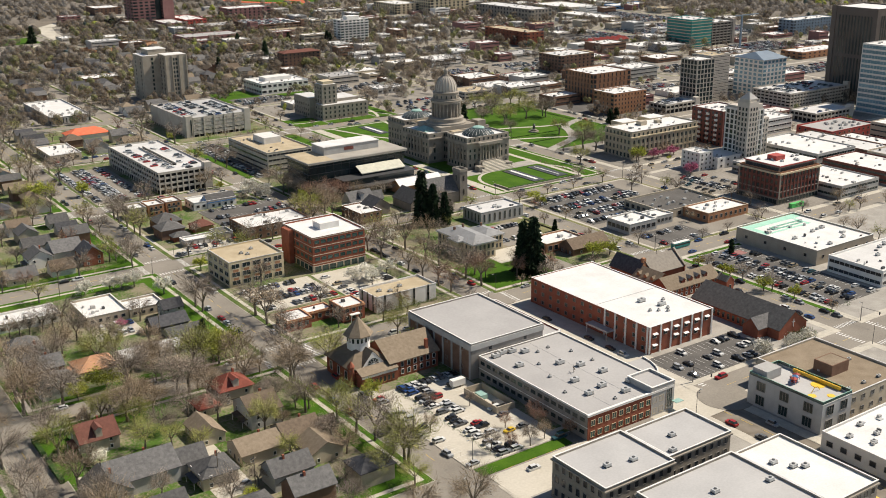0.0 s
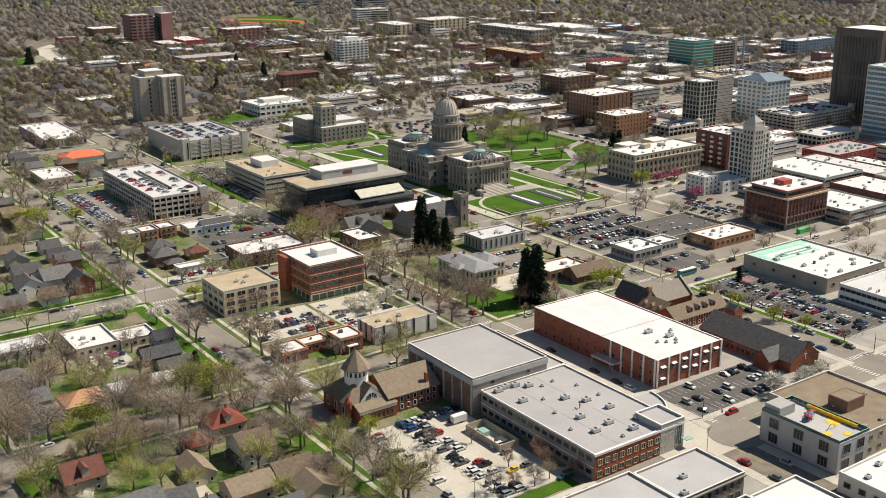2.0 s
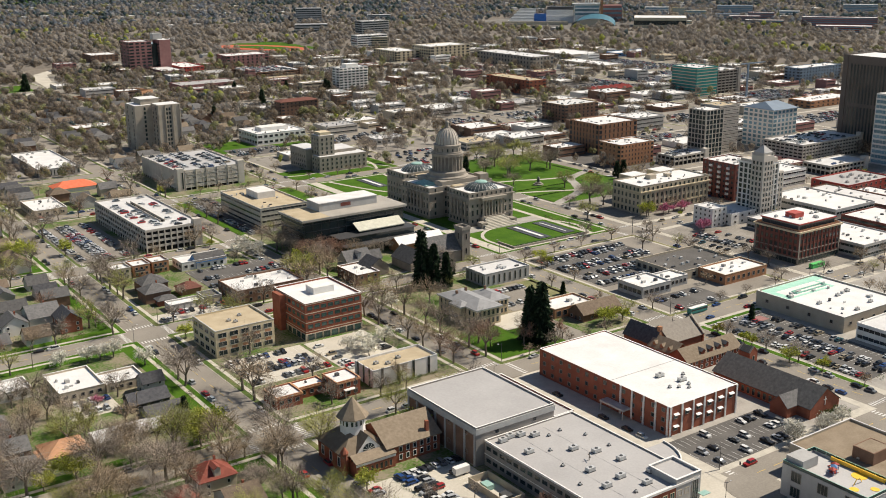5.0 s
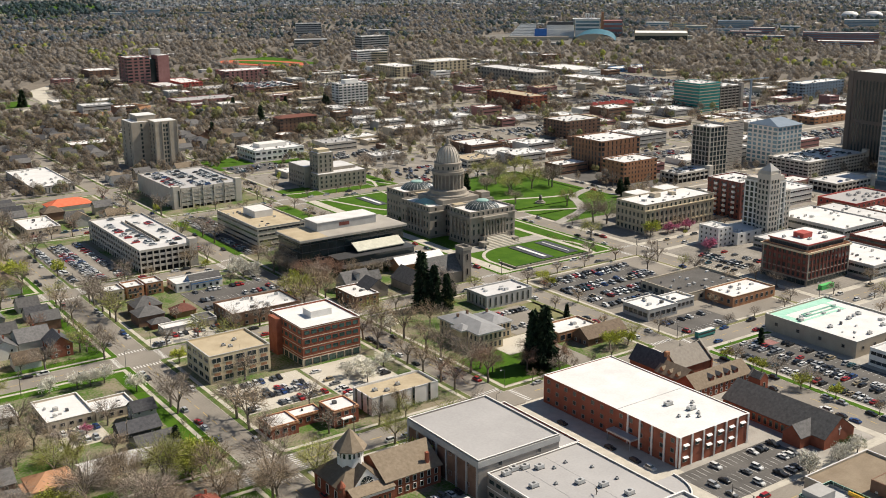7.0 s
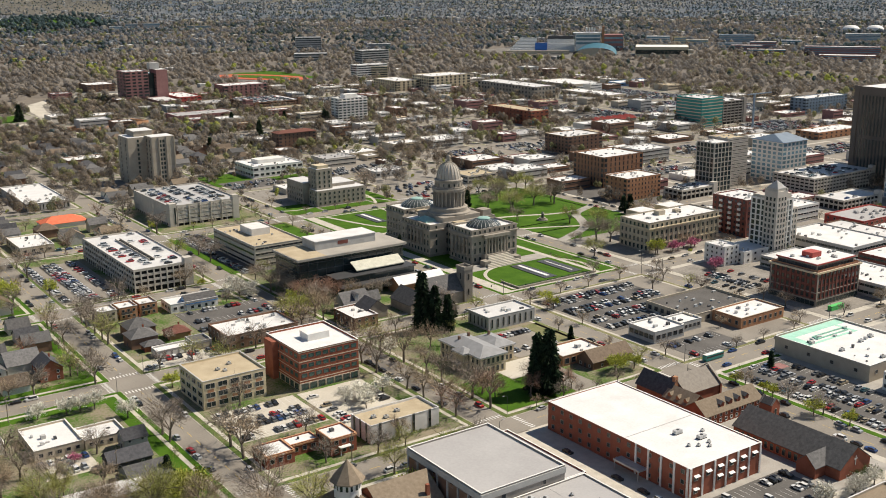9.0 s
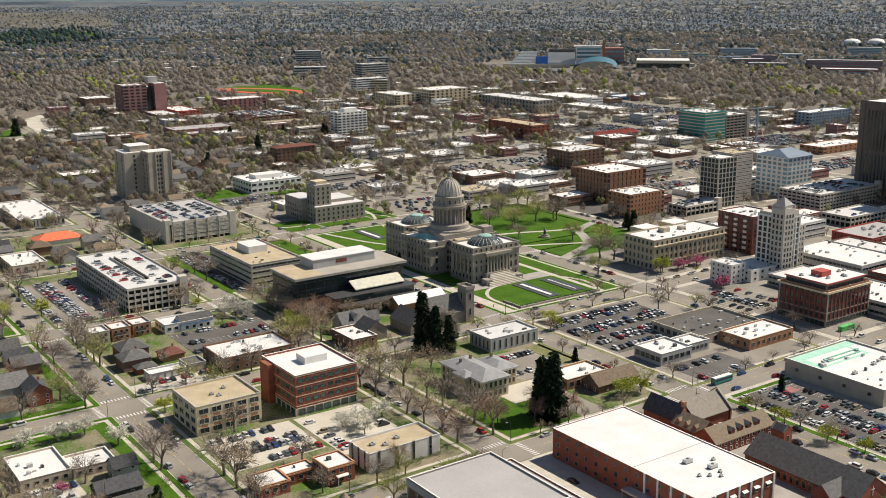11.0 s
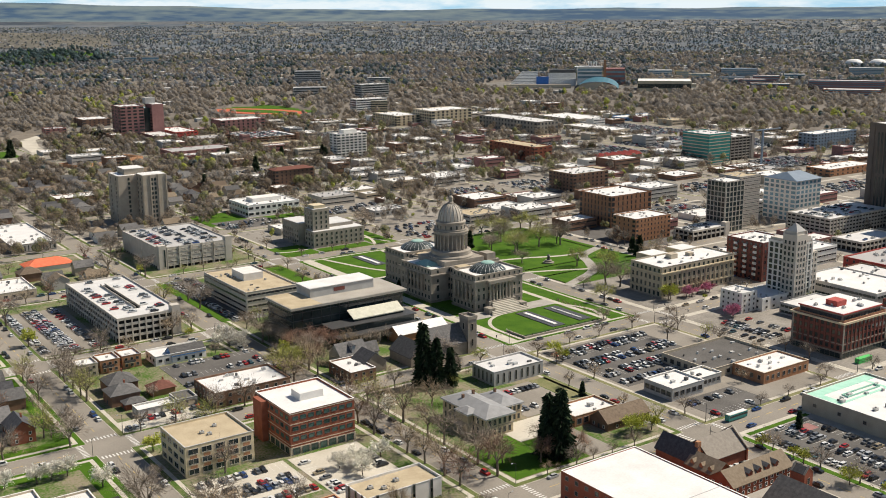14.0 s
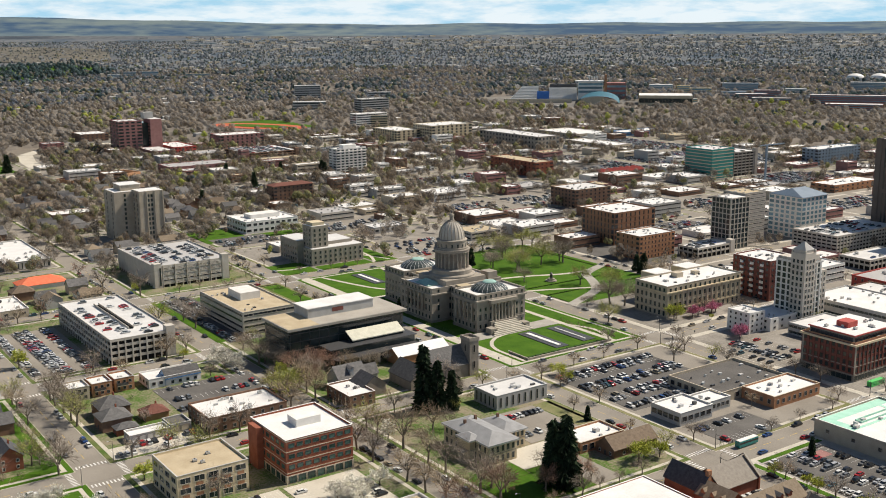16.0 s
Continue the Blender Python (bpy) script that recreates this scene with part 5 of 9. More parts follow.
# buff federal building with arcaded ground floor
co = B("courthouse", "buff stone courthouse with arched ground floor and a white roof", 530, 597, 526, 553, 19.6, STONE_PALE, ROOF_WHITE, 4, 15, 7, (1.7, 2.8), glass=GLASS_DARK, frame=STONE_PALE, base=STONE, coping=STONE)
part("cornice", Shape().ring(-0.9, 67.9, -0.9, 27.9, 15.2, 15.9, 1.3), STONE_BUFF, co)
part("rear_wing", Shape().box(22, 38, 27.4, 44, 0, 18.4), STONE_BUFF, co)
part("rear_roof", Shape().box(22.5, 37.5, 27.6, 43.5, 18.4, 18.55), ROOF_WHITE, co)
part("end_wing", Shape().box(50, 66.7, 27.4, 44, 0, 18.4), STONE_BUFF, co)
part("end_roof", Shape().box(50.5, 66.2, 27.6, 43.5, 18.4, 18.55), ROOF_WHITE, co)
part("roof_house", Shape().box(24, 30, 15, 20, 18.8, 21.8), STUCCO_TAN, co)
part("roof_house", Shape().box(40, 44, 14, 18, 18.8, 21), STUCCO_TAN, co)
for k in range(16):
    part("pilaster", Shape().box(k * 4.4 + 0.1, k * 4.4 + 0.8, -0.4, 0, 5, 15.2), STONE_PALE, co)
part("belt_course", Shape().ring(-0.4, 67.4, -0.4, 27.4, 4.6, 5.1, 0.6), STONE_BUFF, co)
take(530, 597, 553, 577)

# brown office block and its lower wing
B("brown_office", "six-storey brown brick office with narrow window strips", 656, 702, 702, 740, 26.4, BRICK_RUST, ROOF_WHITE, 6, 9, 9, (1.3, 3.2), frame=BUFF, coping=BRICK_BROWN)
B("brick_wing", "four-storey orange brick wing with a white roof", 633, 671, 651, 676, 18.4, BRICK_ORANGE, ROOF_WHITE, 5, 10, 5, (1.2, 1.9), frame=BUFF, coping=TRIM_WHITE)
dk = B("frame_office", "dark glass office tower in a pale concrete frame", 716, 738, 635, 654, 41.2, PRECAST_DARK, ROOF_WHITE, 10, 5, 5, (3.7, 3.1), glass=GLASS_DARK, frame=PRECAST, margin=0.2, bands=PRECAST)
for k in range(6):
    part("frame_pier", Shape().box(k * 4.28 - 0.1, k * 4.28 + 0.6, -0.35, 0, 0, 40.8), PRECAST, dk)
    part("frame_pier", Shape().box(-0.35, 0, k * 3.68 + 0.1, k * 3.68 + 0.7, 0, 40.8), PRECAST, dk)
B("lift_tower", "plain pale concrete tower with fine joints", 738.4, 764, 640, 662, 42.5, PRECAST, ROOF_TAN, 14, 1, 1, (0.5, 0.5), bands=PRECAST_DARK)
gl = B("glass_office", "white office tower with blue glass and a slate blue roof", 797, 830, 629, 662, 34.5, STUCCO_WHITE, ROOF_PALE, 9, 6, 6, (3.2, 2.4), glass=GLASS_BLUE, frame=STUCCO_WHITE)
part("pitched_roof", Shape().hip(0, 33, 0, 33, 34.5, 40, 0.8, 0, 0.5), ROOF_BLUE, gl)
tt = thing("bronze_tower", "tall dark bronze office tower with narrow window stripes", "building", 849, 553, 0.15)
take(847, 900, 551, 602)
shell(tt, 46, 46, 82.6, BRONZE_WALL, ROOF_WHITE, coping=BRONZE_WALL)
for k in range(11):
    put_window(tt, window_mesh(1.5, 36, GLASS_DARK, BRONZE_WALL), 0, 5.5 + k * 3.2, 2.4, "w")
    put_window(tt, window_mesh(1.5, 34, GLASS_DARK, BRONZE_WALL), 0, 5.5 + k * 3.2, 41.5, "w")
    put_window(tt, window_mesh(1.5, 74, GLASS_DARK, BRONZE_WALL), 6.5 + k * 3.2, 0, 2.4, "s")
part("corner_pier", Shape().box(-0.5, 0.1, 41.5, 46.2, 0, 83), BRONZE_WALL, tt)
B("blue_tower", "white and blue glass tower", 812, 846, 500, 540, 58, STUCCO_WHITE, ROOF_WHITE, 14, 7, 8, (3.0, 2.6), glass=GLASS_BLUE, frame=STUCCO_WHITE, style="ribbon")


def garage(name, label, x0, x1, y0, y1, h, decks, wall, bays_x, bays_y, cars=0.5, group="", fins=False, top=ROOF_PALE):
    """An open parking deck: slabs, upstands and columns, with cars on the top deck."""
    take(x0, x1, y0, y1)
    root = thing(name, label, "parking garage", x0, y0, 0.15, group)
    w, d = x1 - x0, y1 - y0
    # a near-black box fills the inside, in place of shade between decks
    part("core", Shape().box(1.0, w - 1.0, 1.0, d - 1.0, 0, h - 1.6), OPENING_SHADE, root)
    fh = (h - 1.0) / decks
    for k in range(1, decks + 1):
        z = k * fh
        part("deck_band", Shape().ring(0, w, 0, d, z - 0.5, z + 1.0, 0.35), wall, root)
        part("deck", Shape().box(0.35, w - 0.35, 0.35, d - 0.35, z - 0.35, z), CONCRETE if k < decks else top, root)
    col = Shape().box(-0.35, 0.35, -0.35, 0.35, 0, h - 0.9).mesh("column", [wall])
    for k in range(bays_x + 1):
        c = part("column", col, wall, root)
        c.location = (0.4 + (w - 0.8) * k / bays_x, 0.1, 0)
    for k in range(1, bays_y + 1):
        c = part("column", col, wall, root)
        c.location = (0.1, 0.4 + (d - 0.8) * k / bays_y, 0)
    if fins:
        for k in range(bays_y):
            c, q = d * (k + 0.5) / bays_y, d / bays_y * 0.46
            part("fin_panel", Shape().box(-0.25, 0.02, c - q, c + q, 1.6, h), wall, root)
        for k in range(5):
            c = 5.4 + (w - 10.8) * (k + 0.5) / 5
            for lv in range(decks):
                z0 = 2.0 + (h - 2.6) * lv / decks
                for q in range(3):
                    part("louvre", Shape().box(c - 3.9, c + 3.9, -0.4 + 0.1 * q, 0.02, z0 + 0.85 * q, z0 + 0.85 * q + 0.6), wall, root)
            part("bay_pier", Shape().box(c - 4.45, c - 4.0, -0.7, 0.02, 0, h + 0.4), wall, root)
        part("stair_tower", Shape().box(-0.6, 4.6, -0.6, 5.0, 0, h + 1.6), wall, root)
        put_window(root, window_mesh(1.2, h - 3, GLASS_DARK, wall), 3.4, -0.6, 1.6, "s")
    part("stair_tower", Shape().box(w - 5, w - 0.2, -0.4, 4.5, 0, h + 2.4), wall, root)
    z = 0.15 + decks * fh
    for k in range(int(w / 17)):
        car_row(x0 + 6 + 17 * k, y0 + 6, x0 + 6 + 17 * k, y1 - 6, 0, cars, 2.75, z)
        car_row(x0 + 12.5 + 17 * k, y0 + 6, x0 + 12.5 + 17 * k, y1 - 6, 0, cars, 2.75, z)
    return root


g1 = garage("parking_garage", "pale concrete parking garage with open decks and a split ramp roof", 225.3, 261, 634.3, 730, 14.3, 4, PRECAST, 9, 22, 0.22)
# the slot between ramps is a near-black strip laid on, its shade as colour
part("ramp_gap", Shape().box(16.5, 19, 18, 80, 12.9, 13.35), OPENING_SHADE, g1)
part("ramp_wall", Shape().box(16.2, 16.5, 18, 80, 12.9, 14.6).box(19, 19.3, 18, 80, 12.9, 14.6), PRECAST, g1)
garage("parking_garage", "grey concrete parking garage with vertical fins and cars on its roof", 305, 359, 784.5, 861, 15.4, 4, PRECAST, 11, 16, 0.6, fins=True, top=ROOF_MID)
garage("parking_garage", "open grey parking garage in the town centre", 766, 850, 573, 614, 15.1, 5, PRECAST, 20, 9, 0.5)
garage("parking_garage", "low open garage with a tan roof deck", 740, 790, 527, 553, 8.0, 2, PRECAST, 10, 6, 0.15)
garage("parking_garage", "low parking deck beside the brick wing", 672, 714, 628, 648, 8.0, 2, PRECAST, 8, 4, 0.9)
B("red_store", "red brick store with a grey roof full of ducts", 690, 745, 476, 508, 8.0, PAINT_RED, ROOF_GREY, 2, 9, 6, (1.4, 1.6), coping=PAINT_RED)
for k in range(14):
    rooftop_unit(696 + unit_rng.uniform(0, 42), 481 + unit_rng.uniform(0, 20), 7.35, 2.4, 1.6, 1.4)
gr = B("green_roof_store", "long low store with a mint green painted roof end", 442, 489, 306, 357, 8.0, PRECAST_WARM, ROOF_WHITE, 1, 5, 4, (1.6, 1.5), coping=TRIM_WHITE)
part("roof_paint", Shape().box(0.6, 46.4, 45, 50.4, 7.2, 7.26).box(0.6, 7, 35, 45, 7.2, 7.26).box(0.6, 40, 33.4, 35, 7.2, 7.26).box(38, 40, 35, 45, 7.2, 7.26), PAINT_MINT, gr)
part("roof_well", Shape().ring(13, 37, 36.5, 40, 7.2, 8.0, 0.3), PAINT_MINT, gr)
B("white_offices", "two-storey white office with ribbon windows", 440, 505, 268, 298, 8.4, STUCCO_WHITE, ROOF_PALE, 2, 1, 1, (2.0, 1.6), style="ribbon", coping=TRIM_WHITE)
for k in range(12):
    rooftop_unit(448 + unit_rng.uniform(0, 36), 309 + unit_rng.uniform(0, 22) if k % 2 else 273 + unit_rng.uniform(0, 20), 7.4 if k % 2 else 7.8, 2.2, 1.5, 1.3)

# towers, state offices
tl = thing("office_tower", "tall beige concrete office tower with vertical window slots and white penthouses", "building", 352, 948, 0.15)
take(336, 376, 946, 990)
for ox, oy, w, d, h in ((1, 0, 21, 17, 42), (-15, 14, 25, 26, 41)):
    part("wall", Shape().box(ox, ox + w, oy, oy + d, 0, h), PRECAST_WARM, tl)
    part("roof", Shape().box(ox + 0.5, ox + w - 0.5, oy + 0.5, oy + d - 0.5, h, h + 0.25), ROOF_WHITE, tl)
part("penthouse", Shape().box(-8, 9, 18, 36, 41, 46), PRECAST_WARM, tl)
part("penthouse_roof", Shape().box(-8.4, 9.4, 17.6, 36.4, 46, 46.3), ROOF_WHITE, tl)
zs = [1.8 + 3.9 * k for k in range(10)]
me = window_mesh(1.7, 2.4, GLASS_DARK, PRECAST_DARK)
for z in zs:
    for x in (9.2, 11.9):
        put_window(tl, me, x, 0, z, "s")
    for y in (4.5, 11.5):
        put_window(tl, me, 1, y, z, "w")
    for y in (20, 33):
        put_window(tl, me, -15, y, z, "w")
    put_window(tl, me, -6, 14, z, "s")
for k in (1, 7.4, 14.2, 21):
    part("fin", Shape().box(k, k + 1.0, -0.6, 0, 0, 42), PRECAST_WARM, tl)
for k in (0, 7, 15.5):
    part("fin", Shape().box(0.4, 1.0, k, k + 1.4, 0, 42), PRECAST_WARM, tl)
B("state_office", "long beige office with a tan gravel roof and white penthouse", 305, 339, 643, 706, 14.3, PRECAST, ROOF_TAN, 4, 1, 1, (2, 1.3), style="ribbon", coping=PRECAST)
single("penthouse", Shape().box(0, 13, 0, 18, 0, 4.5), STUCCO_WHITE, "white mechanical penthouse on a tan roof", "penthouse", 317, 672, 13.6)
sg = thing("glass_state_office", "dark glass office with a wide tan roof slab and white penthouse", "building", 299.3, 574, 0.15)
take(299, 373, 574, 606)
part("wall", Shape().box(1.5, 72, 2.0, 31, 0, 19.6), GLASS_DARK, sg)
part("roof", Shape().box(0, 73.6, 0, 32, 19.6, 20.9), ROOF_WARM, sg)
part("roof_deck", Shape().box(0.6, 19, 0.6, 31.4, 20.9, 21.0), ROOF_TAN, sg)
part("roof_deck", Shape().box(19.02, 73, 0.6, 31.4, 20.9, 21.02), ROOF_WARM, sg)
part("red_sign_panel", Shape().box(34, 41, 13.9, 14.0, 22.6, 24.8), BRICK_DARK, sg)
part("penthouse", Shape().box(19, 60, 14, 30, 21.0, 26.0), STUCCO_GREY, sg)
part("penthouse_roof", Shape().box(18.7, 60.3, 13.7, 30.3, 26.0, 26.4), ROOF_WHITE, sg)
for k in range(1, 5):
    part("floor_band", Shape().box(1.2, 72.3, 1.7, 31.3, k * 4.4 - 0.3, k * 4.4 + 0.1), METAL_DARK, sg)
for k in range(13):
    part("mullion", Shape().box(2 + k * 5.7, 2.2 + k * 5.7, 1.8, 2.0, 0, 19.6), METAL_DARK, sg)
lw = thing("glass_pavilion", "low dark glass pavilion with a bright sloping skylight", "building", 318, 562, 0.15)
take(304, 378, 556, 574)
part("wall", Shape().box(0, 52, 0, 11.6, 0, 9.5), GLASS_DARK, lw)
part("roof", Shape().box(-1, 53, -1, 11.8, 9.5, 9.9), METAL_DARK, lw)
part("skylight", slab(Shape(), [(15, 4, 11.0), (48, 4, 11.0), (48, 11.5, 14.6), (15, 11.5, 14.6)], 0.5), SKYLIGHT_CREAM, lw, "pale cream sloping skylight")
part("skylight_wall", Shape().box(15.4, 47.6, 4.6, 11.4, 9.9, 11.0), GLASS_DARK, lw)
for k in range(9):
    part("pier", Shape().box(1 + 6 * k, 1.8 + 6 * k, -6.5, -5.7, 0, 5.5), PRECAST, lw)
part("canopy", Shape().box(-1, 52, -7.5, -0.2, 5.5, 5.9), METAL_DARK, lw)

# further named blocks
B("white_flat_office", "low office with a broad white roof dotted with units", 233, 266, 899, 985, 6.5, STUCCO_GREY, ROOF_WHITE, 1, 12, 10, (0.8, 4.2), glass=GLASS_DARK, coping=TRIM_WHITE)
for k in range(14):
    rooftop_unit(236 + unit_rng.uniform(0, 27), 903 + unit_rng.uniform(0, 76), 5.85, 1.8, 1.4, 1.1)
house(243, 840, 32, 17, 3.2, 4.2, STUCCO_WHITE, TILE_ORANGE, "low building with a bright orange tiled hip roof", False, True, 0, False, False)
take(225, 262, 828, 852)
B("low_white_block", "low dark office with a white roof", 318, 357, 1083, 1106, 7.0, BRICK_BROWN, ROOF_WHITE, 1, 1, 1, (2, 2), style="ribbon", coping=TRIM_WHITE)
wl = B("white_library", "long white office with a bright flat roof", 437, 487, 925, 965, 10.5, STUCCO_WHITE, ROOF_WHITE, 2, 9, 7, (3.4, 2.2), glass=GLASS, frame=STUCCO_WHITE, bars=2, coping=TRIM_WHITE)
part("penthouse", Shape().box(12, 40, 16, 30, 9.7, 13.2), STUCCO_WHITE, wl)
B("low_white_office", "low flat white-roofed office", 194, 216, 763, 800, 5.4, STUCCO_TAN, ROOF_WHITE, 1, 4, 6, (2.2, 1.6), coping=TRIM_WHITE)
pk = B("pink_tower", "dark pink brick hospital tower with recessed balconies", 542, 576, 1567, 1604, 46, BRICK_PINK, ROOF_PALE, 10, 4, 3, (5.0, 2.4), glass=GLASS_DARK, frame=BRICK_PINK)
part("recess", Shape().box(34.1, 44, 4, 30, 0, 42), GLASS_DARK, pk)
part("lift_core", Shape().box(44.2, 61, -5, 22, 0, 47), BRICK_PINK, pk)
part("core_roof", Shape().box(44.8, 60.4, -4.4, 21.4, 47, 47.3), ROOF_PALE, pk)
ribbons(pk, 44.2, 61, -5, 22, [6 + 4.2 * k for k in range(9)], 1.6, GLASS_DARK, BRICK_PINK, "w")
part("plant_room", Shape().box(40, 54, 8, 20, 47.3, 56), STUCCO_GREY, pk)
B("pink_hospital", "low red brick hospital wing with a pale roof", 566, 597, 1500, 1560, 9, BRICK_PINK, ROOF_PALE, 2, 6, 9, (3, 1.5))
B("pink_hospital", "low red brick hospital wing with a white roof", 607, 640, 1531, 1600, 9, PAINT_RED, ROOF_WHITE, 2, 6, 9, (3, 1.5))
B("pink_hospital", "low grey hospital wing with a flat roof", 600, 650, 1450, 1490, 7, STUCCO_TAN, ROOF_GREY, 2, 6, 9, (3, 1.5))
garage("parking_garage", "two-deck brick parking garage full of cars", 654, 731, 1392, 1466, 10, 3, BRICK_BROWN, 8, 8, 0.8)
B("garage_tower", "red brick stair tower of the parking garage", 641, 652, 1380, 1391, 16, BRICK_PINK, ROOF_PALE, 3, 1, 1, (2, 1))
B("red_flat_office", "red brick office with a grey roof full of ducts", 519, 598, 1316, 1356, 10.3, BRICK_PINK, ROOF_GREY, 2, 10, 6, (2.6, 1.4))
B("brown_college", "brown red brick block with pale roof", 686, 756, 1552, 1590, 18.6, BRICK_PINK, ROOF_WHITE, 4, 9, 5, (2.8, 2.6), glass=GLASS_DARK)
B("brick_school", "three-storey brick school with pale roof", 548, 591, 1767, 1815, 11.6, BRICK_BROWN, ROOF_WHITE, 3, 6, 5, (2.6, 1.8))
B("red_block", "small red brick block", 466, 495, 1671, 1695, 11, BRICK_PINK, ROOF_GREY, 3, 4, 3, (2.4, 1.6))
br = B("brown_flats", "five-storey brown brick apartment block with a hipped roof", 527, 571, 1054, 1070, 17.6, BRICK_BROWN, ROOF_BROWN, 5, 9, 3, (1.5, 1.6))
part("hip_roof", Shape().hip(0, 44, 0, 16, 17.6, 20, 1.0), SHINGLE_MAROON, br)
B("tan_store", "low tan store with gravel roof", 648, 705, 1333, 1348, 8.5, STUCCO_TAN, ROOF_TAN, 2, 8, 2, (2.6, 1.6))
cn = B("condo_tower", "white apartment tower with stacked balconies", 684, 726, 1205, 1222, 30.2, STUCCO_WHITE, ROOF_WHITE, 9, 7, 2, (3.6, 1.7), glass=GLASS_DARK, frame=STUCCO_WHITE, coping=TRIM_WHITE)
for k in range(1, 9):
    part("balcony", Shape().box(0.5, 41.5, -1.6, 0, k * 3.3 - 0.2, k * 3.3 + 0.9), STUCCO_WHITE, cn)
part("penthouse", Shape().box(12, 30, 3, 14, 29.4, 34), STUCCO_WHITE, cn)
B("court_complex", "large cream stone court complex", 983, 1060, 1438, 1490, 23.4, STONE_BUFF, ROOF_WHITE, 5, 9, 8, (3.6, 2.8), glass=GLASS, frame=STONE_BUFF, coping=STONE)
B("court_complex", "lower cream stone wing of the courts", 940, 983, 1470, 1540, 16, STONE_BUFF, ROOF_WHITE, 4, 5, 10, (3.6, 2.4), coping=STONE)
B("white_office_tower", "white mid-rise office with ribbon windows", 1000, 1063, 1694, 1716, 24, STUCCO_WHITE, ROOF_WHITE, 6, 1, 1, (3, 2.0), style="ribbon")
B("grey_bank_office", "pale stone office with tall windows and a green glass corner", 1038, 1078, 1251, 1388, 18.1, STONE, ROOF_PALE, 3, 6, 18, (3.0, 3.0), glass=GLASS, frame=STONE, coping=STONE)
B("brick_depot", "dark red brick block with a tan roof", 855, 882, 1038, 1124, 17.5, BRICK_RED, ROOF_TAN, 4, 4, 12, (2.4, 1.6))
B("tan_flats", "tan brick apartment block with recessed balconies", 749, 796, 852, 888, 18, BRICK_BROWN, ROOF_PALE, 5, 8, 7, (2.0, 1.8), coping=BUFF)
B("tan_garage", "low tan concrete garage with a pale roof", 575, 606, 786, 812, 7.3, PRECAST, ROOF_TAN, 2, 1, 1, (2, 1.6), style="ribbon")
B("flat_office", "low grey office with rooftop units", 526, 557, 859, 880, 5.6, STUCCO_GREY, ROOF_PALE, 1, 6, 4, (2.4, 2.0), coping=TRIM_WHITE)
tg = B("teal_office", "teal glass office block with a stepped brown core", 1005, 1042, 905, 945, 34, GLASS_TEAL, ROOF_PALE, 9, 1, 1, (3, 0.7), style="ribbon", glass=STUCCO_TAN, frame=STUCCO_TAN)
garage("parking_garage", "tall tan concrete parking garage", 1043, 1085, 905, 945, 28, 8, PRECAST_DARK, 6, 6, 0.3)
B("blue_flats", "dark blue grey apartment block with a white roof", 1203, 1290, 906, 930, 20, ROOF_BLUE, ROOF_WHITE, 5, 14, 4, (2.2, 1.8), frame=ROOF_BLUE)
B("brown_shops", "long brown brick shops with white roofs", 1030, 1110, 760, 790, 8, BRICK_ORANGE, ROOF_WHITE, 2, 9, 4, (3, 1.8))
B("far_office", "wide grey office with dark ribbon windows", 1170, 1235, 1961, 1990, 28, STUCCO_GREY, ROOF_PALE, 6, 1, 1, (3, 2.4), style="ribbon", glass=GLASS_DARK)
B("white_store", "broad low store with a white roof", 1173, 1238, 1320, 1412, 8, STUCCO_TAN, ROOF_WHITE, 1, 6, 8, (3, 2), coping=TRIM_WHITE)
B("white_store", "long low store with a white roof", 1115, 1153, 1180, 1280, 7, STUCCO_TAN, ROOF_WHITE, 1, 6, 8, (3, 2), coping=TRIM_WHITE)
B("blue_store", "low store with a blue and white roof", 1264, 1350, 1308, 1340, 6, PANEL_BLUE, ROOF_WHITE, 1, 6, 4, (3, 2), coping=PANEL_BLUE)
rz = thing("red_roofed_hall", "low hall with a red zigzag roof", "hall", 916, 992, 0.15)
take(914, 988, 985, 1012)
part("wall", Shape().box(0, 70, 0, 16, 0, 4.4), STUCCO_TAN, rz)
for k in range(7):
    part("roof_bay", Shape().hip(k * 10 + 0.5, k * 10 + 9.5, 0, 16, 4.4, 8.0, 0.5, 0, 0.9), PAINT_RED, rz)

# ---- the capitol and its grounds ----
CX, CY = 436.0, 619.0
cap = thing("capitol", "domed sandstone capitol with columned wings and pale flat roofs", "capitol", CX, CY, 0.15)
take(405, 468, 566, 672)


def cap_block(name, x0, x1, y0, y1, h, nx, ny, faces="sw"):
    body = part(name, Shape().ring(x0, x1, y0, y1, 0, h, 0.8), STONE, cap)
    part("roof", Shape().box(x0 + 0.8, x1 - 0.8, y0 + 0.8, y1 - 0.8, h - 1.5, h - 1.1), ROOF_WHITE, cap)
    part("cornice", Shape().ring(x0 - 0.9, x1 + 0.9, y0 - 0.9, y1 + 0.9, h - 4.2, h - 3.4, 1.4), STONE, cap)
    part("plinth", Shape().ring(x0 - 0.5, x1 + 0.5, y0 - 0.5, y1 + 0.5, 0, 1.4, 0.8), STONE_DARK, cap)
    part("belt_course", Shape().ring(x0 - 0.3, x1 + 0.3, y0 - 0.3, y1 + 0.3, 5.6, 6.1, 0.6), STONE, cap)
    facade(cap, x0, x1, y0, y1, [2.2], nx, ny, 1.4, 2.2, GLASS_DARK, STONE, faces=faces)
    facade(cap, x0, x1, y0, y1, [7.0], nx, ny, 1.5, 3.6, GLASS_DARK, STONE, faces=faces)
    facade(cap, x0, x1, y0, y1, [12.4, h - 2.9], nx, ny, 1.3, 1.9, GLASS_DARK, STONE, faces=faces)
    return body


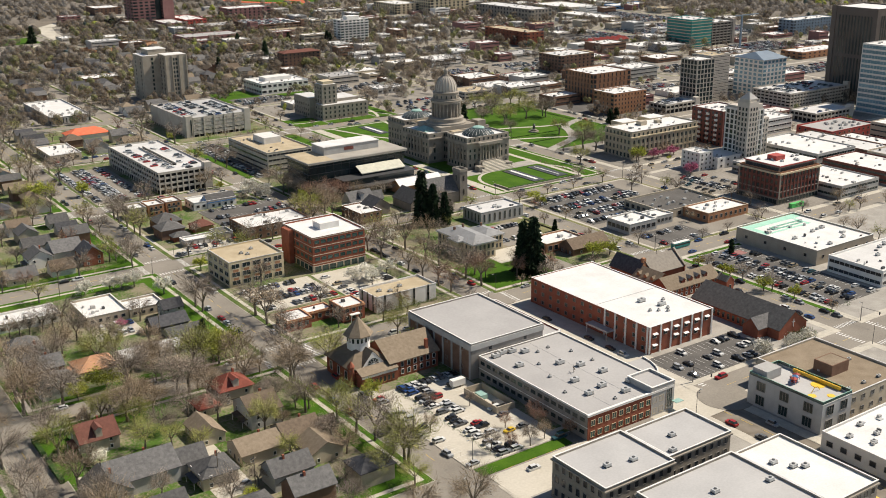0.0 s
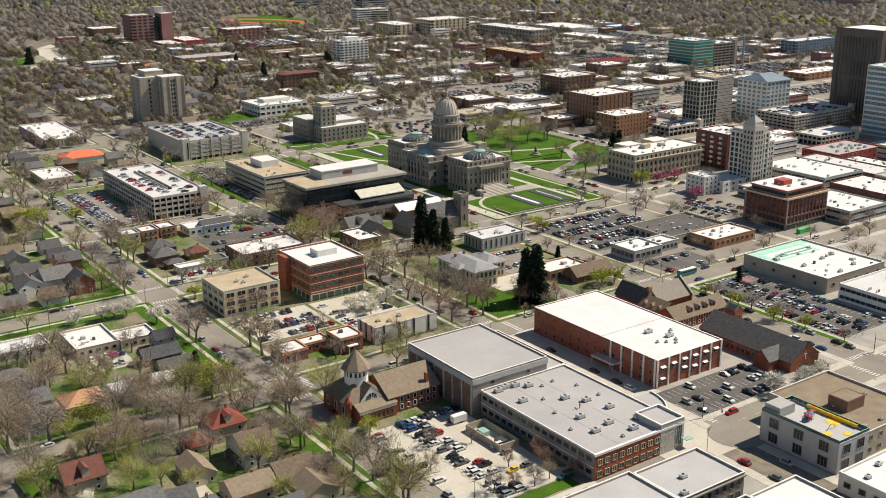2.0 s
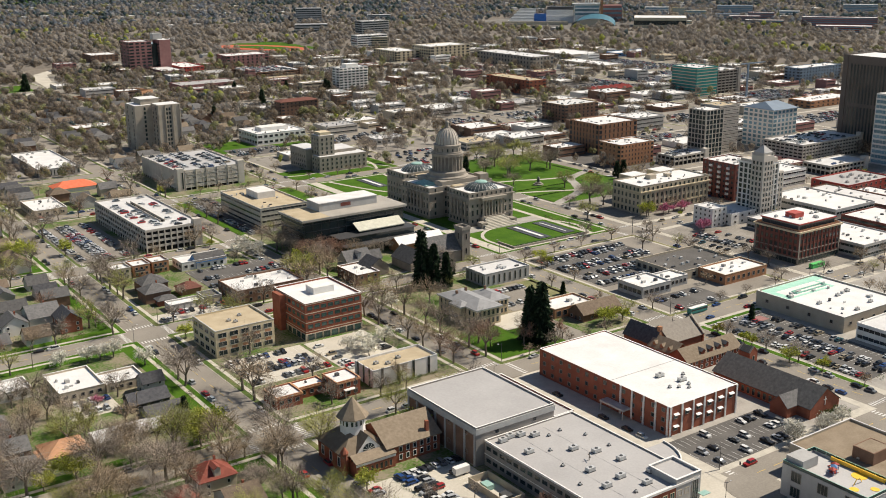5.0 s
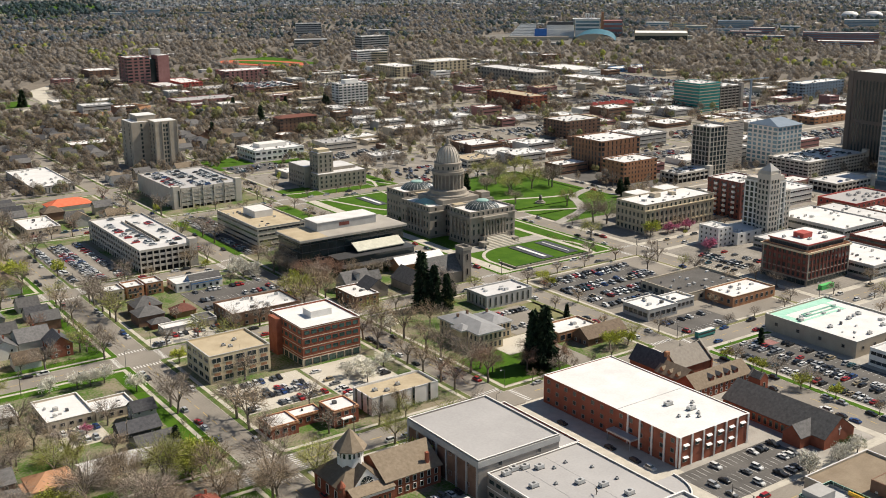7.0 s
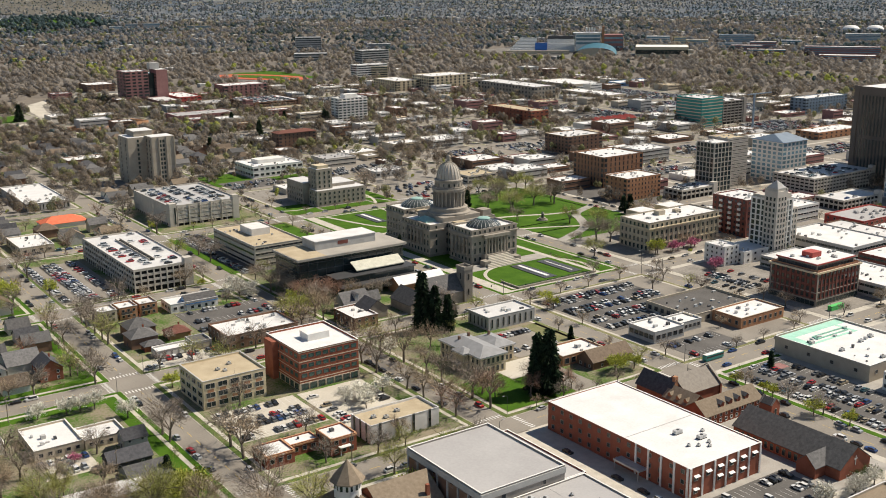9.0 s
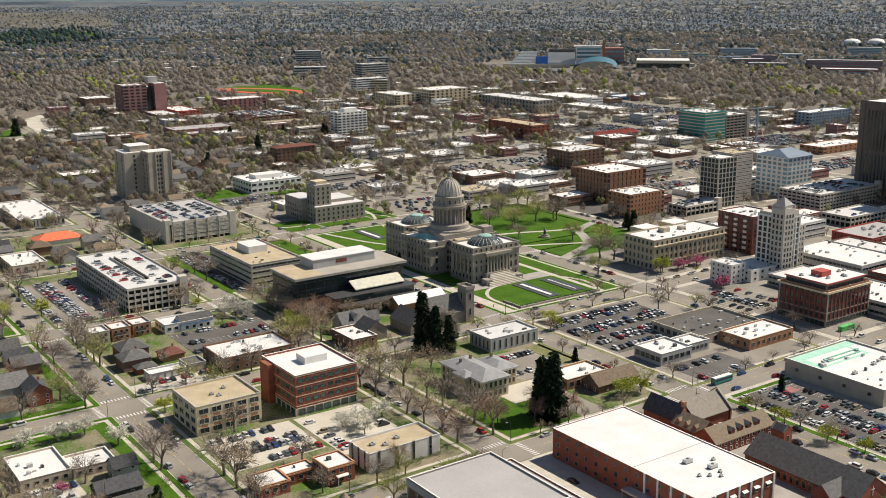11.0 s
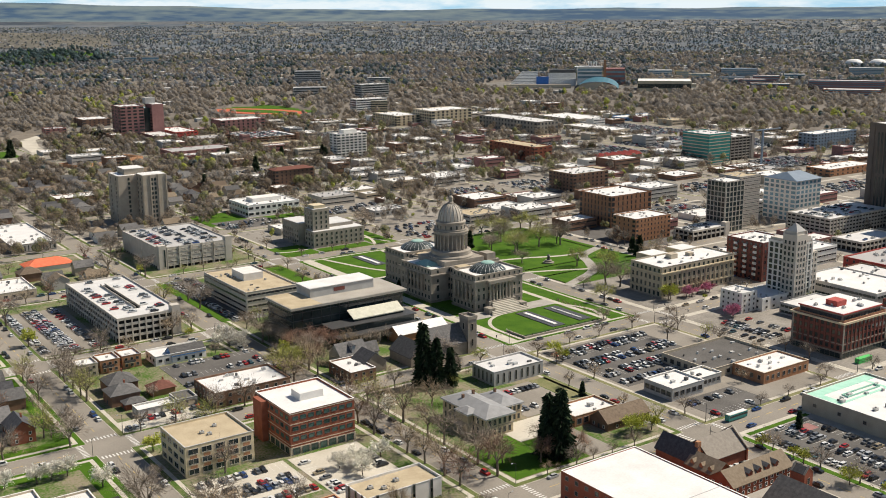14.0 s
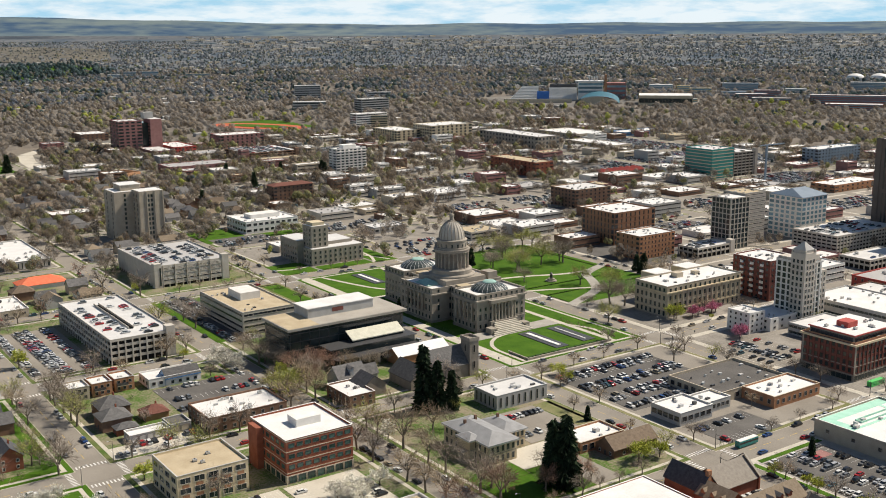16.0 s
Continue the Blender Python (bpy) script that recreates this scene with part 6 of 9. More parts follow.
cap_block("wing", -18, 18, -50, -27, 22.4, 9, 6)
cap_block("wing", -18, 18, 27, 50, 22.4, 9, 6)
cap_block("link", -13, 13, -26.9, -17.1, 21, 2, 3, "w")
cap_block("link", -13, 13, 17.1, 26.9, 21, 2, 3, "w")
cap_block("pavilion", -27, 26, -17, 17, 21, 6, 9)
part("central_roof", Shape().box(-15, 15, -15, 15, 19.5, 23.5), STONE, cap)
col = Shape().lathe([(0.75, 0), (0.75, 0.5), (0.6, 0.6), (0.5, 9.6), (0.8, 10.0), (0.8, 10.5)], 10).mesh("column", [STONE])
for k in range(8):
    c = part("column", col, STONE, cap)
    c.location = (-8.4 + 2.4 * k, -52.2, 6.2)
part("portico_floor", Shape().box(-10, 10, -53.5, -50.1, 0, 6.2), STONE, cap)
part("entablature", Shape().box(-10, 10, -53.5, -50.1, 16.7, 18.6), STONE, cap)
for k in range(5):
    c = part("column", col, STONE, cap)
    c.location = (-18.9, -46 + 3.8 * k, 6.2)
    c = part("column", col, STONE, cap)
    c.location = (-27.9, -8.4 + 4.2 * k, 6.2)
for k in range(8):
    part("step", Shape().box(-8 - 0.9 * k, 8 + 0.9 * k, -53.5 - 1.1 * (k + 1), -53.5 - 1.1 * k, 0, 5.4 - 0.68 * k), CONCRETE, cap)
for s in (-1, 1):
    part("cheek_wall", Shape().box(s * 12 - 2.2, s * 12 + 2.2, -59, -53.5, 0, 3.6), STONE, cap)
# ribbed skylight domes over the wings
for y in (-38.5, 38.5):
    prof = [(11.2, 20.8), (11.2, 21.6), (10.2, 22.9), (8.2, 24.3), (5.4, 25.4), (4.0, 25.7)]
    sk = part("skylight", Shape().lathe(prof, 24, 0, 0, y), GLASS_DOME, cap, "ribbed dark glass skylight dome")
    for k in range(24):
        a = 2 * math.pi * k / 24
        s = Shape()
        for (r0, z0), (r1, z1) in zip(prof[1:-1], prof[2:]):
            s.tube((math.cos(a) * r0, y + math.sin(a) * r0, z0 + 0.05), (math.cos(a) * r1, y + math.sin(a) * r1, z1 + 0.05), 0.11, 0.11, 4)
        part("rib", s, METAL_PALE, sk)
    part("lantern", Shape().lathe([(4.2, 25.5), (4.2, 26.2), (3.4, 26.7), (0.4, 27.1)], 16, 0, 0, y), COPPER_GREEN, cap, "green copper lantern cap")
part("copper_skylight", Shape().hip(-23, -13, -7, 7, 20.4, 23.0, 0.2), COPPER_GREEN, cap, "green copper and glass pyramid skylight")
part("roof_hatch", Shape().box(-10, -2, -26, -18, 19.8, 21.4), ROOF_TAN, cap)
part("roof_hatch", Shape().box(-10, -2, 18, 26, 19.8, 21.4), ROOF_TAN, cap)
part("parapet_hut", Shape().box(18, 25, -14, -6, 19.8, 24.5), STONE, cap)
# drum, colonnade and dome
part("dome_base", Shape().lathe([(14.5, 20), (14.5, 24.5), (12.6, 25.2), (12.6, 27.6), (11.4, 28.2)], 32), STONE, cap)
part("drum", Shape().lathe([(8.6, 27.8), (8.6, 39.6)], 32), STONE_DARK, cap)
dcol = Shape().lathe([(0.6, 0), (0.6, 0.3), (0.46, 0.4), (0.42, 9.6), (0.62, 10.0)], 8).mesh("column", [STONE])
for k in range(24):
    a = 2 * math.pi * k / 24
    c = part("column", dcol, STONE, cap)
    c.location = (10.1 * math.cos(a), 10.1 * math.sin(a), 28.2)
part("drum_entablature", Shape().lathe([(9.6, 38.0), (10.9, 38.2), (10.9, 39.4), (11.3, 39.6), (11.3, 40.2), (10.2, 40.2), (10.2, 41.2), (9.7, 41.2)], 32), STONE, cap)
part("attic_drum", Shape().lathe([(9.2, 40.0), (9.2, 45.0), (9.6, 45.2), (9.6, 45.9), (8.6, 46.2)], 32), STONE, cap)
me = window_mesh(1.0, 2.2, GLASS_DARK, STONE)
for k in range(16):
    a = 2 * math.pi * (k + 0.5) / 16
    w = new("window", me)
    w.parent = cap
    w.location = (9.15 * math.cos(a), 9.15 * math.sin(a), 41.6)
    w.rotation_euler = (0, 0, a + math.pi / 2)
shellp = [(7.9 * math.cos(t) ** 0.9 + 0.0, 46.0 + 11.2 * math.sin(t)) for t in [i * math.pi / 2 / 10 for i in range(10)]]
part("dome_shell", Shape().lathe(shellp + [(1.6, 57.2)], 40), PRECAST, cap)
for k in range(20):
    a = 2 * math.pi * k / 20
    s = Shape()
    for (r0, z0), (r1, z1) in zip(shellp[:-1], shellp[1:]):
        s.tube((math.cos(a) * r0, math.sin(a) * r0, z0), (math.cos(a) * r1, math.sin(a) * r1, z1), 0.3, 0.28, 4)
    part("dome_rib", s, STONE, cap)
part("lantern", Shape().lathe([(2.0, 56.6), (2.0, 57.6), (1.3, 57.8), (1.2, 60.4), (1.6, 60.6), (1.3, 61.3), (0.5, 61.9), (0.25, 62.2)], 12), STONE, cap)
part("finial", Shape().lathe([(0.2, 62), (0.55, 62.5), (0.45, 63.2), (0.1, 63.7)], 8), METAL_DARK, cap, "dark bronze finial on the lantern")

# lawns, paths and skylights in the grounds
def pad(name, x0, x1, y0, y1, material, label, category, z=0.24):
    return single(name, Shape().box(x0, x1, y0, y1, 0.05, z), material, label, category, kind="structure")


pad("plaza", 402, 470, 556, 568, PLAZA, "pale paved forecourt before the capitol steps", "plaza", 0.26)
pad("path", 398, 404, 500 + 9, 750, CONCRETE, "pale concrete path along the lawn", "path", 0.23)
pad("path", 470, 473.5, 510, 745, CONCRETE, "pale concrete path along the lawn", "path", 0.23)
pad("path", 404, 484, 672, 676, CONCRETE, "pale concrete path behind the capitol", "path", 0.25)
for x0, y0, y1 in ((439.2, 522, 550), (460.2, 523, 549), (436.2, 709, 736)):
    single("lawn_skylight", Shape().box(-3.4, 5.8, -3.0, y1 - y0 + 3.0, 0.0, 0.35), METAL_DARK, "dark-framed long skylight set in the lawn", "skylight", x0, y0, 0.15)
    single("skylight_glass", Shape().box(0, 2.4 if x0 != 460.2 else 0.9, 0, y1 - y0, 0.0, 0.3), TRIM_WHITE, "pale glass strip of a lawn skylight", "skylight", x0, y0, 0.5)
s = Shape()
for k in range(14):
    a0, a1 = math.pi / 2 * k / 14, math.pi / 2 * (k + 1) / 14
    for r0, r1 in ((24, 26.2),):
        s.poly([(432 - r0 * math.cos(a0), 532 + r0 * math.sin(a0), 0.3), (432 - r1 * math.cos(a0), 532 + r1 * math.sin(a0), 0.3), (432 - r1 * math.cos(a1), 532 + r1 * math.sin(a1), 0.3), (432 - r0 * math.cos(a1), 532 + r0 * math.sin(a1), 0.3)])
s.poly([(406, 512, 0.3), (408, 512, 0.3), (408, 532, 0.3), (406, 532, 0.3)][::1])
single("path", s, CONCRETE, "curved pale path round the front lawn", "path", kind="structure")
single("retaining_wall", Shape().box(410, 470, 511.5, 512.3, 0.1, 1.3).box(409.2, 410, 511.5, 528, 0.1, 1.3), STONE, "low stone wall along the front lawn", "wall", kind="structure")
for k in range(10):
    single("hedge", Shape().box(0, 4.6, 0, 1.6, 0, 1.0), HEDGE, "clipped dark green hedge by the lawn", "hedge", 411 + 5.6 * k, 513.2, 0.2, "hedges")
# park beyond
def strip(points, width, z, material, label, name="path"):
    """A flat band of one width along a smooth line."""
    pts = []
    for i in range(len(points) - 1):
        p0, p1, p2, p3 = (points[max(0, min(len(points) - 1, i + k))] for k in (-1, 0, 1, 2))
        for q in range(6):
            t = q / 6
            pts.append(tuple(0.5 * (2 * b + (c - a) * t + (2 * a - 5 * b + 4 * c - d) * t * t + (3 * b - a - 3 * c + d) * t ** 3) for a, b, c, d in zip(p0, p1, p2, p3)))
    pts.append(points[-1])
    s = Shape()
    for i in range(len(pts)):
        a, b = Vector(pts[max(0, i - 1)]), Vector(pts[min(len(pts) - 1, i + 1)])
        d = (b - a).normalized()
        n = Vector((-d.y, d.x)) * width / 2
        s.v += [(pts[i][0] + n.x, pts[i][1] + n.y, z), (pts[i][0] - n.x, pts[i][1] - n.y, z)]
        if i:
            k = 2 * i
            s.f.append((k - 2, k - 1, k + 1, k))
            s.m.append(0)
    return single(name, s, material, label, "path", kind="structure")


strip([(504, 668), (530, 662), (559, 651), (585, 651), (602, 658)], 3.4, 0.27, CONCRETE, "curved pale path across the park lawn")
strip([(504, 584), (520, 591), (545, 604), (560, 624), (572, 643), (602, 657)], 7.0, 0.29, PLAZA, "curved pale drive through the park")
strip([(504, 628), (525, 620), (548, 609)], 3.0, 0.25, CONCRETE, "curved pale path across the park lawn")
strip([(473, 516), (478, 535), (470, 556)], 2.4, 0.3, CONCRETE, "curved pale path beside the front lawn")
strip([(440, 676), (425, 700), (412, 745)], 2.6, 0.27, CONCRETE, "pale path through the rear lawn")
strip([(440, 676), (455, 705), (462, 745)], 2.6, 0.28, CONCRETE, "pale path through the rear lawn")
pad("park_lawn", 507, 600, 583, 748, GRASS, "green park lawn", "lawn", 0.2)
mon = thing("monument", "dark park monument on a low round base", "monument", 536, 640, 0.2)
part("base", Shape().lathe([(4, 0), (4, 0.8), (2.6, 0.9), (2.6, 2.0)], 16), STONE, mon)
part("shaft", Shape().lathe([(1.2, 2.0), (0.9, 5.0), (1.4, 5.2), (0.3, 6.4)], 10), METAL_DARK, mon)

# stepped stone annex
an = thing("stone_annex", "stepped buff stone annex with a square tower", "building", 424, 781, 0.15)
take(420, 470, 781, 830)
for x0, x1, y0, y1, h in ((0, 44, 0, 14, 12.5), (2, 16, 4, 18, 29), (-4, 12, 16, 44, 17), (16, 40, 10, 34, 15)):
    part("wall", Shape().box(x0, x1, y0, y1, 0, h), STONE, an)
    part("roof", Shape().box(x0 + 0.5, x1 - 0.5, y0 + 0.5, y1 - 0.5, h, h + 0.2), ROOF_PALE, an)
facade(an, 0, 44, 0, 14, [1.6, 5.2, 8.8], 10, 3, 1.5, 2.0, GLASS_DARK, STONE)
facade(an, 2, 16, 4, 18, [14, 17.6, 21.2, 24.8], 3, 3, 1.4, 2.2, GLASS_DARK, STONE)
facade(an, -4, 12, 16, 44, [2, 6, 10], 2, 7, 1.5, 2.0, GLASS_DARK, STONE, faces="w")
part("tower_cap", Shape().box(4, 14, 6, 16, 29, 31.5), STONE_BUFF, an)

for x0, x1, y0, y1 in ((394, 422, 766, 800), (470, 489, 766, 826), (424, 468, 766, 779), (440, 486, 905, 922), (394, 434, 905, 960), (288, 300, 640, 745), (366, 378, 640, 745)):
    pad("lawn", x0, x1, y0, y1, GRASS, "green lawn crossed by pale paths", "lawn", 0.21)
strip([(470, 768), (478, 790), (480, 824)], 2.4, 0.26, CONCRETE, "curved pale path across a lawn")
strip([(394, 784), (408, 780), (422, 783)], 2.2, 0.26, CONCRETE, "pale path across a lawn")
strip([(484, 768), (474, 796), (470, 812)], 2.0, 0.28, CONCRETE, "pale path across a lawn")

# ---- churches ----
# brown-roofed brick church beside the avenue
ch = thing("brick_church", "red brick church with a tan shingle roof and white gable", "church", 182, 313, 0.15)
take(180, 221, 316, 342)
part("nave_wall", gable_shape(16, 38, 6, 26, 7.0, 13.0, True), BRICK_RED, ch)
part("nave_roof", gable_roof(15.5, 38, 6, 26, 7.0, 13.0, True, 0.6), SHINGLE_TAN, ch)
part("crossing_wall", Shape().box(0, 17, 9.5, 28, 0, 7.0), BRICK_RED, ch)
part("crossing_roof", Shape().hip(0, 17, 9.5, 28, 7.0, 14.2, 0.8, 0, 0.12), SHINGLE_TAN, ch)
part("lantern_wall", Shape().lathe([(4.5, 10.8), (4.5, 17.4)], 8, 0, 8.8, 18, math.pi / 8), TRIM_WHITE, ch, "white louvred lantern with arched windows")
for k in range(8):
    a = math.pi / 4 * k
    for q in (-0.95, 0.95):
        w = new("window", window_mesh(0.9, 1.9, GLASS_DARK, TRIM_WHITE))
        w.parent, w.location, w.rotation_euler = ch, (8.8 + 4.16 * math.cos(a) - q * math.sin(a), 18 + 4.16 * math.sin(a) + q * math.cos(a), 14.4), (0, 0, a + math.pi / 2)
part("lantern_roof", Shape().lathe([(5.9, 17.0), (5.9, 17.3), (0.15, 24.0)], 8, 0, 8.8, 18, math.pi / 8), SHINGLE_TAN, ch)
part("front_gable", gable_shape(4.0, 15.0, 8.6, 17, 6.4, 12.6, False), TRIM_WHITE, ch)
part("front_gable_roof", gable_roof(4.0, 15.0, 8.7, 17, 6.4, 12.6, False, 0.25, 0.2), SHINGLE_TAN, ch)
part("front_wall", Shape().box(2, 18, 4.6, 9.4, 0, 5.2), BRICK_RED, ch)
part("porch_roof", slab(Shape(), [(1.7, 4.1, 5.2), (18.3, 4.1, 5.2), (18.3, 8.5, 6.9), (1.7, 8.5, 6.9)], 0.25), SHINGLE_TAN, ch)
part("porch_band", Shape().box(2, 18, 4.45, 4.58, 4.1, 5.1), TRIM_WHITE, ch)
fan = Shape().poly([(9.5 + 2.5 * math.cos(a), 8.52, 7.3 + 2.5 * math.sin(a)) for a in [i * math.pi / 10 for i in range(11)]])
part("fan_window", fan, GLASS_DARK, ch)
for k in range(5):
    a = math.pi * (k + 0.5) / 5
    part("fan_bar", Shape().tube((9.5, 8.48, 7.3), (9.5 + 2.5 * math.cos(a), 8.48, 7.3 + 2.5 * math.sin(a)), 0.08, 0.08, 4), TRIM_WHITE, ch)
facade(ch, 19, 38, 6, 28, [1.2, 4.2], 6, 1, 1.2, 1.9, GLASS, TRIM_WHITE, faces="s")
facade(ch, 3, 17.5, 4.6, 9, [1.0], 7, 1, 1.1, 2.2, GLASS, BRICK_ORANGE, faces="s")
facade(ch, 0, 17, 9.5, 28, [2.0], 3, 3, 1.6, 3.4, GLASS, TRIM_WHITE, faces="w")
for x, y in ((0.4, 9.8),):
    part("corner_turret", Shape().lathe([(1.3, 0), (1.3, 8.2), (1.6, 8.2), (0.1, 10.4)], 8, 0, x, y), BRICK_RED, ch)
part("chimney", Shape().box(33, 34.2, 7.4, 8.6, 7, 12), BRICK_RED, ch)
# dark stone church with the square tower
sc = thing("stone_church", "dark stone church with steep grey roofs and a square tower", "church", 330, 506, 0.15)
take(328, 380, 504, 556)
part("tower", Shape().box(38.5, 44.1, 3, 10.6, 0, 19), STONE_DARK, sc)
part("tower_parapet", Shape().ring(38.2, 44.4, 2.7, 10.9, 18.4, 20.2, 0.5), STONE, sc)
for z in (4, 12.5):
    put_window(sc, window_mesh(1.0, 3.6, OPENING_SHADE, STONE), 41.3, 3, z, "s")
    put_window(sc, window_mesh(1.0, 3.6, OPENING_SHADE, STONE), 38.5, 6.8, z, "w")
part("nave_wall", gable_shape(18, 39, 4, 20, 7, 15, True), STONE_DARK, sc)
part("nave_roof", gable_roof(18, 39, 4, 20, 7, 15, True), SHINGLE_GREY, sc)
part("transept_wall", gable_shape(2, 16, 2, 22, 5, 11, False), STONE_DARK, sc)
part("transept_roof", gable_roof(2, 16, 2, 22, 5, 11, False), SHINGLE_GREY, sc)
part("porch_wall", gable_shape(20, 27, -2, 5, 4, 8, False), STONE_DARK, sc)
part("porch_roof", gable_roof(20, 27, -2, 5, 4, 8, False), SHINGLE_GREY, sc)
part("hall_wall", gable_shape(18, 50, 38, 50, 5, 8.5, True), BRICK_ORANGE, sc)
part("hall_roof", gable_roof(18, 50, 38, 50, 5, 8.5, True), ROOF_WHITE, sc)
house(312, 536, 16, 12, 5.4, 5.0, STUCCO_GREY, SHINGLE_GREY, "grey-roofed old house with several gables", True, True, 0, True, True, True, True)
house(314, 519, 13, 12, 5.4, 4.6, STONE_DARK, SHINGLE_DARK, "dark-roofed old house beside the stone church", True, False, 0, True, True)
take(303, 328, 512, 544)
# brick church group by the white-roofed hall
bc = thing("brick_church", "long red brick church with a grey slate roof and gabled ends", "church", 349.5, 256, 0.15)
take(344, 386, 250, 360)
part("nave_wall", gable_shape(0, 18, 0, 48, 4.6, 11, False), BRICK_RED, bc)
part("nave_roof", gable_roof(0, 18, 0, 48, 4.6, 11, False, 0.5), SHINGLE_GREY, bc)
part("transept_wall", gable_shape(-6, 3, 6, 14, 4.4, 8.2, True), BRICK_RED, bc)
part("transept_roof", gable_roof(-6, 6, 6, 14, 4.4, 8.2, True, 0.4), SHINGLE_GREY, bc)
part("cross", Shape().box(8.85, 9.15, -0.12, 0, 4, 7.6).box(8.1, 9.9, -0.12, 0, 6.2, 6.5), TRIM_WHITE, bc, "white cross on the gable")
facade(bc, 0, 18, 14, 48, [0.8], 1, 12, 1.4, 2.6, GLASS_DARK, BRICK_ORANGE, faces="w")
dw = thing("church_house", "two-storey brick church house with a tan roof and dormers", "church house", 346, 315, 0.15)
part("wall", gable_shape(0, 34, 0, 12, 5, 9.4, True), BRICK_RED, dw)
part("roof", gable_roof(0, 34, 0, 12, 5, 9.4, True, 0.5), SHINGLE_TAN, dw)
for k in range(4):
    x = 10 + 5 * k
    dm = part("dormer", gable_shape(x, x + 2.2, 1.4, 4.5, 7.6, 8.6, False), BRICK_RED, dw)
    part("dormer_roof", gable_roof(x, x + 2.2, 1.4, 4.5, 7.6, 8.6, False, 0.25, 0.15), SHINGLE_GREY, dm)
facade(dw, 0, 34, 0, 12, [0.8, 3.2], 10, 3, 1.2, 1.4, GLASS, TRIM_WHITE)
cc = thing("chapel", "brick chapel with pale tan roofs and a stone-edged gable end", "church", 350, 336, 0.15)
part("wall", gable_shape(8, 28, 0, 15, 5, 11, True), BRICK_RED, cc)
part("roof", gable_roof(8, 28.3, 0, 15, 5, 11, True, 0.5), SHINGLE_PALE, cc)
for y, u in ((-0.9, 1), (15.9, -1)):
    part("gable_coping", slab(Shape(), [(28.3, y, 5.2), (29.3, y, 5.2), (29.3, y + 8.4 * u, 12.0), (28.3, y + 8.4 * u, 12.0)], 0.4), STONE, cc)
part("gable_wall", gable_shape(28.3, 29.2, -0.6, 15.6, 5, 11.4, True), BRICK_RED, cc)
part("cross_wall", gable_shape(0.5, 9.5, 4, 22, 5, 10.6, False), BRICK_RED, cc)
part("cross_roof", gable_roof(0.5, 9.5, 4, 22, 5, 10.6, False, 0.5), SHINGLE_DARK, cc)
part("wing_wall", gable_shape(-1, 9, -10, 5, 4.6, 8.6, False), BRICK_RED, cc)
part("wing_roof", gable_roof(-1, 9, -10, 5, 4.6, 8.6, False, 0.5), SHINGLE_TAN, cc)
part("chimney", Shape().box(4.2, 6, 3.6, 5.2, 7.5, 12.2), BRICK_ORANGE, cc)
for k in range(3):
    y = -7.6 + 4.4 * k
    dm = part("dormer", gable_shape(-0.4, 2.4, y, y + 1.8, 6.2, 7.2, True), BRICK_ORANGE, cc)
    part("dormer_roof", gable_roof(-0.4, 2.4, y, y + 1.8, 6.2, 7.2, True, 0.2, 0.15), SHINGLE_TAN, dm)
bt = thing("bell_tower", "small brick tower with stone-capped gables", "tower", 373, 304.5, 0.15)
part("wall", Shape().box(0, 5, 0, 6, 0, 6.6), BRICK_RED, bt)
for y in (-0.1, 5.6):
    part("gable", gable_shape(-0.05, 5.05, y, y + 0.5, 6.6, 9.2, False), BRICK_RED, bt)
    part("gable_cap", gable_roof(-0.1, 5.1, y - 0.05, y + 0.55, 6.6, 9.2, False, 0.1, 0.25), STONE, bt)
part("roof", gable_roof(0, 5, 0.6, 5.4, 6.5, 8.6, False, 0.1), SHINGLE_GREY, bt)
put_window(bt, window_mesh(1.2, 2.4, GLASS_DARK, STONE), 2.5, -0.1, 2.4, "s")
pad("church_court", 361, 379, 328, 335, ASPHALT_DARK, "small dark parking court between brick halls", "court", 0.21)
for k in range(5):
    any_car(363 + 3.2 * k, 331.5, 90, 0.22)

# mansion and dark-roofed hall
mn = thing("mansion", "two-storey buff stone mansion with low grey hipped roofs", "house", 307.4, 413.4, 0.15)
take(303, 336, 411, 447)
for x0, x1, y0, y1, h, up in ((0, 14.6, 0, 31.5, 9.0, 2.6), (14.4, 26, 8.4, 26, 8.4, 2.2), (-3, 3, 9, 17, 9.0, 1.6)):
    part("wall", Shape().box(x0, x1, y0, y1, 0, h), STONE_BUFF, mn)
    part("roof", Shape().hip(x0, x1, y0, y1, h, h + up, 0.9), ROOF_LEAD, mn)
    part("eave", Shape().ring(x0 - 0.8, x1 + 0.8, y0 - 0.8, y1 + 0.8, h - 0.7, h - 0.2, 1.1), TRIM_WHITE, mn)
    part("belt_course", Shape().ring(x0 - 0.12, x1 + 0.12, y0 - 0.12, y1 + 0.12, 4.3, 4.6, 0.25), STONE, mn)
facade(mn, 0, 14.6, 0, 31.5, [1.1, 5.2], 5, 9, 1.2, 2.4, GLASS_DARK, STONE)
facade(mn, 15.5, 26, 8.4, 26, [1.1, 5.2], 4, 4, 1.2, 2.2, GLASS_DARK, STONE, faces="s")
part("porch", Shape().box(-5.5, -3.05, 10.5, 15.5, 3.6, 4.1), STONE, mn)
for y in (10.8, 15.2):
    part("column", Shape().lathe([(0.3, 0), (0.24, 3.6)], 10, 0, -5.1, y), STONE, mn)
for x, y in ((4, 22), (11, 24), (20, 20)):
    part("chimney", Shape().box(x, x + 1, y, y + 1, 9, 12.2), BRICK_BROWN, mn)
house(366.5, 394.6, 25, 11, 3.8, 4.0, BRICK_BROWN, SHINGLE_BROWN, "low hall with a broad dark brown gabled roof", True, True, 0, False, False)
take(352, 380, 387, 402)

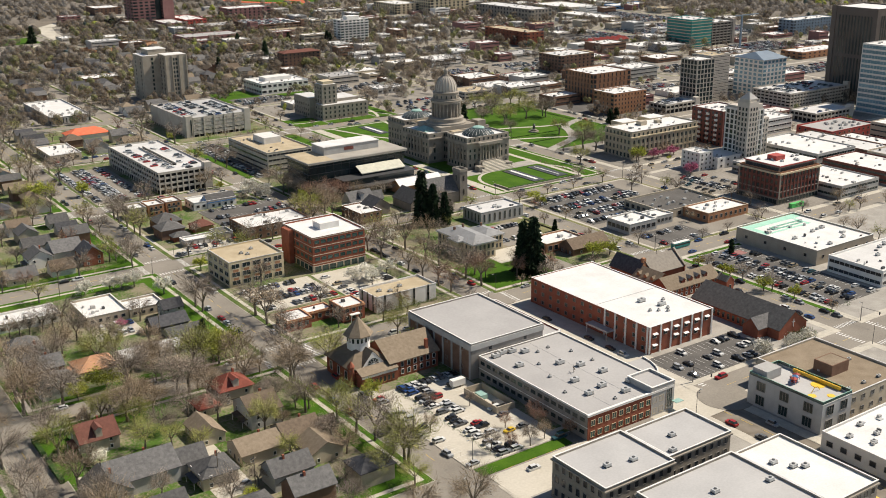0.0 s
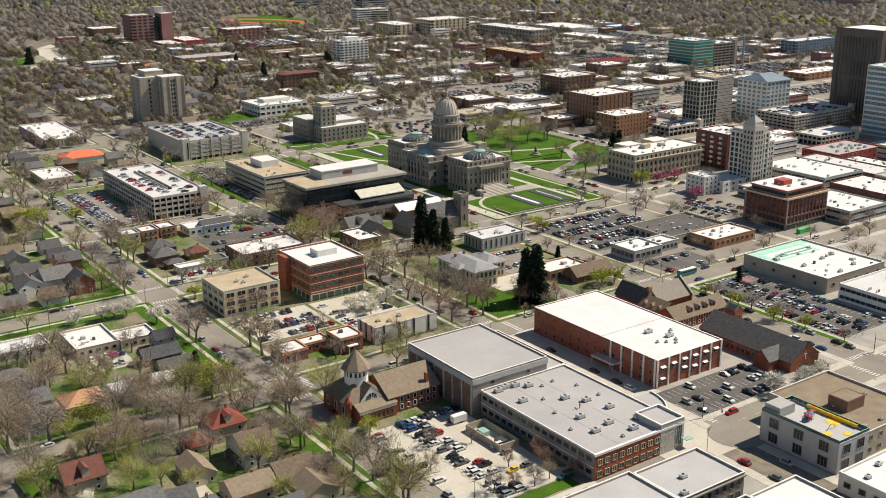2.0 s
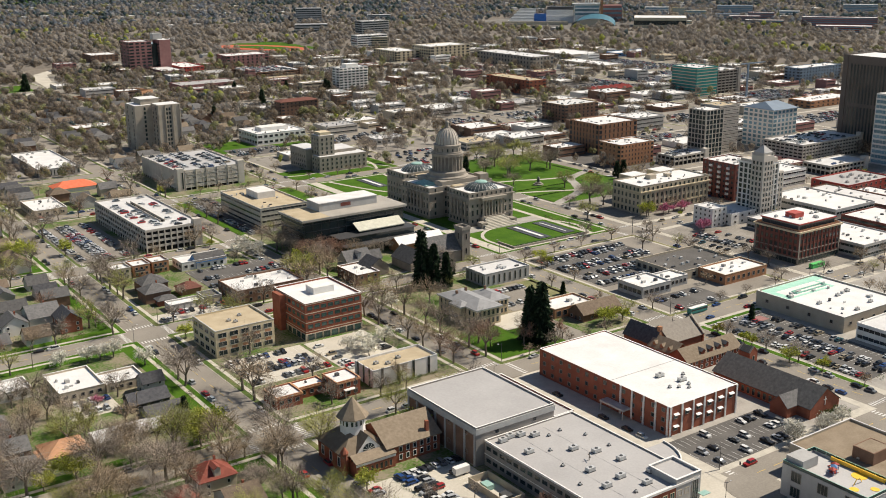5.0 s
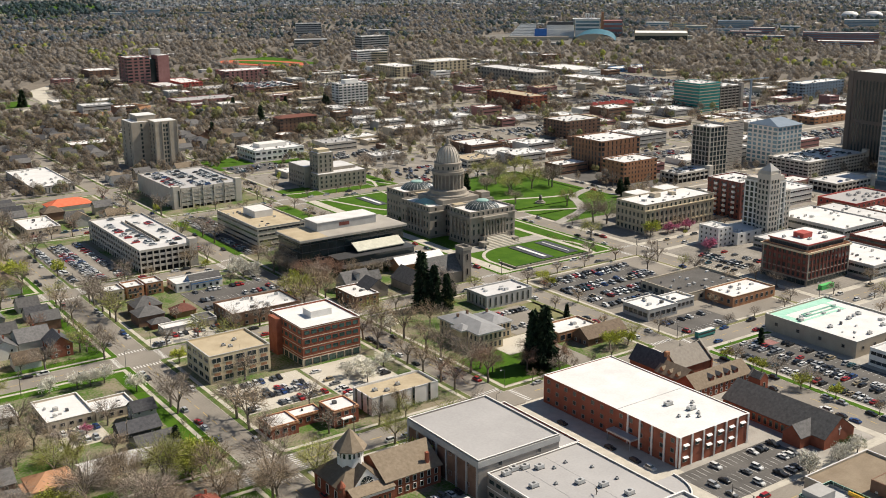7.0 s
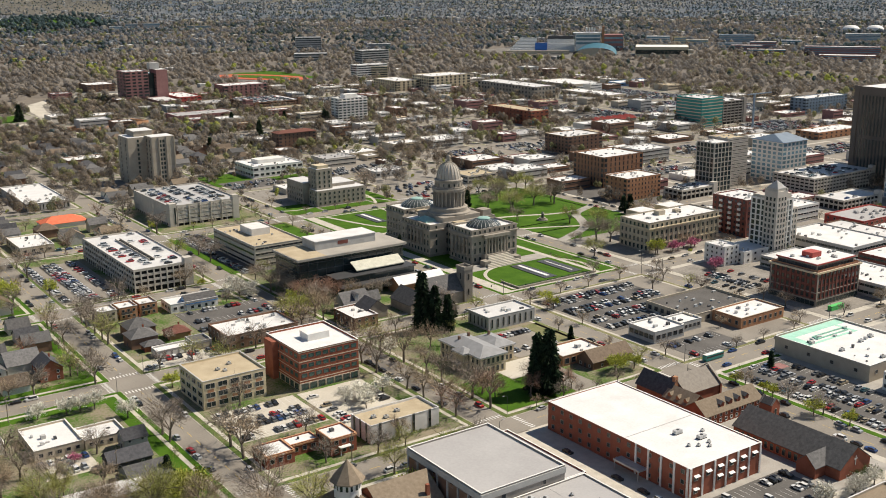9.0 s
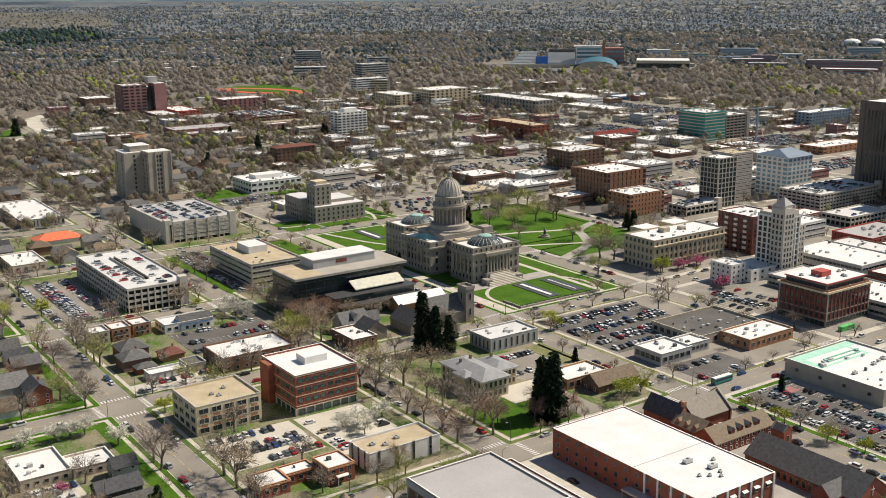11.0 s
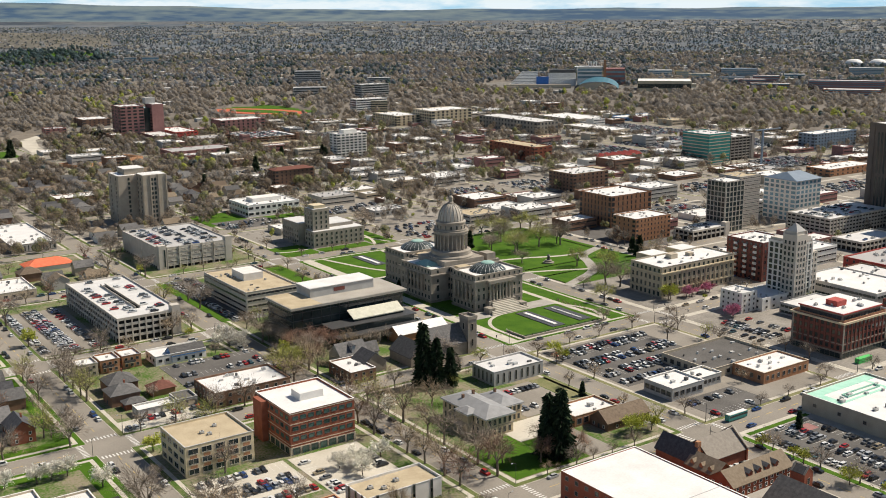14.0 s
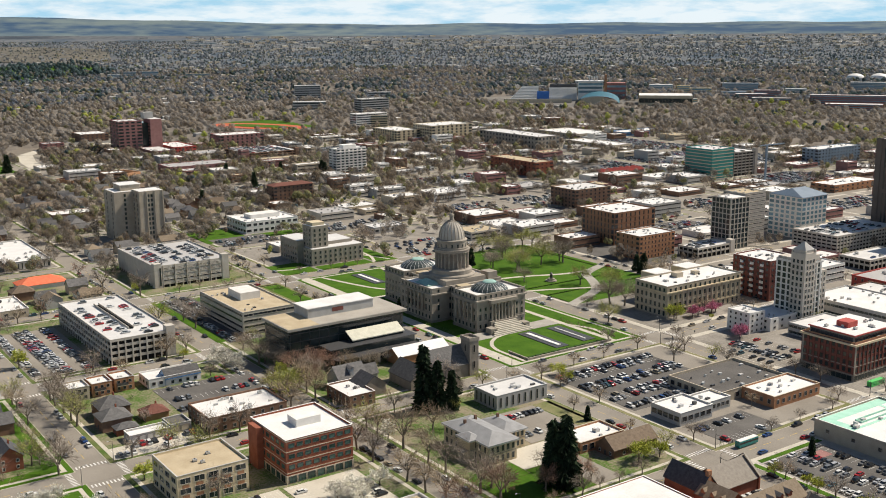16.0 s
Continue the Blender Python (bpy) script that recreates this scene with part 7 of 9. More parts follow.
# ---- parking lots ----
pad("plaza", 270, 294.5, 248, 355, CONCRETE, "pale paved walk between the school halls", "plaza", 0.24)
pad("plaza", 256, 288, 226, 248, LOT_PALE, "pale paved square at the end of the street", "plaza", 0.2)
take(270, 295, 236, 358)
take(178, 400, 150, 250)
lot(182, 221.5, 246, 311, LOT_PALE, [(184.5, "y", 0.5), (197.6, "y", 0.7), (202.7, "y", 0.65), (214.5, "y", 0.2)])
car_row(196, 309, 220, 309, 90, 0.9)
lot(290, 340, 250, 274, ASPHALT_DARK, [(270, "x", 0.3), (261, "x", 0.5), (253, "x", 0.3)])
lot(401, 468, 424, 486, ASPHALT_DARK, [(429, "x", 0.75), (440, "x", 0.75), (445, "x", 0.7), (457, "x", 0.7), (462, "x", 0.65), (474, "x", 0.55), (479, "x", 0.6)])
pad("verge", 394.4, 397.4, 262, 352, GRASS, "bright green verge beside the street", "verge", 0.215)
pad("verge", 400, 440, 351, 353.5, GRASS, "bright green verge beside the street", "verge", 0.215)
pad("corner_paving", 424, 431, 339.5, 345.5, BRICK_PINK, "red paved corner with planting", "paving", 0.27)
lot(400, 436, 266, 350, ASPHALT_DARK, [(403.5, "y", 0.7), (415.5, "y", 0.75), (420.7, "y", 0.75), (432, "y", 0.6)])
lot(190, 228, 411, 444, LOT_PALE, [(439.5, "x", 0.6), (429, "x", 0.6), (424, "x", 0.7), (414, "x", 0.8)])
lot(230, 262, 400, 443.5, LOT_PALE, [(234, "y", 0.5), (258, "y", 0.35)])
lot(185, 221, 636, 728, ASPHALT, [(188.5, "y", 0.8), (199, "y", 0.85), (204, "y", 0.85), (214.5, "y", 0.6)])
lot(505, 541, 428, 468, ASPHALT, [(509, "y", 0.5), (519, "y", 0.75), (524, "y", 0.75), (536, "y", 0.5)])
lot(405, 441, 372, 396, ASPHALT_DARK, [(376, "x", 0.4), (390, "x", 0.6)])
lot(229, 280, 545, 584, ASPHALT_DARK, [(549, "x", 0.6), (563, "x", 0.5), (580, "x", 0.4)])
lot(187, 226, 509, 522.5, LOT_PALE, [(512, "x", 0.4), (519, "x", 0.8)])
lot(337, 367, 422, 457.5, ASPHALT, [(450, "x", 0.95), (430, "x", 0.5)])
lot(293.5, 315, 636, 748, ASPHALT_DARK, [(297, "y", 0.75), (309, "y", 0.7)])
pad("office_yard", 360, 380, 690, 750, GRASS_DRY, "dry lawn behind the state offices", "lawn", 0.2)
lot(118, 138, 422, 440, LOT_PALE, [(436, "x", 0.8), (426, "x", 0.5)])
for x0, x1, y0, y1 in ((505, 570, 765, 825), (612, 700, 580, 612), (500, 560, 890, 930), (640, 705, 890, 950), (720, 790, 715, 748), (720, 790, 890, 950), (840, 920, 770, 830), (940, 1030, 690, 740), (1045, 1140, 830, 880), (940, 1030, 1015, 1075), (1110, 1190, 960, 1060), (400, 450, 885, 920), (725, 815, 1070, 1120), (520, 590, 1140, 1190), (1150, 1240, 1150, 1240)):
    rows = [(y0 + 4 + 8.5 * k, "x", 0.5) for k in range(int((y1 - y0 - 4) / 8.5))]
    lot(x0, x1, y0, y1, ASPHALT_DARK if (x0 + y0) % 2 else ASPHALT, rows, lines=False)
pad("forecourt", 184, 226, 222, 239, LOT_PALE, "pale paved yard beside the old school", "plaza", 0.21)
pad("lot_edge", 183, 221, 240, 245.5, GRASS, "green strip at the edge of the lot", "lawn", 0.24)
# enclosure and van in the school lot
en = thing("bin_enclosure", "roofless walled enclosure with bins in a parking lot", "enclosure", 213, 272, 0.25)
part("wall", Shape().ring(0, 8.5, 0, 20, 0, 2.6, 0.3), STUCCO_TAN, en)
part("bin", Shape().box(2, 5, 12, 16, 0, 1.8), COPPER_GREEN, en)
part("bin", Shape().box(3, 6, 3, 7, 0, 1.6), METAL_DARK, en)
tr = thing("box_trailer", "white box trailer parked beside a wall", "trailer", 215, 299, 0.25)
part("box", Shape().box(-3, 3, -1.2, 1.2, 0.7, 3.2), STUCCO_WHITE, tr)
for k in (-1, 1):
    w = new("wheel", wheel_me)
    w.parent, w.location, w.rotation_euler = tr, (0.5, k * 1.1, 0.36), (math.pi / 2, 0, 0)
car(208.5, 259, 5, "sedan", "yellow", 0.25)
for k in range(6):
    rooftop_unit(316 + 4.5 * k, 200 + 5.2 * ((k * 3) % 6), 9.0, 1.4, 1.0, 0.9)
bus = thing("school_bus", "yellow school bus parked on grey asphalt", "bus", 268.5, 159.5, 0.15)
part("body", Shape().box(-5.2, 4.0, -1.2, 1.2, 0.6, 3.0).box(4.0, 5.4, -1.0, 1.0, 0.6, 1.7), PAINT_YELLOW, bus)
part("roof", Shape().hip(-5.1, 3.9, -1.1, 1.1, 3.0, 3.25, 0.05), PAINT_YELLOW, bus)
part("window_band", Shape().box(-4.9, 4.05, -1.23, 1.23, 1.8, 2.5), GLASS, bus)
part("stripe", Shape().box(-5.22, 4.02, -1.22, 1.22, 1.2, 1.35), METAL_DARK, bus)
for kx in (-3.4, 3.6):
    for ky in (-1.05, 1.05):
        w = new("wheel", wheel_me)
        w.parent, w.location, w.rotation_euler, w.scale = bus, (kx, ky, 0.45), (math.pi / 2, 0, 0), (1.35, 1.35, 1.2)
bus.rotation_euler = (0, 0, radians(-90))
gb = thing("city_bus", "green and white city bus on the street", "bus", 410, 367, 0.15)
part("body", Shape().box(-6, 6, -1.25, 1.25, 0.4, 3.0), GLASS_TEAL, gb)
part("roof", Shape().box(-5.8, 5.8, -1.15, 1.15, 3.0, 3.25), STUCCO_WHITE, gb)
part("window_band", Shape().box(-5.7, 6.03, -1.28, 1.28, 1.7, 2.5), GLASS_DARK, gb)
gb.rotation_euler = (0, 0, 0)
# green hoarding by the hotel
single("green_hoarding", Shape().box(0, 11, 0, 2.6, 0, 2.6), PAINT_GREEN, "bright green site hoarding beside the hotel", "hoarding", 518, 379, 0.15)

# ---- parked cars along the kerbs ----
for x in (176, 281, 387, 497, 605, 713):
    for side in (-1, 1):
        y = 150.0
        while y < 900:
            y += car_rng.uniform(6.0, 7.5)
            if min(abs(y - q) for q in YS) > 18 and car_rng.random() < 0.33 and in_view(x, y, 0):
                any_car(x + side * 5.6, y, 90 if side > 0 else -90, 0.06)
for y in (240, 363, 500, 622, 757):
    for side in (-1, 1):
        x = 60.0
        while x < 800:
            x += car_rng.uniform(6.0, 7.5)
            if y == 622 and x > 270:
                break
            if min(abs(x - q) for q in XS) > 18 and car_rng.random() < 0.33 and in_view(x, y, 0):
                any_car(x, y + side * 5.6, 0 if side > 0 else 180, 0.09)

# ---- houses ----
def H(x, y, w, d, wh, rh, wall, roof, label, *a, **k):
    take(x - w / 2, x + w / 2, y - d / 2, y + d / 2, 1.5)
    return house(x, y, w, d, wh, rh, wall, roof, label, *a, **k)


take(97, 118, 305, 352)
pad("mansion_lawn", 293, 317, 375, 411, GRASS, "green lawn before the stone mansion", "lawn", 0.2)
pad("mansion_lawn", 317.4, 331, 375, 402, GRASS, "green lawn below tall spruces", "lawn", 0.2)
pad("mansion_drive", 317.4, 344, 402.5, 421, LOT_PALE, "pale paved drive beside the mansion", "drive", 0.2)
pad("clinic_yard", 331.5, 345, 375, 402, ASPHALT, "grey paved yard beside a low clinic", "yard", 0.2)
pad("side_lawn", 367.8, 379, 421, 458, GRASS_DRY, "dry lawn beside the street", "lawn", 0.2)
take(66, 84, 314, 352)
pad("drive", 108, 121, 276, 312, LOT_PALE, "pale paved drive between houses", "drive", 0.22)
pad("garden_lawn", 72, 81, 316, 348, GRASS, "small green garden lawn", "lawn", 0.22)
for x, y, w, d in ((70.5, 315, 1.5, 34), (81.3, 315, 1.5, 30), (72, 331, 9, 1.4), (72, 348.5, 9, 1.4)):
    single("hedge", Shape().box(0, w, 0, d, 0, 1.5), HEDGE, "clipped green garden hedge", "hedge", x, y, 0.2, "hedges")
for x, y in ((113, 305), (112, 299), (118, 280)):
    any_car(x, y, 20, 0.23)
H(141, 341, 13, 12, 6.2, 4.2, STUCCO_TAN, SHINGLE_RED, "two-storey house with a bright red shingle roof and dormers", False, True, 0, False, True, False, True)
H(129, 337, 8, 10, 3.2, 2.8, STUCCO_TAN, SHINGLE_RED, "low red-roofed wing of a house", False, False, 0, False, False)
H(142, 320, 12, 15, 6.0, 4.0, STUCCO_GREY, SHINGLE_BROWN, "two-storey pale blue grey house with a brown gabled roof", True, True, 0, True, True)
H(121, 318, 9, 14, 3.6, 3.0, STUCCO_TAN, SHINGLE_TAN, "low garage house with a tan gabled roof", True, False, 0, False, False)
H(130, 297, 15, 12, 4.0, 3.2, STUCCO_TAN, SHINGLE_TAN, "low long building with tan cross gables", True, True, 0, False, True, True)
H(147, 284, 12, 12, 4.0, 3.2, STUCCO_TAN, SHINGLE_TAN, "low tan-roofed building beside the avenue", True, False, 0, True, False)
H(146, 298, 14, 12, 4.4, 3.4, STUCCO_TAN, SHINGLE_BROWN, "tan house with brown cross gables beside the avenue", True, True, 0, True, True, True)
H(88, 334, 13, 12, 5.2, 4.4, STUCCO_TAN, SHINGLE_MAROON, "house with a steep maroon gabled roof", True, True, 0, True, True, False, True)
H(92, 303, 22, 16, 5.4, 4.4, STUCCO_GREY, SHINGLE_GREY, "large grey-roofed house with several gables", True, True, 0, True, True, True)
H(80, 297, 12, 14, 5.4, 4.0, STUCCO_GREY, SHINGLE_GREY, "grey-roofed house under bare trees", True, False, 0)
H(112, 290, 12, 12, 4.6, 3.6, STUCCO_TAN, SHINGLE_GREY, "grey-roofed cottage by a drive", False)
H(107, 395, 15, 13, 3.4, 3.4, STUCCO_TAN, TILE_TERRACOTTA, "low house with an orange tiled hip roof", False, True, 0, True, False)
H(131, 396, 26, 10, 3.2, 1.6, STUCCO_GREY, ROOF_PALE, "long low house with a pale grey roof", True, True, 0, False, False)
H(148, 404, 15, 13, 3.6, 3.2, STUCCO_GREY, SHINGLE_GREY, "low house with a grey gabled roof", True, True, 0, True, False)
H(147, 420, 16, 9, 3.4, 3.2, SHINGLE_DARK, SHINGLE_DARK, "small dark house with a slate roof", True, True, 0, False, False)
H(154, 434, 9, 8, 5.0, 3.0, STUCCO_GREY, SHINGLE_DARK, "narrow house with a dark gabled roof", True, True, 0, False, False)
H(148, 530, 10, 14, 6.0, 4.0, BRICK_RED, SHINGLE_DARK, "dark red house with white gable trim", True, False, 0, True, True)
H(140, 546, 15, 16, 5.4, 4.4, STUCCO_GREY, SHINGLE_GREY, "large grey-roofed house among bare trees", True, True, 0)
H(125, 540, 12, 12, 5.4, 3.8, STUCCO_WHITE, SHINGLE_GREY, "white two-storey house with a grey roof", True, False, 0)
H(198, 548, 13.5, 12, 5.4, 3.6, BRICK_BROWN, SHINGLE_GREY, "old brown brick house with a hipped roof and brick chimney", False, True, 0, True, True)
H(202, 563.5, 14, 13, 5.4, 4.0, BRICK_BROWN, SHINGLE_GREY, "tall brown house with a steep hipped roof", False, True, 0, True, True)
H(200, 537.6, 9.5, 6, 3.0, 2.0, BRICK_RED, SHINGLE_GREY, "low glazed porch house with a hipped roof", False, False, 0, False, False)
H(217, 549, 11, 9, 3.2, 3.0, BRICK_ORANGE, SHINGLE_MAROON, "small orange brown cottage", False)
for q in ((112, 171, 468, 493), (140, 171, 440, 470), (182, 189, 420, 484), (182, 191, 500, 530)):
    take(*q)
house_rng = random.Random(31)
ROOFS = [(SHINGLE_GREY, "grey"), (SHINGLE_GREY, "grey"), (SHINGLE_BROWN, "brown"), (SHINGLE_TAN, "tan"), (SHINGLE_DARK, "dark slate"), (SHINGLE_GREY, "grey")]
WALLS = [(STUCCO_WHITE, "white"), (STUCCO_GREY, "pale grey"), (STUCCO_TAN, "tan"), (STUCCO_GREY, "grey boarded"), (BRICK_BROWN, "brown brick")]


def fill_houses(x0, x1, y0, y1, rows):
    """Homes along the streets of a residential block, where nothing stands yet."""
    for x in rows:
        y = y0 + 14
        while y < y1 - 10:
            w, d = house_rng.uniform(10, 15), house_rng.uniform(8.5, 12)
            ok = in_view(x, y, 1) and all(is_free(x + i * w / 2, y + j * d / 2, 1.5) for i in (-1, 0, 1) for j in (-1, 0, 1))
            if ok:
                (rm, rn), (wm, wnm) = house_rng.choice(ROOFS), house_rng.choice(WALLS)
                gabled = house_rng.random() < 0.7
                H(x, y, w, d, house_rng.choice((3.4, 5.4, 5.8)), house_rng.uniform(2.8, 4.2), wm, rm, f"{wnm} house with a {rn} {'gabled' if gabled else 'hipped'} roof", gabled, None, 180 if x > (x0 + x1) / 2 else 0, house_rng.random() < 0.5, house_rng.random() < 0.5)
            y += house_rng.uniform(14, 18)


for xa, xb in ((73, 169), (-37, 59)):
    for ya, yb in ((247, 356), (370, 493), (507, 615), (629, 750), (764, 875), (889, 1000), (1014, 1125)):
        fill_houses(xa, xb, ya, yb, (xa + 16, xa + 38, xb - 38, xb - 16))
for xa, xb, ya, yb in ((183, 274, 764, 875), (183, 274, 1014, 1125), (288, 380, 889, 940), (288, 380, 1014, 1075), (288, 380, 1139, 1250), (394, 490, 1014, 1125), (394, 490, 1139, 1250)):
    fill_houses(xa, xb, ya, yb, (xa + 16, xa + 40, xb - 40, xb - 16))

# ---- filler blocks in the far town ----
far_rng = random.Random(77)
take(500, 603, 556, 756)
FILL_WALLS = [(BRICK_BROWN, "brown brick"), (BRICK_PINK, "dull red brick"), (STUCCO_TAN, "tan"), (STUCCO_GREY, "grey"), (STUCCO_WHITE, "white"), (PRECAST, "beige concrete")]
def town(x, y, w, d):
    (wm, wnm) = far_rng.choice(FILL_WALLS)
    floors = far_rng.choice((1, 1, 1, 2, 2, 3))
    white = far_rng.random() < 0.8
    B("town_building", f"{('low', 'two-storey', 'three-storey')[floors - 1]} {wnm} town building with a {'white' if white else 'grey'} flat roof", x, x + w, y, y + d, 1.2 + 3.7 * floors, wm, ROOF_WHITE if white else far_rng.choice((ROOF_PALE, ROOF_GREY, ROOF_TAN)), floors, 1, 1, (2, 1.2), style="ribbon" if math.hypot(x, y) < 900 else "front", group="town buildings")


def clear_of(x, y, w, d, pad):
    return all(is_free(x + a * w, y + b * d, pad) for a in (0, 0.5, 1) for b in (0, 0.25, 0.5, 0.75, 1))


for i in range(5, len(XS) - 1):
    for j in range(3, 8):
        for p in range(2):
            for q in range(3):
                w, d = far_rng.uniform(28, 43), far_rng.uniform(22, 33)
                x = XS[i] + 11 + p * 45 + far_rng.uniform(0, 44 - w)
                y = YS[j] + 11 + q * 35 + far_rng.uniform(0, 34 - d)
                if far_rng.random() < 0.82 and in_view(x + w / 2, y + d / 2, 1) and clear_of(x, y, w, d, 1):
                    town(x, y, w, d)
for i in range(4, len(XS) - 1):
    for j in range(3, len(YS) - 1):
        for q in range(30 if XS[i] > 480 else 8 if YS[j] > 740 else 22):
            w, d = far_rng.uniform(14, 40), far_rng.uniform(12, 30)
            x = far_rng.uniform(XS[i] + 13, max(XS[i] + 14, XS[i + 1] - 13 - w))
            y = far_rng.uniform(YS[j] + 13, max(YS[j] + 14, YS[j + 1] - 13 - d))
            if not in_view(x + w / 2, y + d / 2, 1) or (y < 760 and x < 556) or (x < 605 and y < 880 and far_rng.random() < 0.5):
                continue
            if any(not is_free(x + a * w, y + b * d, 3) for a in (0, 0.5, 1) for b in (0, 0.5, 1)):
                continue
            if x < 480 and y > 880 and far_rng.random() < 0.5 or y > 1260 and x < 900 and far_rng.random() < 0.55:
                continue
            town(x, y, w, d)

# ---- far landmarks ----
def far_block(name, label, cx, cy, w, d, h, wall, roof, floors, glass=None, frame=None, category="building"):
    """A block turned to face the camera, to fit its view; (cx, cy) is the middle of its front."""
    a = math.atan2(cx, cy)
    x0, y0 = cx - math.cos(a) * w / 2, cy + math.sin(a) * w / 2
    ob = block_building(name, label, x0, x0 + w, y0, y0 + d, h, wall, roof, floors, 1, 1, (2, h / floors * 0.42), glass=glass or GLASS_BLUE, frame=frame, style="ribbon", category=category)
    roof_list.pop()
    ob.rotation_euler.z = -a
    ob.location.z = rise(cx, cy) - 0.5
    mx, my = cx + math.sin(a) * d / 2, cy + math.cos(a) * d / 2
    take(mx - w * 0.5, mx + w * 0.5, my - w * 0.5, my + d * 0.5)
    return ob


st = thing("stadium", "open stadium with pale stands, blue panels and a press tower", "stadium", 1642, 1923.6, 0.2)
st.rotation_euler.z = -math.atan2(1632, 1932)
take(1550, 1800, 1812, 2112, 4)
for k in range(10):
    part("stand_tier", Shape().box(-4, 60, 60 + 5 * k, 65 + 5 * k, 0, 8 + 2.3 * k), METAL_PALE, st)
    part("stand_tier", Shape().box(-96 + 3.2 * k, -34 + 0.6 * k, 14 + 9 * k, 23 + 9 * k, 0, 6 + 2.9 * k), METAL_PALE, st)
part("field", Shape().box(-30, 62, 6, 58, 0, 0.6), TURF_BLUE, st)
part("blue_panel", Shape().box(-32, -4, 40, 44, 4, 24), TURF_BLUE, st)
part("front_wall", Shape().box(-106, 46, 0, 5, 0, 9), STUCCO_TAN, st)
part("front_stand", Shape().box(-36, 44, 5.2, 16, 0, 6.5), METAL_PALE, st)
part("upper_stand", Shape().box(-2, 58, 112, 122, 0, 36), METAL_DARK, st)
part("press_tower", Shape().box(62, 118, 62, 84, 0, 44), STUCCO_WHITE, st)
ribbons(st, 62, 118, 62, 84, [19, 28, 36], 5.0, GLASS_BLUE, STUCCO_WHITE, "s")
part("tower_roof", Shape().box(56, 120, 58, 86, 44.2, 46), ROOF_WHITE, st)
for k in range(4):
    part("light_mast", Shape().box(86 + 6 * k, 88 + 6 * k, 66, 68, 46, 56).box(85 + 6 * k, 89 + 6 * k, 65, 66, 52, 57), TRIM_WHITE, st)
part("brick_pylon", Shape().box(122, 127, 62, 72, 0, 60), BRICK_ORANGE, st)
part("side_block", Shape().box(128, 172, 80, 120, 0, 40), BRICK_PINK, st)
ribbons(st, 128, 172, 80, 120, [10, 20, 30], 4.6, GLASS_BLUE, BRICK_PINK, "s")
hall = thing("sports_hall", "low hall with a curved teal blue roof", "hall", 1686, 1822, 0.2)
hall.rotation_euler.z = -math.atan2(1686, 1822)
s = Shape()
for k in range(12):
    a0, a1 = math.pi * k / 12, math.pi * (k + 1) / 12
    s.poly([(-48 * math.cos(a0), -4, 2 + 17 * math.sin(a0)), (-48 * math.cos(a1), -4, 2 + 17 * math.sin(a1)), (-44 * math.cos(a1) + 8, 70, 3 + 22 * math.sin(a1)), (-44 * math.cos(a0) + 8, 70, 3 + 22 * math.sin(a0))])
part("curved_roof", s, ROOF_TEAL, hall)
s = Shape()
for k in range(12):
    a0, a1 = math.pi * k / 12, math.pi * (k + 1) / 12
    s.poly([(-44 * math.cos(a0), 0, 0), (-44 * math.cos(a1), 0, 0), (-44 * math.cos(a1), 0, 2 + 15 * math.sin(a1)), (-44 * math.cos(a0), 0, 2 + 15 * math.sin(a0))])
part("end_wall", s, STUCCO_TAN, hall)
far_block("arena", "large pale arena with a dark glazed front", 1774, 1702, 114, 90, 23, STONE_BUFF, ROOF_WHITE, 1, GLASS_DARK, STONE_BUFF, "arena")
for cx, cy, w, d, h, wall, roof, floors, words in ((2185, 1842, 86, 34, 17, STUCCO_GREY, ROOF_BLUE, 4, "campus block with a blue roof"), (2060, 1758, 58, 26, 12, STUCCO_GREY, ROOF_BLUE, 2, "low campus block with a blue roof"), (2040, 1690, 70, 30, 13, BRICK_PINK, ROOF_WHITE, 3, "brick campus block with a white roof"), (2000, 1602, 84, 30, 12, BRICK_BROWN, ROOF_PALE, 3, "brown brick campus block"), (2110, 1700, 60, 26, 16, BRICK_PINK, ROOF_WHITE, 4, "pink brick campus block with a white roof"), (2032, 1888, 30, 20, 19, BUFF, STONE_BUFF, 4, "yellow brick campus block"), (2062, 1860, 52, 24, 13, BUFF, ROOF_PALE, 2, "low cream campus block"), (2033, 1962, 58, 30, 16, STUCCO_WHITE, ROOF_WHITE, 3, "white campus block with a flat roof"), (2392, 1627, 80, 30, 19, STUCCO_GREY, ROOF_PALE, 5, "long grey campus block"), (2215, 1700, 48, 24, 12, STUCCO_WHITE, ROOF_WHITE, 2, "low white campus block"), (1885, 1740, 44, 24, 9, STUCCO_TAN, ROOF_WHITE, 2, "low tan campus block")):
    far_block("campus_block", words, cx, cy, w, d, h, wall, roof, floors)
far_block("student_housing", "long dark purple brick housing block", 2066, 1456, 154, 30, 23, BRICK_PINK, ROOF_PALE, 5, GLASS_BLUE)
far_block("student_housing", "low red brick block with a pale roof", 1975, 1380, 110, 40, 13, BRICK_RED, ROOF_PALE, 3)
for cx, cy in ((2580, 1790), (2620, 1745)):
    z = rise(cx, cy)
    dome = single("dome_hall", Shape().lathe([(22, 0), (22, 5), (20, 9), (15, 12.5), (8, 14.5), (1, 15)], 20), ROOF_WHITE, "white domed hall beyond the campus", "hall", cx, cy, z)
    take(cx - 24, cx + 24, cy - 24, cy + 24)
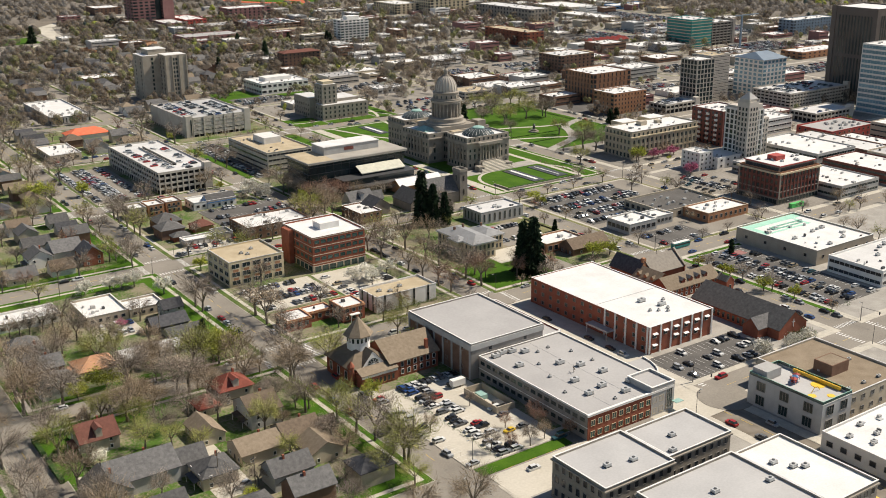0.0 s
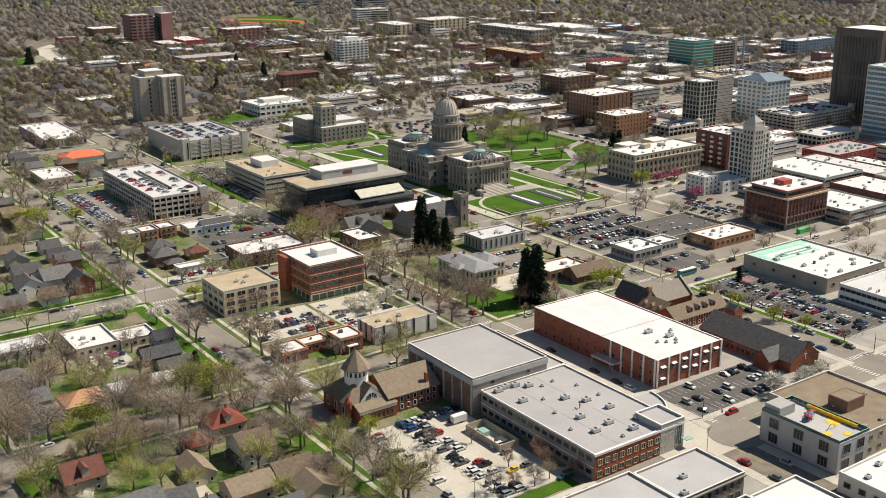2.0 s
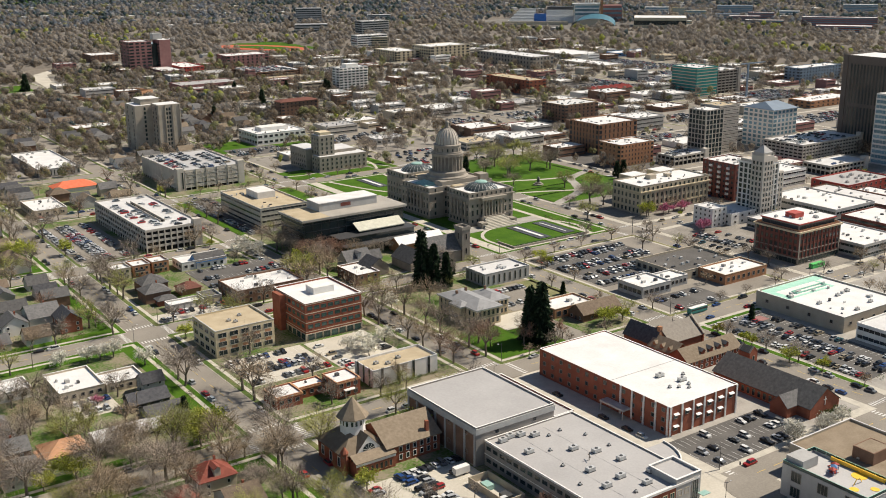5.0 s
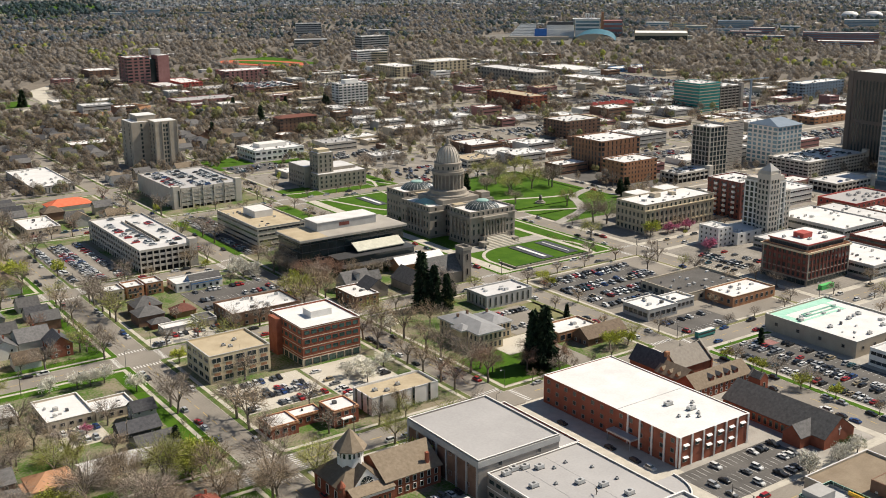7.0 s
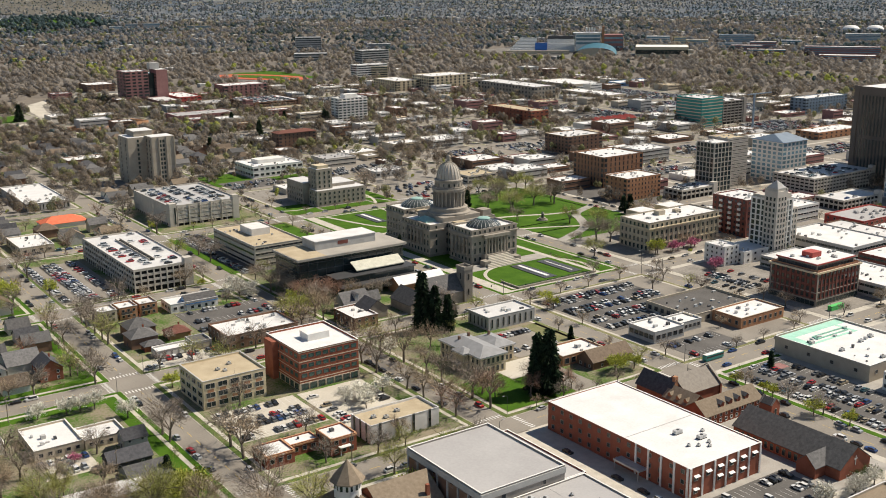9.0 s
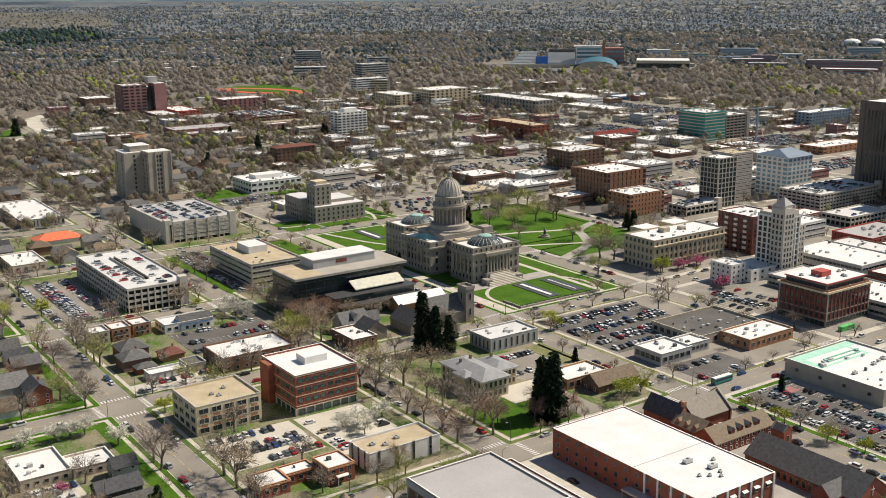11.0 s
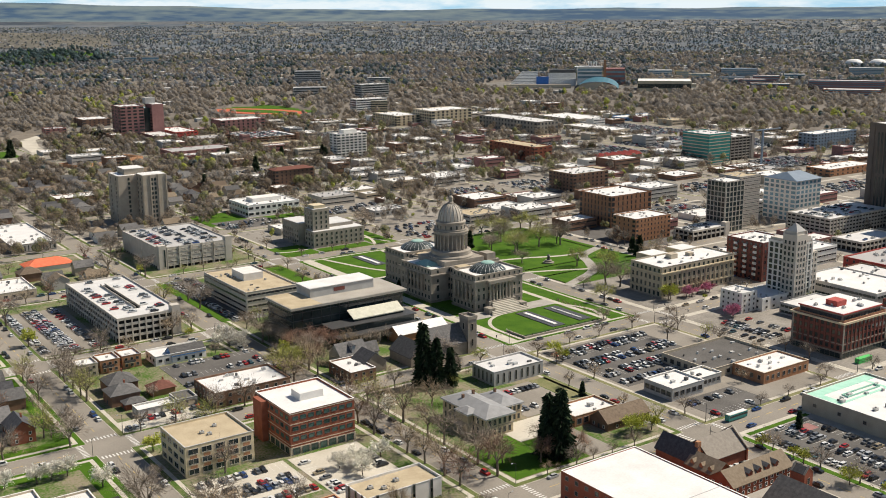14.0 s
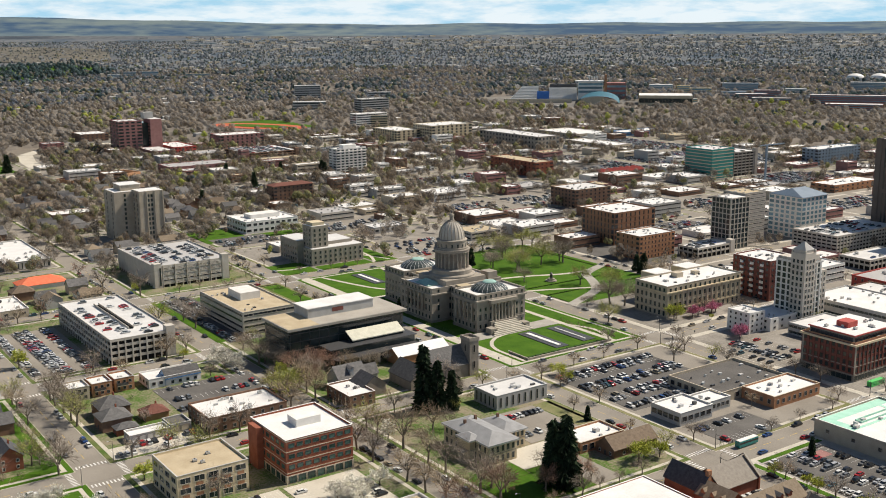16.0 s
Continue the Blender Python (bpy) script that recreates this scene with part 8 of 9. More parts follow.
for cx, cy, w, h, wall in ((1041, 3102, 34, 9, STUCCO_WHITE), (1089, 3110, 36, 13, STUCCO_GREY), (1139, 3082, 46, 14, STUCCO_GREY), (1254, 3014, 70, 8, STUCCO_TAN), (1377, 3957, 26, 5, STUCCO_WHITE), (1634, 3865, 90, 5, STUCCO_WHITE), (1496, 4112, 30, 4, STUCCO_WHITE)):
    far_block("suburb_office", "wide low office with a white roof", cx, cy, w, 20, h, wall, ROOF_WHITE, 2)
far_block("far_office", "wide grey office with dark ribbon windows", 1263, 2368, 62, 30, 31, STUCCO_GREY, ROOF_PALE, 6, GLASS_DARK)
far_block("far_office", "long low office with a dark glass front", 1130, 2109, 70, 30, 17, STUCCO_GREY, ROOF_PALE, 3, GLASS_DARK)
far_block("far_office", "low office with a pale overhanging roof", 1429, 2314, 58, 24, 10, STUCCO_GREY, ROOF_PALE, 2, GLASS_DARK)
far_block("far_office", "tan office with dark ribbon windows", 1028, 1695, 62, 26, 21, STONE_BUFF, ROOF_WHITE, 5, GLASS_DARK)
# a golf course with dark evergreens, and the pale hillside above it
def slope_sheet(points, lift, material, label, category):
    """A patch of the rising ground, fanned from its middle."""
    n = len(points)
    mx, my = sum(p[0] for p in points) / n, sum(p[1] for p in points) / n
    sh = Shape()
    for k in range(n):
        (xa, ya), (xb, yb) = points[k], points[(k + 1) % n]
        for q in range(6):
            ring = [(mx + (px - mx) * t, my + (py - my) * t) for t in (q / 6, (q + 1) / 6) for px, py in ((xa, ya), (xb, yb))]
            c = [(px, py, rise(px, py) + lift) for px, py in ring]
            sh.poly([c[0], c[2], c[3], c[1]][::-1] if q else [c[0], c[3], c[2]])
    return single("hillside_field", sh, material, label, category, kind="structure")


slope_sheet([(740, 3170), (835, 3080), (980, 3200), (1075, 3310), (1010, 3490), (800, 3480)], 2.5, GRASS, "green golf course on the far slope", "field")
slope_sheet([(1075, 3330), (1150, 3440), (1265, 3836), (1160, 3920), (950, 4040), (850, 3620), (1000, 3520)], 2.0, HILL_TAN, "pale tan hillside above the suburbs", "field")
GREEN_HILL = (740, 1080, 3080, 3520)
TAN_HILL = (850, 1230, 3520, 4040)
take(820, 950, 1730, 1930, 2)
tk = thing("running_track", "red running track round a green field", "sports field", 880, 1832, 0.1, kind="structure")
tk.rotation_euler.z = radians(-62)
part("lawn", Shape().box(-100, 95, 20, 110, 0, 0.3), GRASS, tk)
part("track", Shape().lathe([(1.0, 0.0), (1.0, 0.5)], 40).stretch(98, 46), TRACK_RED, tk)
part("field", Shape().lathe([(1.0, 0.5), (1.0, 0.9)], 40).stretch(64, 22), GRASS, tk)
site = thing("orange_fence", "orange site fence round bare ground", "fence", 404, 1316, 0.2)
site.rotation_euler.z = radians(20)
part("fence", Shape().ring(0, 96, 0, 32, 0, 4.0, 0.8), TILE_TERRACOTTA, site)
part("bare_ground", Shape().box(1, 95, 1, 31, 0, 0.4), LOT_PALE, site)
part("site_shed", Shape().box(40, 70, 6, 20, 0.4, 5), STUCCO_WHITE, site)
take(395, 505, 1300, 1385)
# the curving road and its lawn at the edge of town
road_pts = [(300, 1395), (352, 1420), (389, 1440), (410, 1490), (416, 1560), (432, 1640), (470, 1690), (520, 1712), (580, 1722)]
cv = Shape()
for (xa, ya), (xb, yb) in zip(road_pts, road_pts[1:]):
    L = math.hypot(xb - xa, yb - ya)
    ux, uy = -(yb - ya) / L * 10, (xb - xa) / L * 10
    cv.poly([(xa - ux, ya - uy, 0.3), (xb - ux, yb - uy, 0.3), (xb + ux, yb + uy, 0.3), (xa + ux, ya + uy, 0.3)])
    take(min(xa, xb) - 9, max(xa, xb) + 9, min(ya, yb) - 9, max(ya, yb) + 9)
single("curved_road", cv, LOT_PALE, "pale curving road at the edge of town", "road", kind="structure")
single("roadside_lawn", Shape().box(0, 50, 0, 70, 0, 0.25), GRASS, "green lawn beside a curving road", "lawn", 330, 1460, 0, kind="structure")
take(330, 380, 1460, 1530)
# full parking lots of the far town
for x0, x1, y0, y1 in ((1000, 1030, 1060, 1125), (1050, 1110, 1020, 1120), (1120, 1240, 960, 1120), (1160, 1250, 1140, 1170), (1160, 1240, 1200, 1300), (940, 1030, 1140, 1180), (1050, 1130, 830, 890), (960, 1030, 1580, 1625), (880, 1000, 1400, 1440), (760, 860, 1400, 1460)):
    lot(x0, x1, y0, y1, ASPHALT, [(y, "x") for y in np.arange(y0 + 5, y1 - 3, 8.5)], fill=0.85, lines=False)
cr = thing("tower_crane", "slender blue grey tower crane", "crane", 1028, 848, 0.15)
part("mast", Shape().box(-0.9, 0.9, -0.9, 0.9, 0, 42), ROOF_BLUE, cr)
part("jib", Shape().box(-12, 30, -0.6, 0.6, 42, 43.2), ROOF_BLUE, cr)

# ---- street furniture ----
lamp = thing("street_lamp", "slim dark street lamp on the footway", "street lamp", 188, 376, 0.2, "street lamps")
part("pole", Shape().tube((0, 0, 0), (0, 0, 8.5), 0.12, 0.08, 6), METAL_DARK, lamp)
part("arm", Shape().tube((0, 0, 8.4), (1.8, 0, 8.8), 0.06, 0.05, 4), METAL_DARK, lamp)
part("lamp_head", Shape().box(1.5, 2.3, -0.18, 0.18, 8.7, 8.9), METAL_PALE, lamp)
for x in (176, 281, 387, 497):
    for y in (240, 363, 500, 622):
        for sx, sy in ((1, 1), (-1, -1)):
            if (x, y) != (176, 363) or sx < 0:
                copy_thing(lamp, pose(x + 9.2 * sx, y + 9.2 * sy, 0.2, 0, 0, 90 + 90 * sx))
signal = thing("traffic_signal", "traffic signal on a dark mast with a long arm", "traffic signal", 396, 509, 0.2, "traffic signals")
part("mast", Shape().tube((0, 0, 0), (0, 0, 7.0), 0.16, 0.12, 6), METAL_DARK, signal)
part("arm", Shape().tube((0, 0, 6.4), (-9, 0, 6.8), 0.1, 0.06, 5), METAL_DARK, signal)
part("signal_head", Shape().box(-8.9, -8.5, -0.2, 0.2, 5.6, 6.7), METAL_DARK, signal)
for x, y in ((396, 372), (506, 509), (506, 491), (290, 249), (396, 249), (488, 491), (506, 372), (378, 354)):
    copy_thing(signal, pose(x, y, 0.2, 0, 0, 0 if x % 2 else 90))
pole = thing("utility_pole", "tall brown wooden utility pole with a crossarm", "utility pole", 116, 352, 0.2, "utility poles")
part("post", Shape().tube((0, 0, 0), (0, 0, 12), 0.2, 0.14, 6), BARK, pole)
part("crossarm", Shape().box(-1.3, 1.3, -0.1, 0.1, 10.6, 10.85), BARK, pole)
for x, y in ((112, 286), (120, 276), (126, 372), (140, 410), (100, 420), (120, 486), (216, 372), (246, 268)):
    copy_thing(pole, pose(x, y, 0.2, 0, 0, x % 90))

# ---- single trees ----
for x, y, h in ((155, 400, 9), (368, 1466, 22), (668, 1212, 18), (668, 1205, 16)):
    tree("conifer", x, y, h)
for x, y, h in ((604, 618, 15), (607, 628, 12), (520, 712, 13), (410, 640, 7), (338, 398, 7), (343, 401, 6), (375, 428, 7), (423, 344, 8), (560, 1170, 17), (575, 1280, 15), (470, 1100, 14), (415, 1120, 16), (640, 1265, 13)):
    tree("conifer", x, y, h)
for x, y, h in ((322, 482, 31), (327, 478, 24), (333, 475, 19), (316, 384, 27), (319.5, 380, 29), (322, 385, 24), (318, 388, 20)):
    tree("conifer", x, y, h, 0.2, 0.74)
for x, y, h in ((544, 518, 6), (549, 518, 6), (561, 518, 6), (566, 519, 6), (532, 472, 6), (536, 474, 6.5), (131, 432, 4), (376, 1010, 7)):
    tree("pink", x, y, h * 1.25, 0.2, 1.3)
for x, y, h in ((130.6, 482.2, 7.5), (142, 480, 8), (147.5, 480, 8), (153.5, 480, 8.5), (161.6, 462.2, 9), (272, 594, 9), (276, 588, 8), (327, 246, 8), (331, 249, 8.5), (250, 419, 8), (243, 424, 7), (247, 413, 7.5), (268, 600, 8)):
    tree("white", x, y, h, 0.2, 1.2)
for x, y, h in ((85, 320, 6), (350, 248, 7), (344, 246, 6.5), (357, 247, 7), (560, 1010, 9), (600, 1400, 12), (560, 890, 8), (545, 880, 8)):
    tree("white", x, y, h, 0.2, 1.2)
for x, y, h in ((283, 541, 11), (290, 545, 10), (276, 536, 9), (529, 519, 11), (533, 521, 10), (360, 381, 9), (365, 383, 8), (371, 380, 8), (401, 471, 8), (162, 661, 14), (158, 668, 12), (392, 298, 8)):
    tree("fresh", x, y, h, 0.2, 1.15)
for x, y, h in ((376, 1103, 12), (217, 328, 12), (219, 334, 11), (150, 372, 13), (155, 377, 14), (146, 378, 12), (105, 373, 11), (394, 320, 7), (394, 340, 6), (183, 309, 8), (395, 283, 7), (262, 626, 5)):
    tree("fresh", x, y, h, 0.2, 1.15)
for x, y, h in ((154, 363, 19), (171, 353, 20), (150, 349, 17), (158, 314, 17), (166, 341, 18), (167, 262, 18), (156, 257, 16), (103, 345, 18), (165, 290, 16), (165, 303, 17), (95, 348, 15), (110, 352, 16)):
    tree(tree_rng.choice(("bare_grey", "budding", "bare_brown")), x, y, h)
for x, y, h in ((537, 679, 18), (582, 680, 20), (526, 571, 19), (530, 562, 18), (564, 684, 19), (552, 715, 18), (499, 835, 15), (468, 512, 9), (563, 732, 15), (533, 705, 12), (520, 715, 11), (510, 575, 9)):
    tree(tree_rng.choice(("bare_grey", "bare_brown", "bare_grey", "budding")), x, y, h, 0.2, 1.15)
for x, y, h in ((195, 252, 9), (201, 249, 8), (208, 247, 9), (215, 248, 8), (196, 290, 8), (209, 283, 7), (209, 262, 7), (222, 262, 8), (219, 256, 8), (224, 245, 7), (186, 275, 8), (504, 494, 9)):
    tree(tree_rng.choice(("bare_grey", "bare_red", "bare_brown")), x, y, h, 0.25, 0.8)

for x, y, h in ((300, 552, 14), (306, 560, 15), (298, 566, 13), (312, 556, 14), (296, 580, 13), (293, 590, 14), (322, 552, 12), (300, 600, 11), (334, 550, 11), (346, 552, 9), (296, 545, 13), (294, 620, 11)):
    tree(tree_rng.choice(("bare_grey", "bare_red", "bare_brown")), x, y, h, 0.2, 1.1)

for x, y, h in ((58, 372, 20), (74, 372, 21), (88, 371.6, 19), (57, 354, 19), (75, 346, 17), (75, 331, 18), (58, 336, 18), (112, 372, 20), (130, 354.5, 19), (140, 372, 21), (85, 395, 15), (92, 406, 16), (100, 420, 15), (78, 410, 17), (110, 400, 15), (118, 412, 16), (125, 386, 14), (126, 356, 17), (133, 344, 15), (122, 336, 13)):
    tree(tree_rng.choice(("bare_grey", "bare_brown", "bare_grey", "budding")), x, y, h, 0.2, 1.05)

for x, y, h in ((528, 696, 15), (544, 685, 16), (600, 738, 17), (583, 685, 15), (566, 729, 16), (558, 748, 14), (552, 598, 17), (496, 541, 13), (596, 745, 15), (535, 735, 14), (575, 745, 15), (520, 650, 12), (590, 712, 14), (516, 740, 14), (560, 700, 13), (545, 620, 15), (598, 600, 16)):
    tree(tree_rng.choice(("bare_grey", "bare_brown", "bare_grey", "budding")), x, y, h, 0.2, 1.2)
for x, y, h in ((275, 608, 9), (280, 598, 8), (250, 424, 8), (254, 421, 7), (262, 424, 8)):
    tree("white", x, y, h, 0.2, 1.35)
for x, y, h in ((189, 483, 8), (280, 544, 11), (290, 547, 10), (542, 543, 10), (406, 483, 7)):
    tree("fresh", x, y, h, 0.2, 1.2)
for x, y, h in ((211, 543.5, 7), (286, 565, 8), (181.5, 459, 6), (311, 382, 12), (296, 397, 13), (357, 360, 9), (327, 379, 12), (352, 509, 14), (327, 483, 12), (341, 487, 13), (336, 500, 13)):
    tree(tree_rng.choice(("bare_grey", "bare_red", "bare_grey")), x, y, h, 0.2, 1.15)

for x, y, h in ((104, 340, 12), (110, 330, 11), (113, 346, 13), (101, 322, 12), (109, 318, 10), (98, 350, 13), (116, 310, 9)):
    tree(tree_rng.choice(("bare_grey", "bare_brown", "budding")), x, y, h, 0.2, 1.1)

# ---- street and yard trees ----
scatter = random.Random(8)
take(388, 499, 500, 756)
take(498, 506, 505, 580)
near_trees, far_trees = [], []


def plant(x, y, kinds=None, hmin=9, hmax=17):
    kinds = kinds or (("bare_grey", 10), ("bare_brown", 9), ("budding", 3.5), ("bare_red", 1), ("fresh", 0.9), ("white", 0.5), ("conifer", 0.15))
    kind = scatter.choices([k for k, _ in kinds], [w for _, w in kinds])[0]
    h = scatter.uniform(hmin, hmax) * (0.55 if kind in ("white", "fresh") else 1)
    (near_trees if math.hypot(x, y) < 640 else far_trees).append((kind, x, y, h))


for x in XS[:9]:
    for side in (-1, 1):
        y = 130.0
        while y < 1650:
            y += scatter.uniform(8, 15)
            dense = 0.52 if x <= 281 else 0.7 if y > 880 else 0.48
            if x == 281:
                dense = 0.8 if y < 560 else 0.25
            px = x + side * (8.4 + scatter.uniform(-0.3, 0.6))
            if min(abs(y - q) for q in YS) > 13 and scatter.random() < dense and in_view(px, y, 2) and is_free(px, y, -0.5):
                plant(px, y, hmin=13 if x <= 281 else 7, hmax=21 if x <= 281 else 12)
for y in YS[1:]:
    for side in (-1, 1):
        x = 0.0
        while x < 1300:
            x += scatter.uniform(9, 16)
            dense = 0.5 if x <= 281 else 0.7 if y > 860 else 0.48
            py = y + side * (8.4 + scatter.uniform(-0.3, 0.6))
            if min(abs(x - q) for q in XS) > 13 and scatter.random() < dense and in_view(x, py, 2) and is_free(x, py, -0.5):
                plant(x, py, hmin=9 if x <= 281 else 6, hmax=16 if x <= 281 else 11)
for i in range(len(XS) - 1):
    for j in range(len(YS) - 1):
        n = (46 if YS[j] < 360 else 60) if XS[i] < 176 else 16 if XS[i] < 387 and YS[j] < 860 else 150 if YS[j] > 980 and XS[i] < 600 else 90 if YS[j] > 880 else 14
        if XS[i] >= 497 and YS[j] < 880:
            n = 12 if YS[j] < 740 else 50
        if XS[i] == 387 and 490 < YS[j] < 760:
            n = 3
        for k in range(n):
            x, y = scatter.uniform(XS[i] + 10, XS[i + 1] - 10), scatter.uniform(YS[j] + 10, YS[j + 1] - 10)
            if in_view(x, y, 2) and is_free(x, y, 0.2 if XS[i] < 176 else 1.5):
                plant(x, y, hmin=7, hmax=15)
near_trees.sort(key=lambda t: t[1] ** 2 + t[2] ** 2)
for kind, x, y, h in near_trees[:150]:
    tree(kind, x, y, h)
far_trees += near_trees[150:]

# trees past the nearest few hundred, gathered by look
bulk = np.random.RandomState(4)


def clumps(xs, ys, zs, hs, per, size, squat=0.42):
    """Loose triangles filling a crown for each tree, with a few for its trunk."""
    n = len(xs)
    xs, ys, zs, hs = (np.asarray(a, dtype=float) for a in (xs, ys, zs, hs))
    d = rand_dirs(bulk, n * per)
    r = bulk.uniform(0.35, 1.0, n * per) ** 0.6
    base = np.repeat(np.stack([xs, ys, zs + hs * 0.6], 1), per, 0)
    H2 = np.repeat(hs, per)
    p = base + d * r[:, None] * np.stack([H2 * squat, H2 * squat, H2 * 0.42], 1)
    out = d + rand_dirs(bulk, n * per, 0.3) * 0.9
    out /= np.linalg.norm(out, axis=1)[:, None]
    side = np.cross(out, rand_dirs(bulk, n * per))
    side /= np.linalg.norm(side, axis=1)[:, None] + 1e-9
    s = (H2 * size * bulk.uniform(0.5, 1.4, n * per))[:, None]
    tri = np.stack([p - side * s * 0.15, p + side * s * 0.15, p + out * s * 1.8], 1)
    t0 = np.stack([xs, ys, zs], 1)
    w = (hs * 0.018)[:, None]
    trunk = np.stack([t0 + w * np.array([1, -0.7, 0]), t0 - w * np.array([1, -0.7, 0]), t0 + np.stack([hs * 0, hs * 0, hs * 0.75], 1)], 1)
    return np.concatenate([tri, trunk])


BALL = [(0, 0, 1), (0, 0, -1)] + [(math.cos(q), math.sin(q), 0) for q in (0, math.pi / 2, math.pi, 3 * math.pi / 2)]
BALL_F = [(0, 2, 3), (0, 3, 4), (0, 4, 5), (0, 5, 2), (1, 3, 2), (1, 4, 3), (1, 5, 4), (1, 2, 5)]


def finer_ball(v, f):
    """Each face of a ball into four, with shared corners."""
    v, made, out = [np.array(p, dtype=float) for p in v], {}, []

    def half(i, j):
        k = (min(i, j), max(i, j))
        if k not in made:
            m = v[i] + v[j]
            made[k] = len(v)
            v.append(m / np.linalg.norm(m))
        return made[k]

    for i, j, k in f:
        ij, jk, ki = half(i, j), half(j, k), half(k, i)
        out += [(i, ij, ki), (ij, j, jk), (ki, jk, k), (ij, jk, ki)]
    return v, out


FINE_V, FINE_F = finer_ball(BALL, BALL_F)


def smooth_mesh(name, verts, faces, material):
    me = bpy.data.meshes.new(name)
    n = len(faces)
    me.vertices.add(len(verts))
    me.vertices.foreach_set("co", np.ascontiguousarray(verts, dtype=np.float32).ravel())
    me.loops.add(n * 3)
    me.loops.foreach_set("vertex_index", np.ascontiguousarray(faces, dtype=np.int32).ravel())
    me.polygons.add(n)
    me.polygons.foreach_set("loop_start", np.arange(0, n * 3, 3, dtype=np.int32))
    me.polygons.foreach_set("loop_total", np.full(n, 3, dtype=np.int32))
    me.polygons.foreach_set("use_smooth", np.ones(n, dtype=bool))
    me.materials.append(material)
    me.update(calc_edges=True)
    return me


def puffs(name, xs, ys, zs, hs, material, lobes=2, fine=True, slim=0.42, twigs=0, size=0.1, core=1.0):
    """Rounded uneven crowns of distant trees, with twigs standing out of them."""
    bv, bf = (np.array(FINE_V), np.array(FINE_F)) if fine else (np.array(BALL, dtype=float), np.array(BALL_F))
    n = len(xs) * lobes
    H2 = np.repeat(hs, lobes)
    off = rand_dirs(bulk, n) * (0.24 if lobes > 1 else 0.0)
    c = np.repeat(np.stack([xs, ys, zs + hs * 0.55], 1), lobes, 0) + off * H2[:, None]
    rad = H2 * slim * core * bulk.uniform(0.75, 1.2, n) * (0.8 if lobes > 1 else 1.0)
    jit = bulk.uniform(0.72, 1.25, (n, len(bv), 1))
    v = c[:, None, :] + bv[None] * jit * rad[:, None, None] * np.array([1, 1, 1.05])
    faces = (bf[None] + (np.arange(n) * len(bv))[:, None, None]).reshape(-1, 3)
    v = v.reshape(-1, 3)
    if twigs:
        t = clumps(xs, ys, zs, hs, twigs, size, slim * 1.1)
        faces = np.concatenate([faces, np.arange(len(t) * 3).reshape(-1, 3) + len(v)])
        v = np.concatenate([v, t.reshape(-1, 3)])
    return smooth_mesh(name, v, faces, material)


BULK = {"bare_grey": (TWIG_GREY, "grey bare"), "bare_brown": (TWIG_BROWN, "brown bare"), "bare_red": (TWIG_RED, "reddish bare"), "budding": (BUD_GREEN, "olive budding"), "fresh": (LEAF_YELLOW, "yellow green"), "white": (BLOSSOM_WHITE, "white flowering"), "conifer": (NEEDLES, "dark conifer")}
FAR_LOOK = {"bare_grey": (CROWN_STREET, "grey brown bare", 0.42), "bare_brown": (CROWN_YARD, "warm brown bare", 0.42), "bare_red": (CROWN_YARD, "reddish brown bare", 0.42), "budding": (CROWN_OLIVE, "dull olive budding", 0.4), "fresh": (CROWN_FRESH, "yellow green", 0.42), "white": (CROWN_WHITE, "white flowering", 0.42), "conifer": (CROWN_PINE_HAZED, "dark conifer", 0.26)}
mid_limbs = []
for kind, (m, word) in BULK.items():
    sel = [t for t in far_trees if t[0] == kind]
    mid = [t for t in sel if math.hypot(t[1], t[2]) < 900]
    rest = [t for t in sel if math.hypot(t[1], t[2]) >= 900]
    tris = []
    for _, x, y, h in mid:
        _, _, twigs, limbs = TREES[kind][scatter.randrange(4)]
        a, k = scatter.uniform(0, 6.28), h / 10.0
        turn = np.array([[math.cos(a), math.sin(a), 0], [-math.sin(a), math.cos(a), 0], [0, 0, 1]]) * k
        keep = twigs[bulk.permutation(len(twigs))[: min(len(twigs), 640 if math.hypot(x, y) < 760 else 400)]]
        c = keep.mean(1, keepdims=True)
        keep = c + (keep - c) * 1.6
        tris.append(keep @ turn + np.array([x, y, 0.15]))
        mid_limbs.append(limbs @ turn + np.array([x, y, 0.15]))
    if rest:
        fm, fword, slim = FAR_LOOK[kind]
        X, Y, HH = (np.array([t[k] for t in rest], dtype=float) for k in (1, 2, 3))
        tagged(new("tree_cluster", puffs("tree_cluster", X, Y, X * 0 + 0.1, HH, fm, 2, True, slim, 56, 0.08, 0.85)), f"{fword} trees of the far town", "trees", kind="stuff")
    if tris:
        tagged(new("tree_cluster", tri_mesh("tree_cluster", np.concatenate(tris), m)), f"{word} town trees among streets and yards", "trees", kind="stuff")

tagged(new("tree_trunks", tri_mesh("tree_trunks", np.concatenate(mid_limbs), BARK)), "brown trunks and limbs of the town trees", "trees", kind="stuff")

# the wooded suburbs and the river belt beyond the grid
def shrink(z):
    """Scale that builds things smaller on the bent-up ground, to fit the camera's view."""
    return np.maximum(0.08, (EYE_H - z) / EYE_H)


wood = np.random.RandomState(12)
RT = np.linspace(1000, 4560, 900)
ST = np.clip((RT - FLAT) / (RIM - FLAT), 0, 1)
DT = RT / (1 - ST ** 1.45)
boxes = np.array([q for q in taken if q[1] ** 2 + q[3] ** 2 > 1000 ** 2])


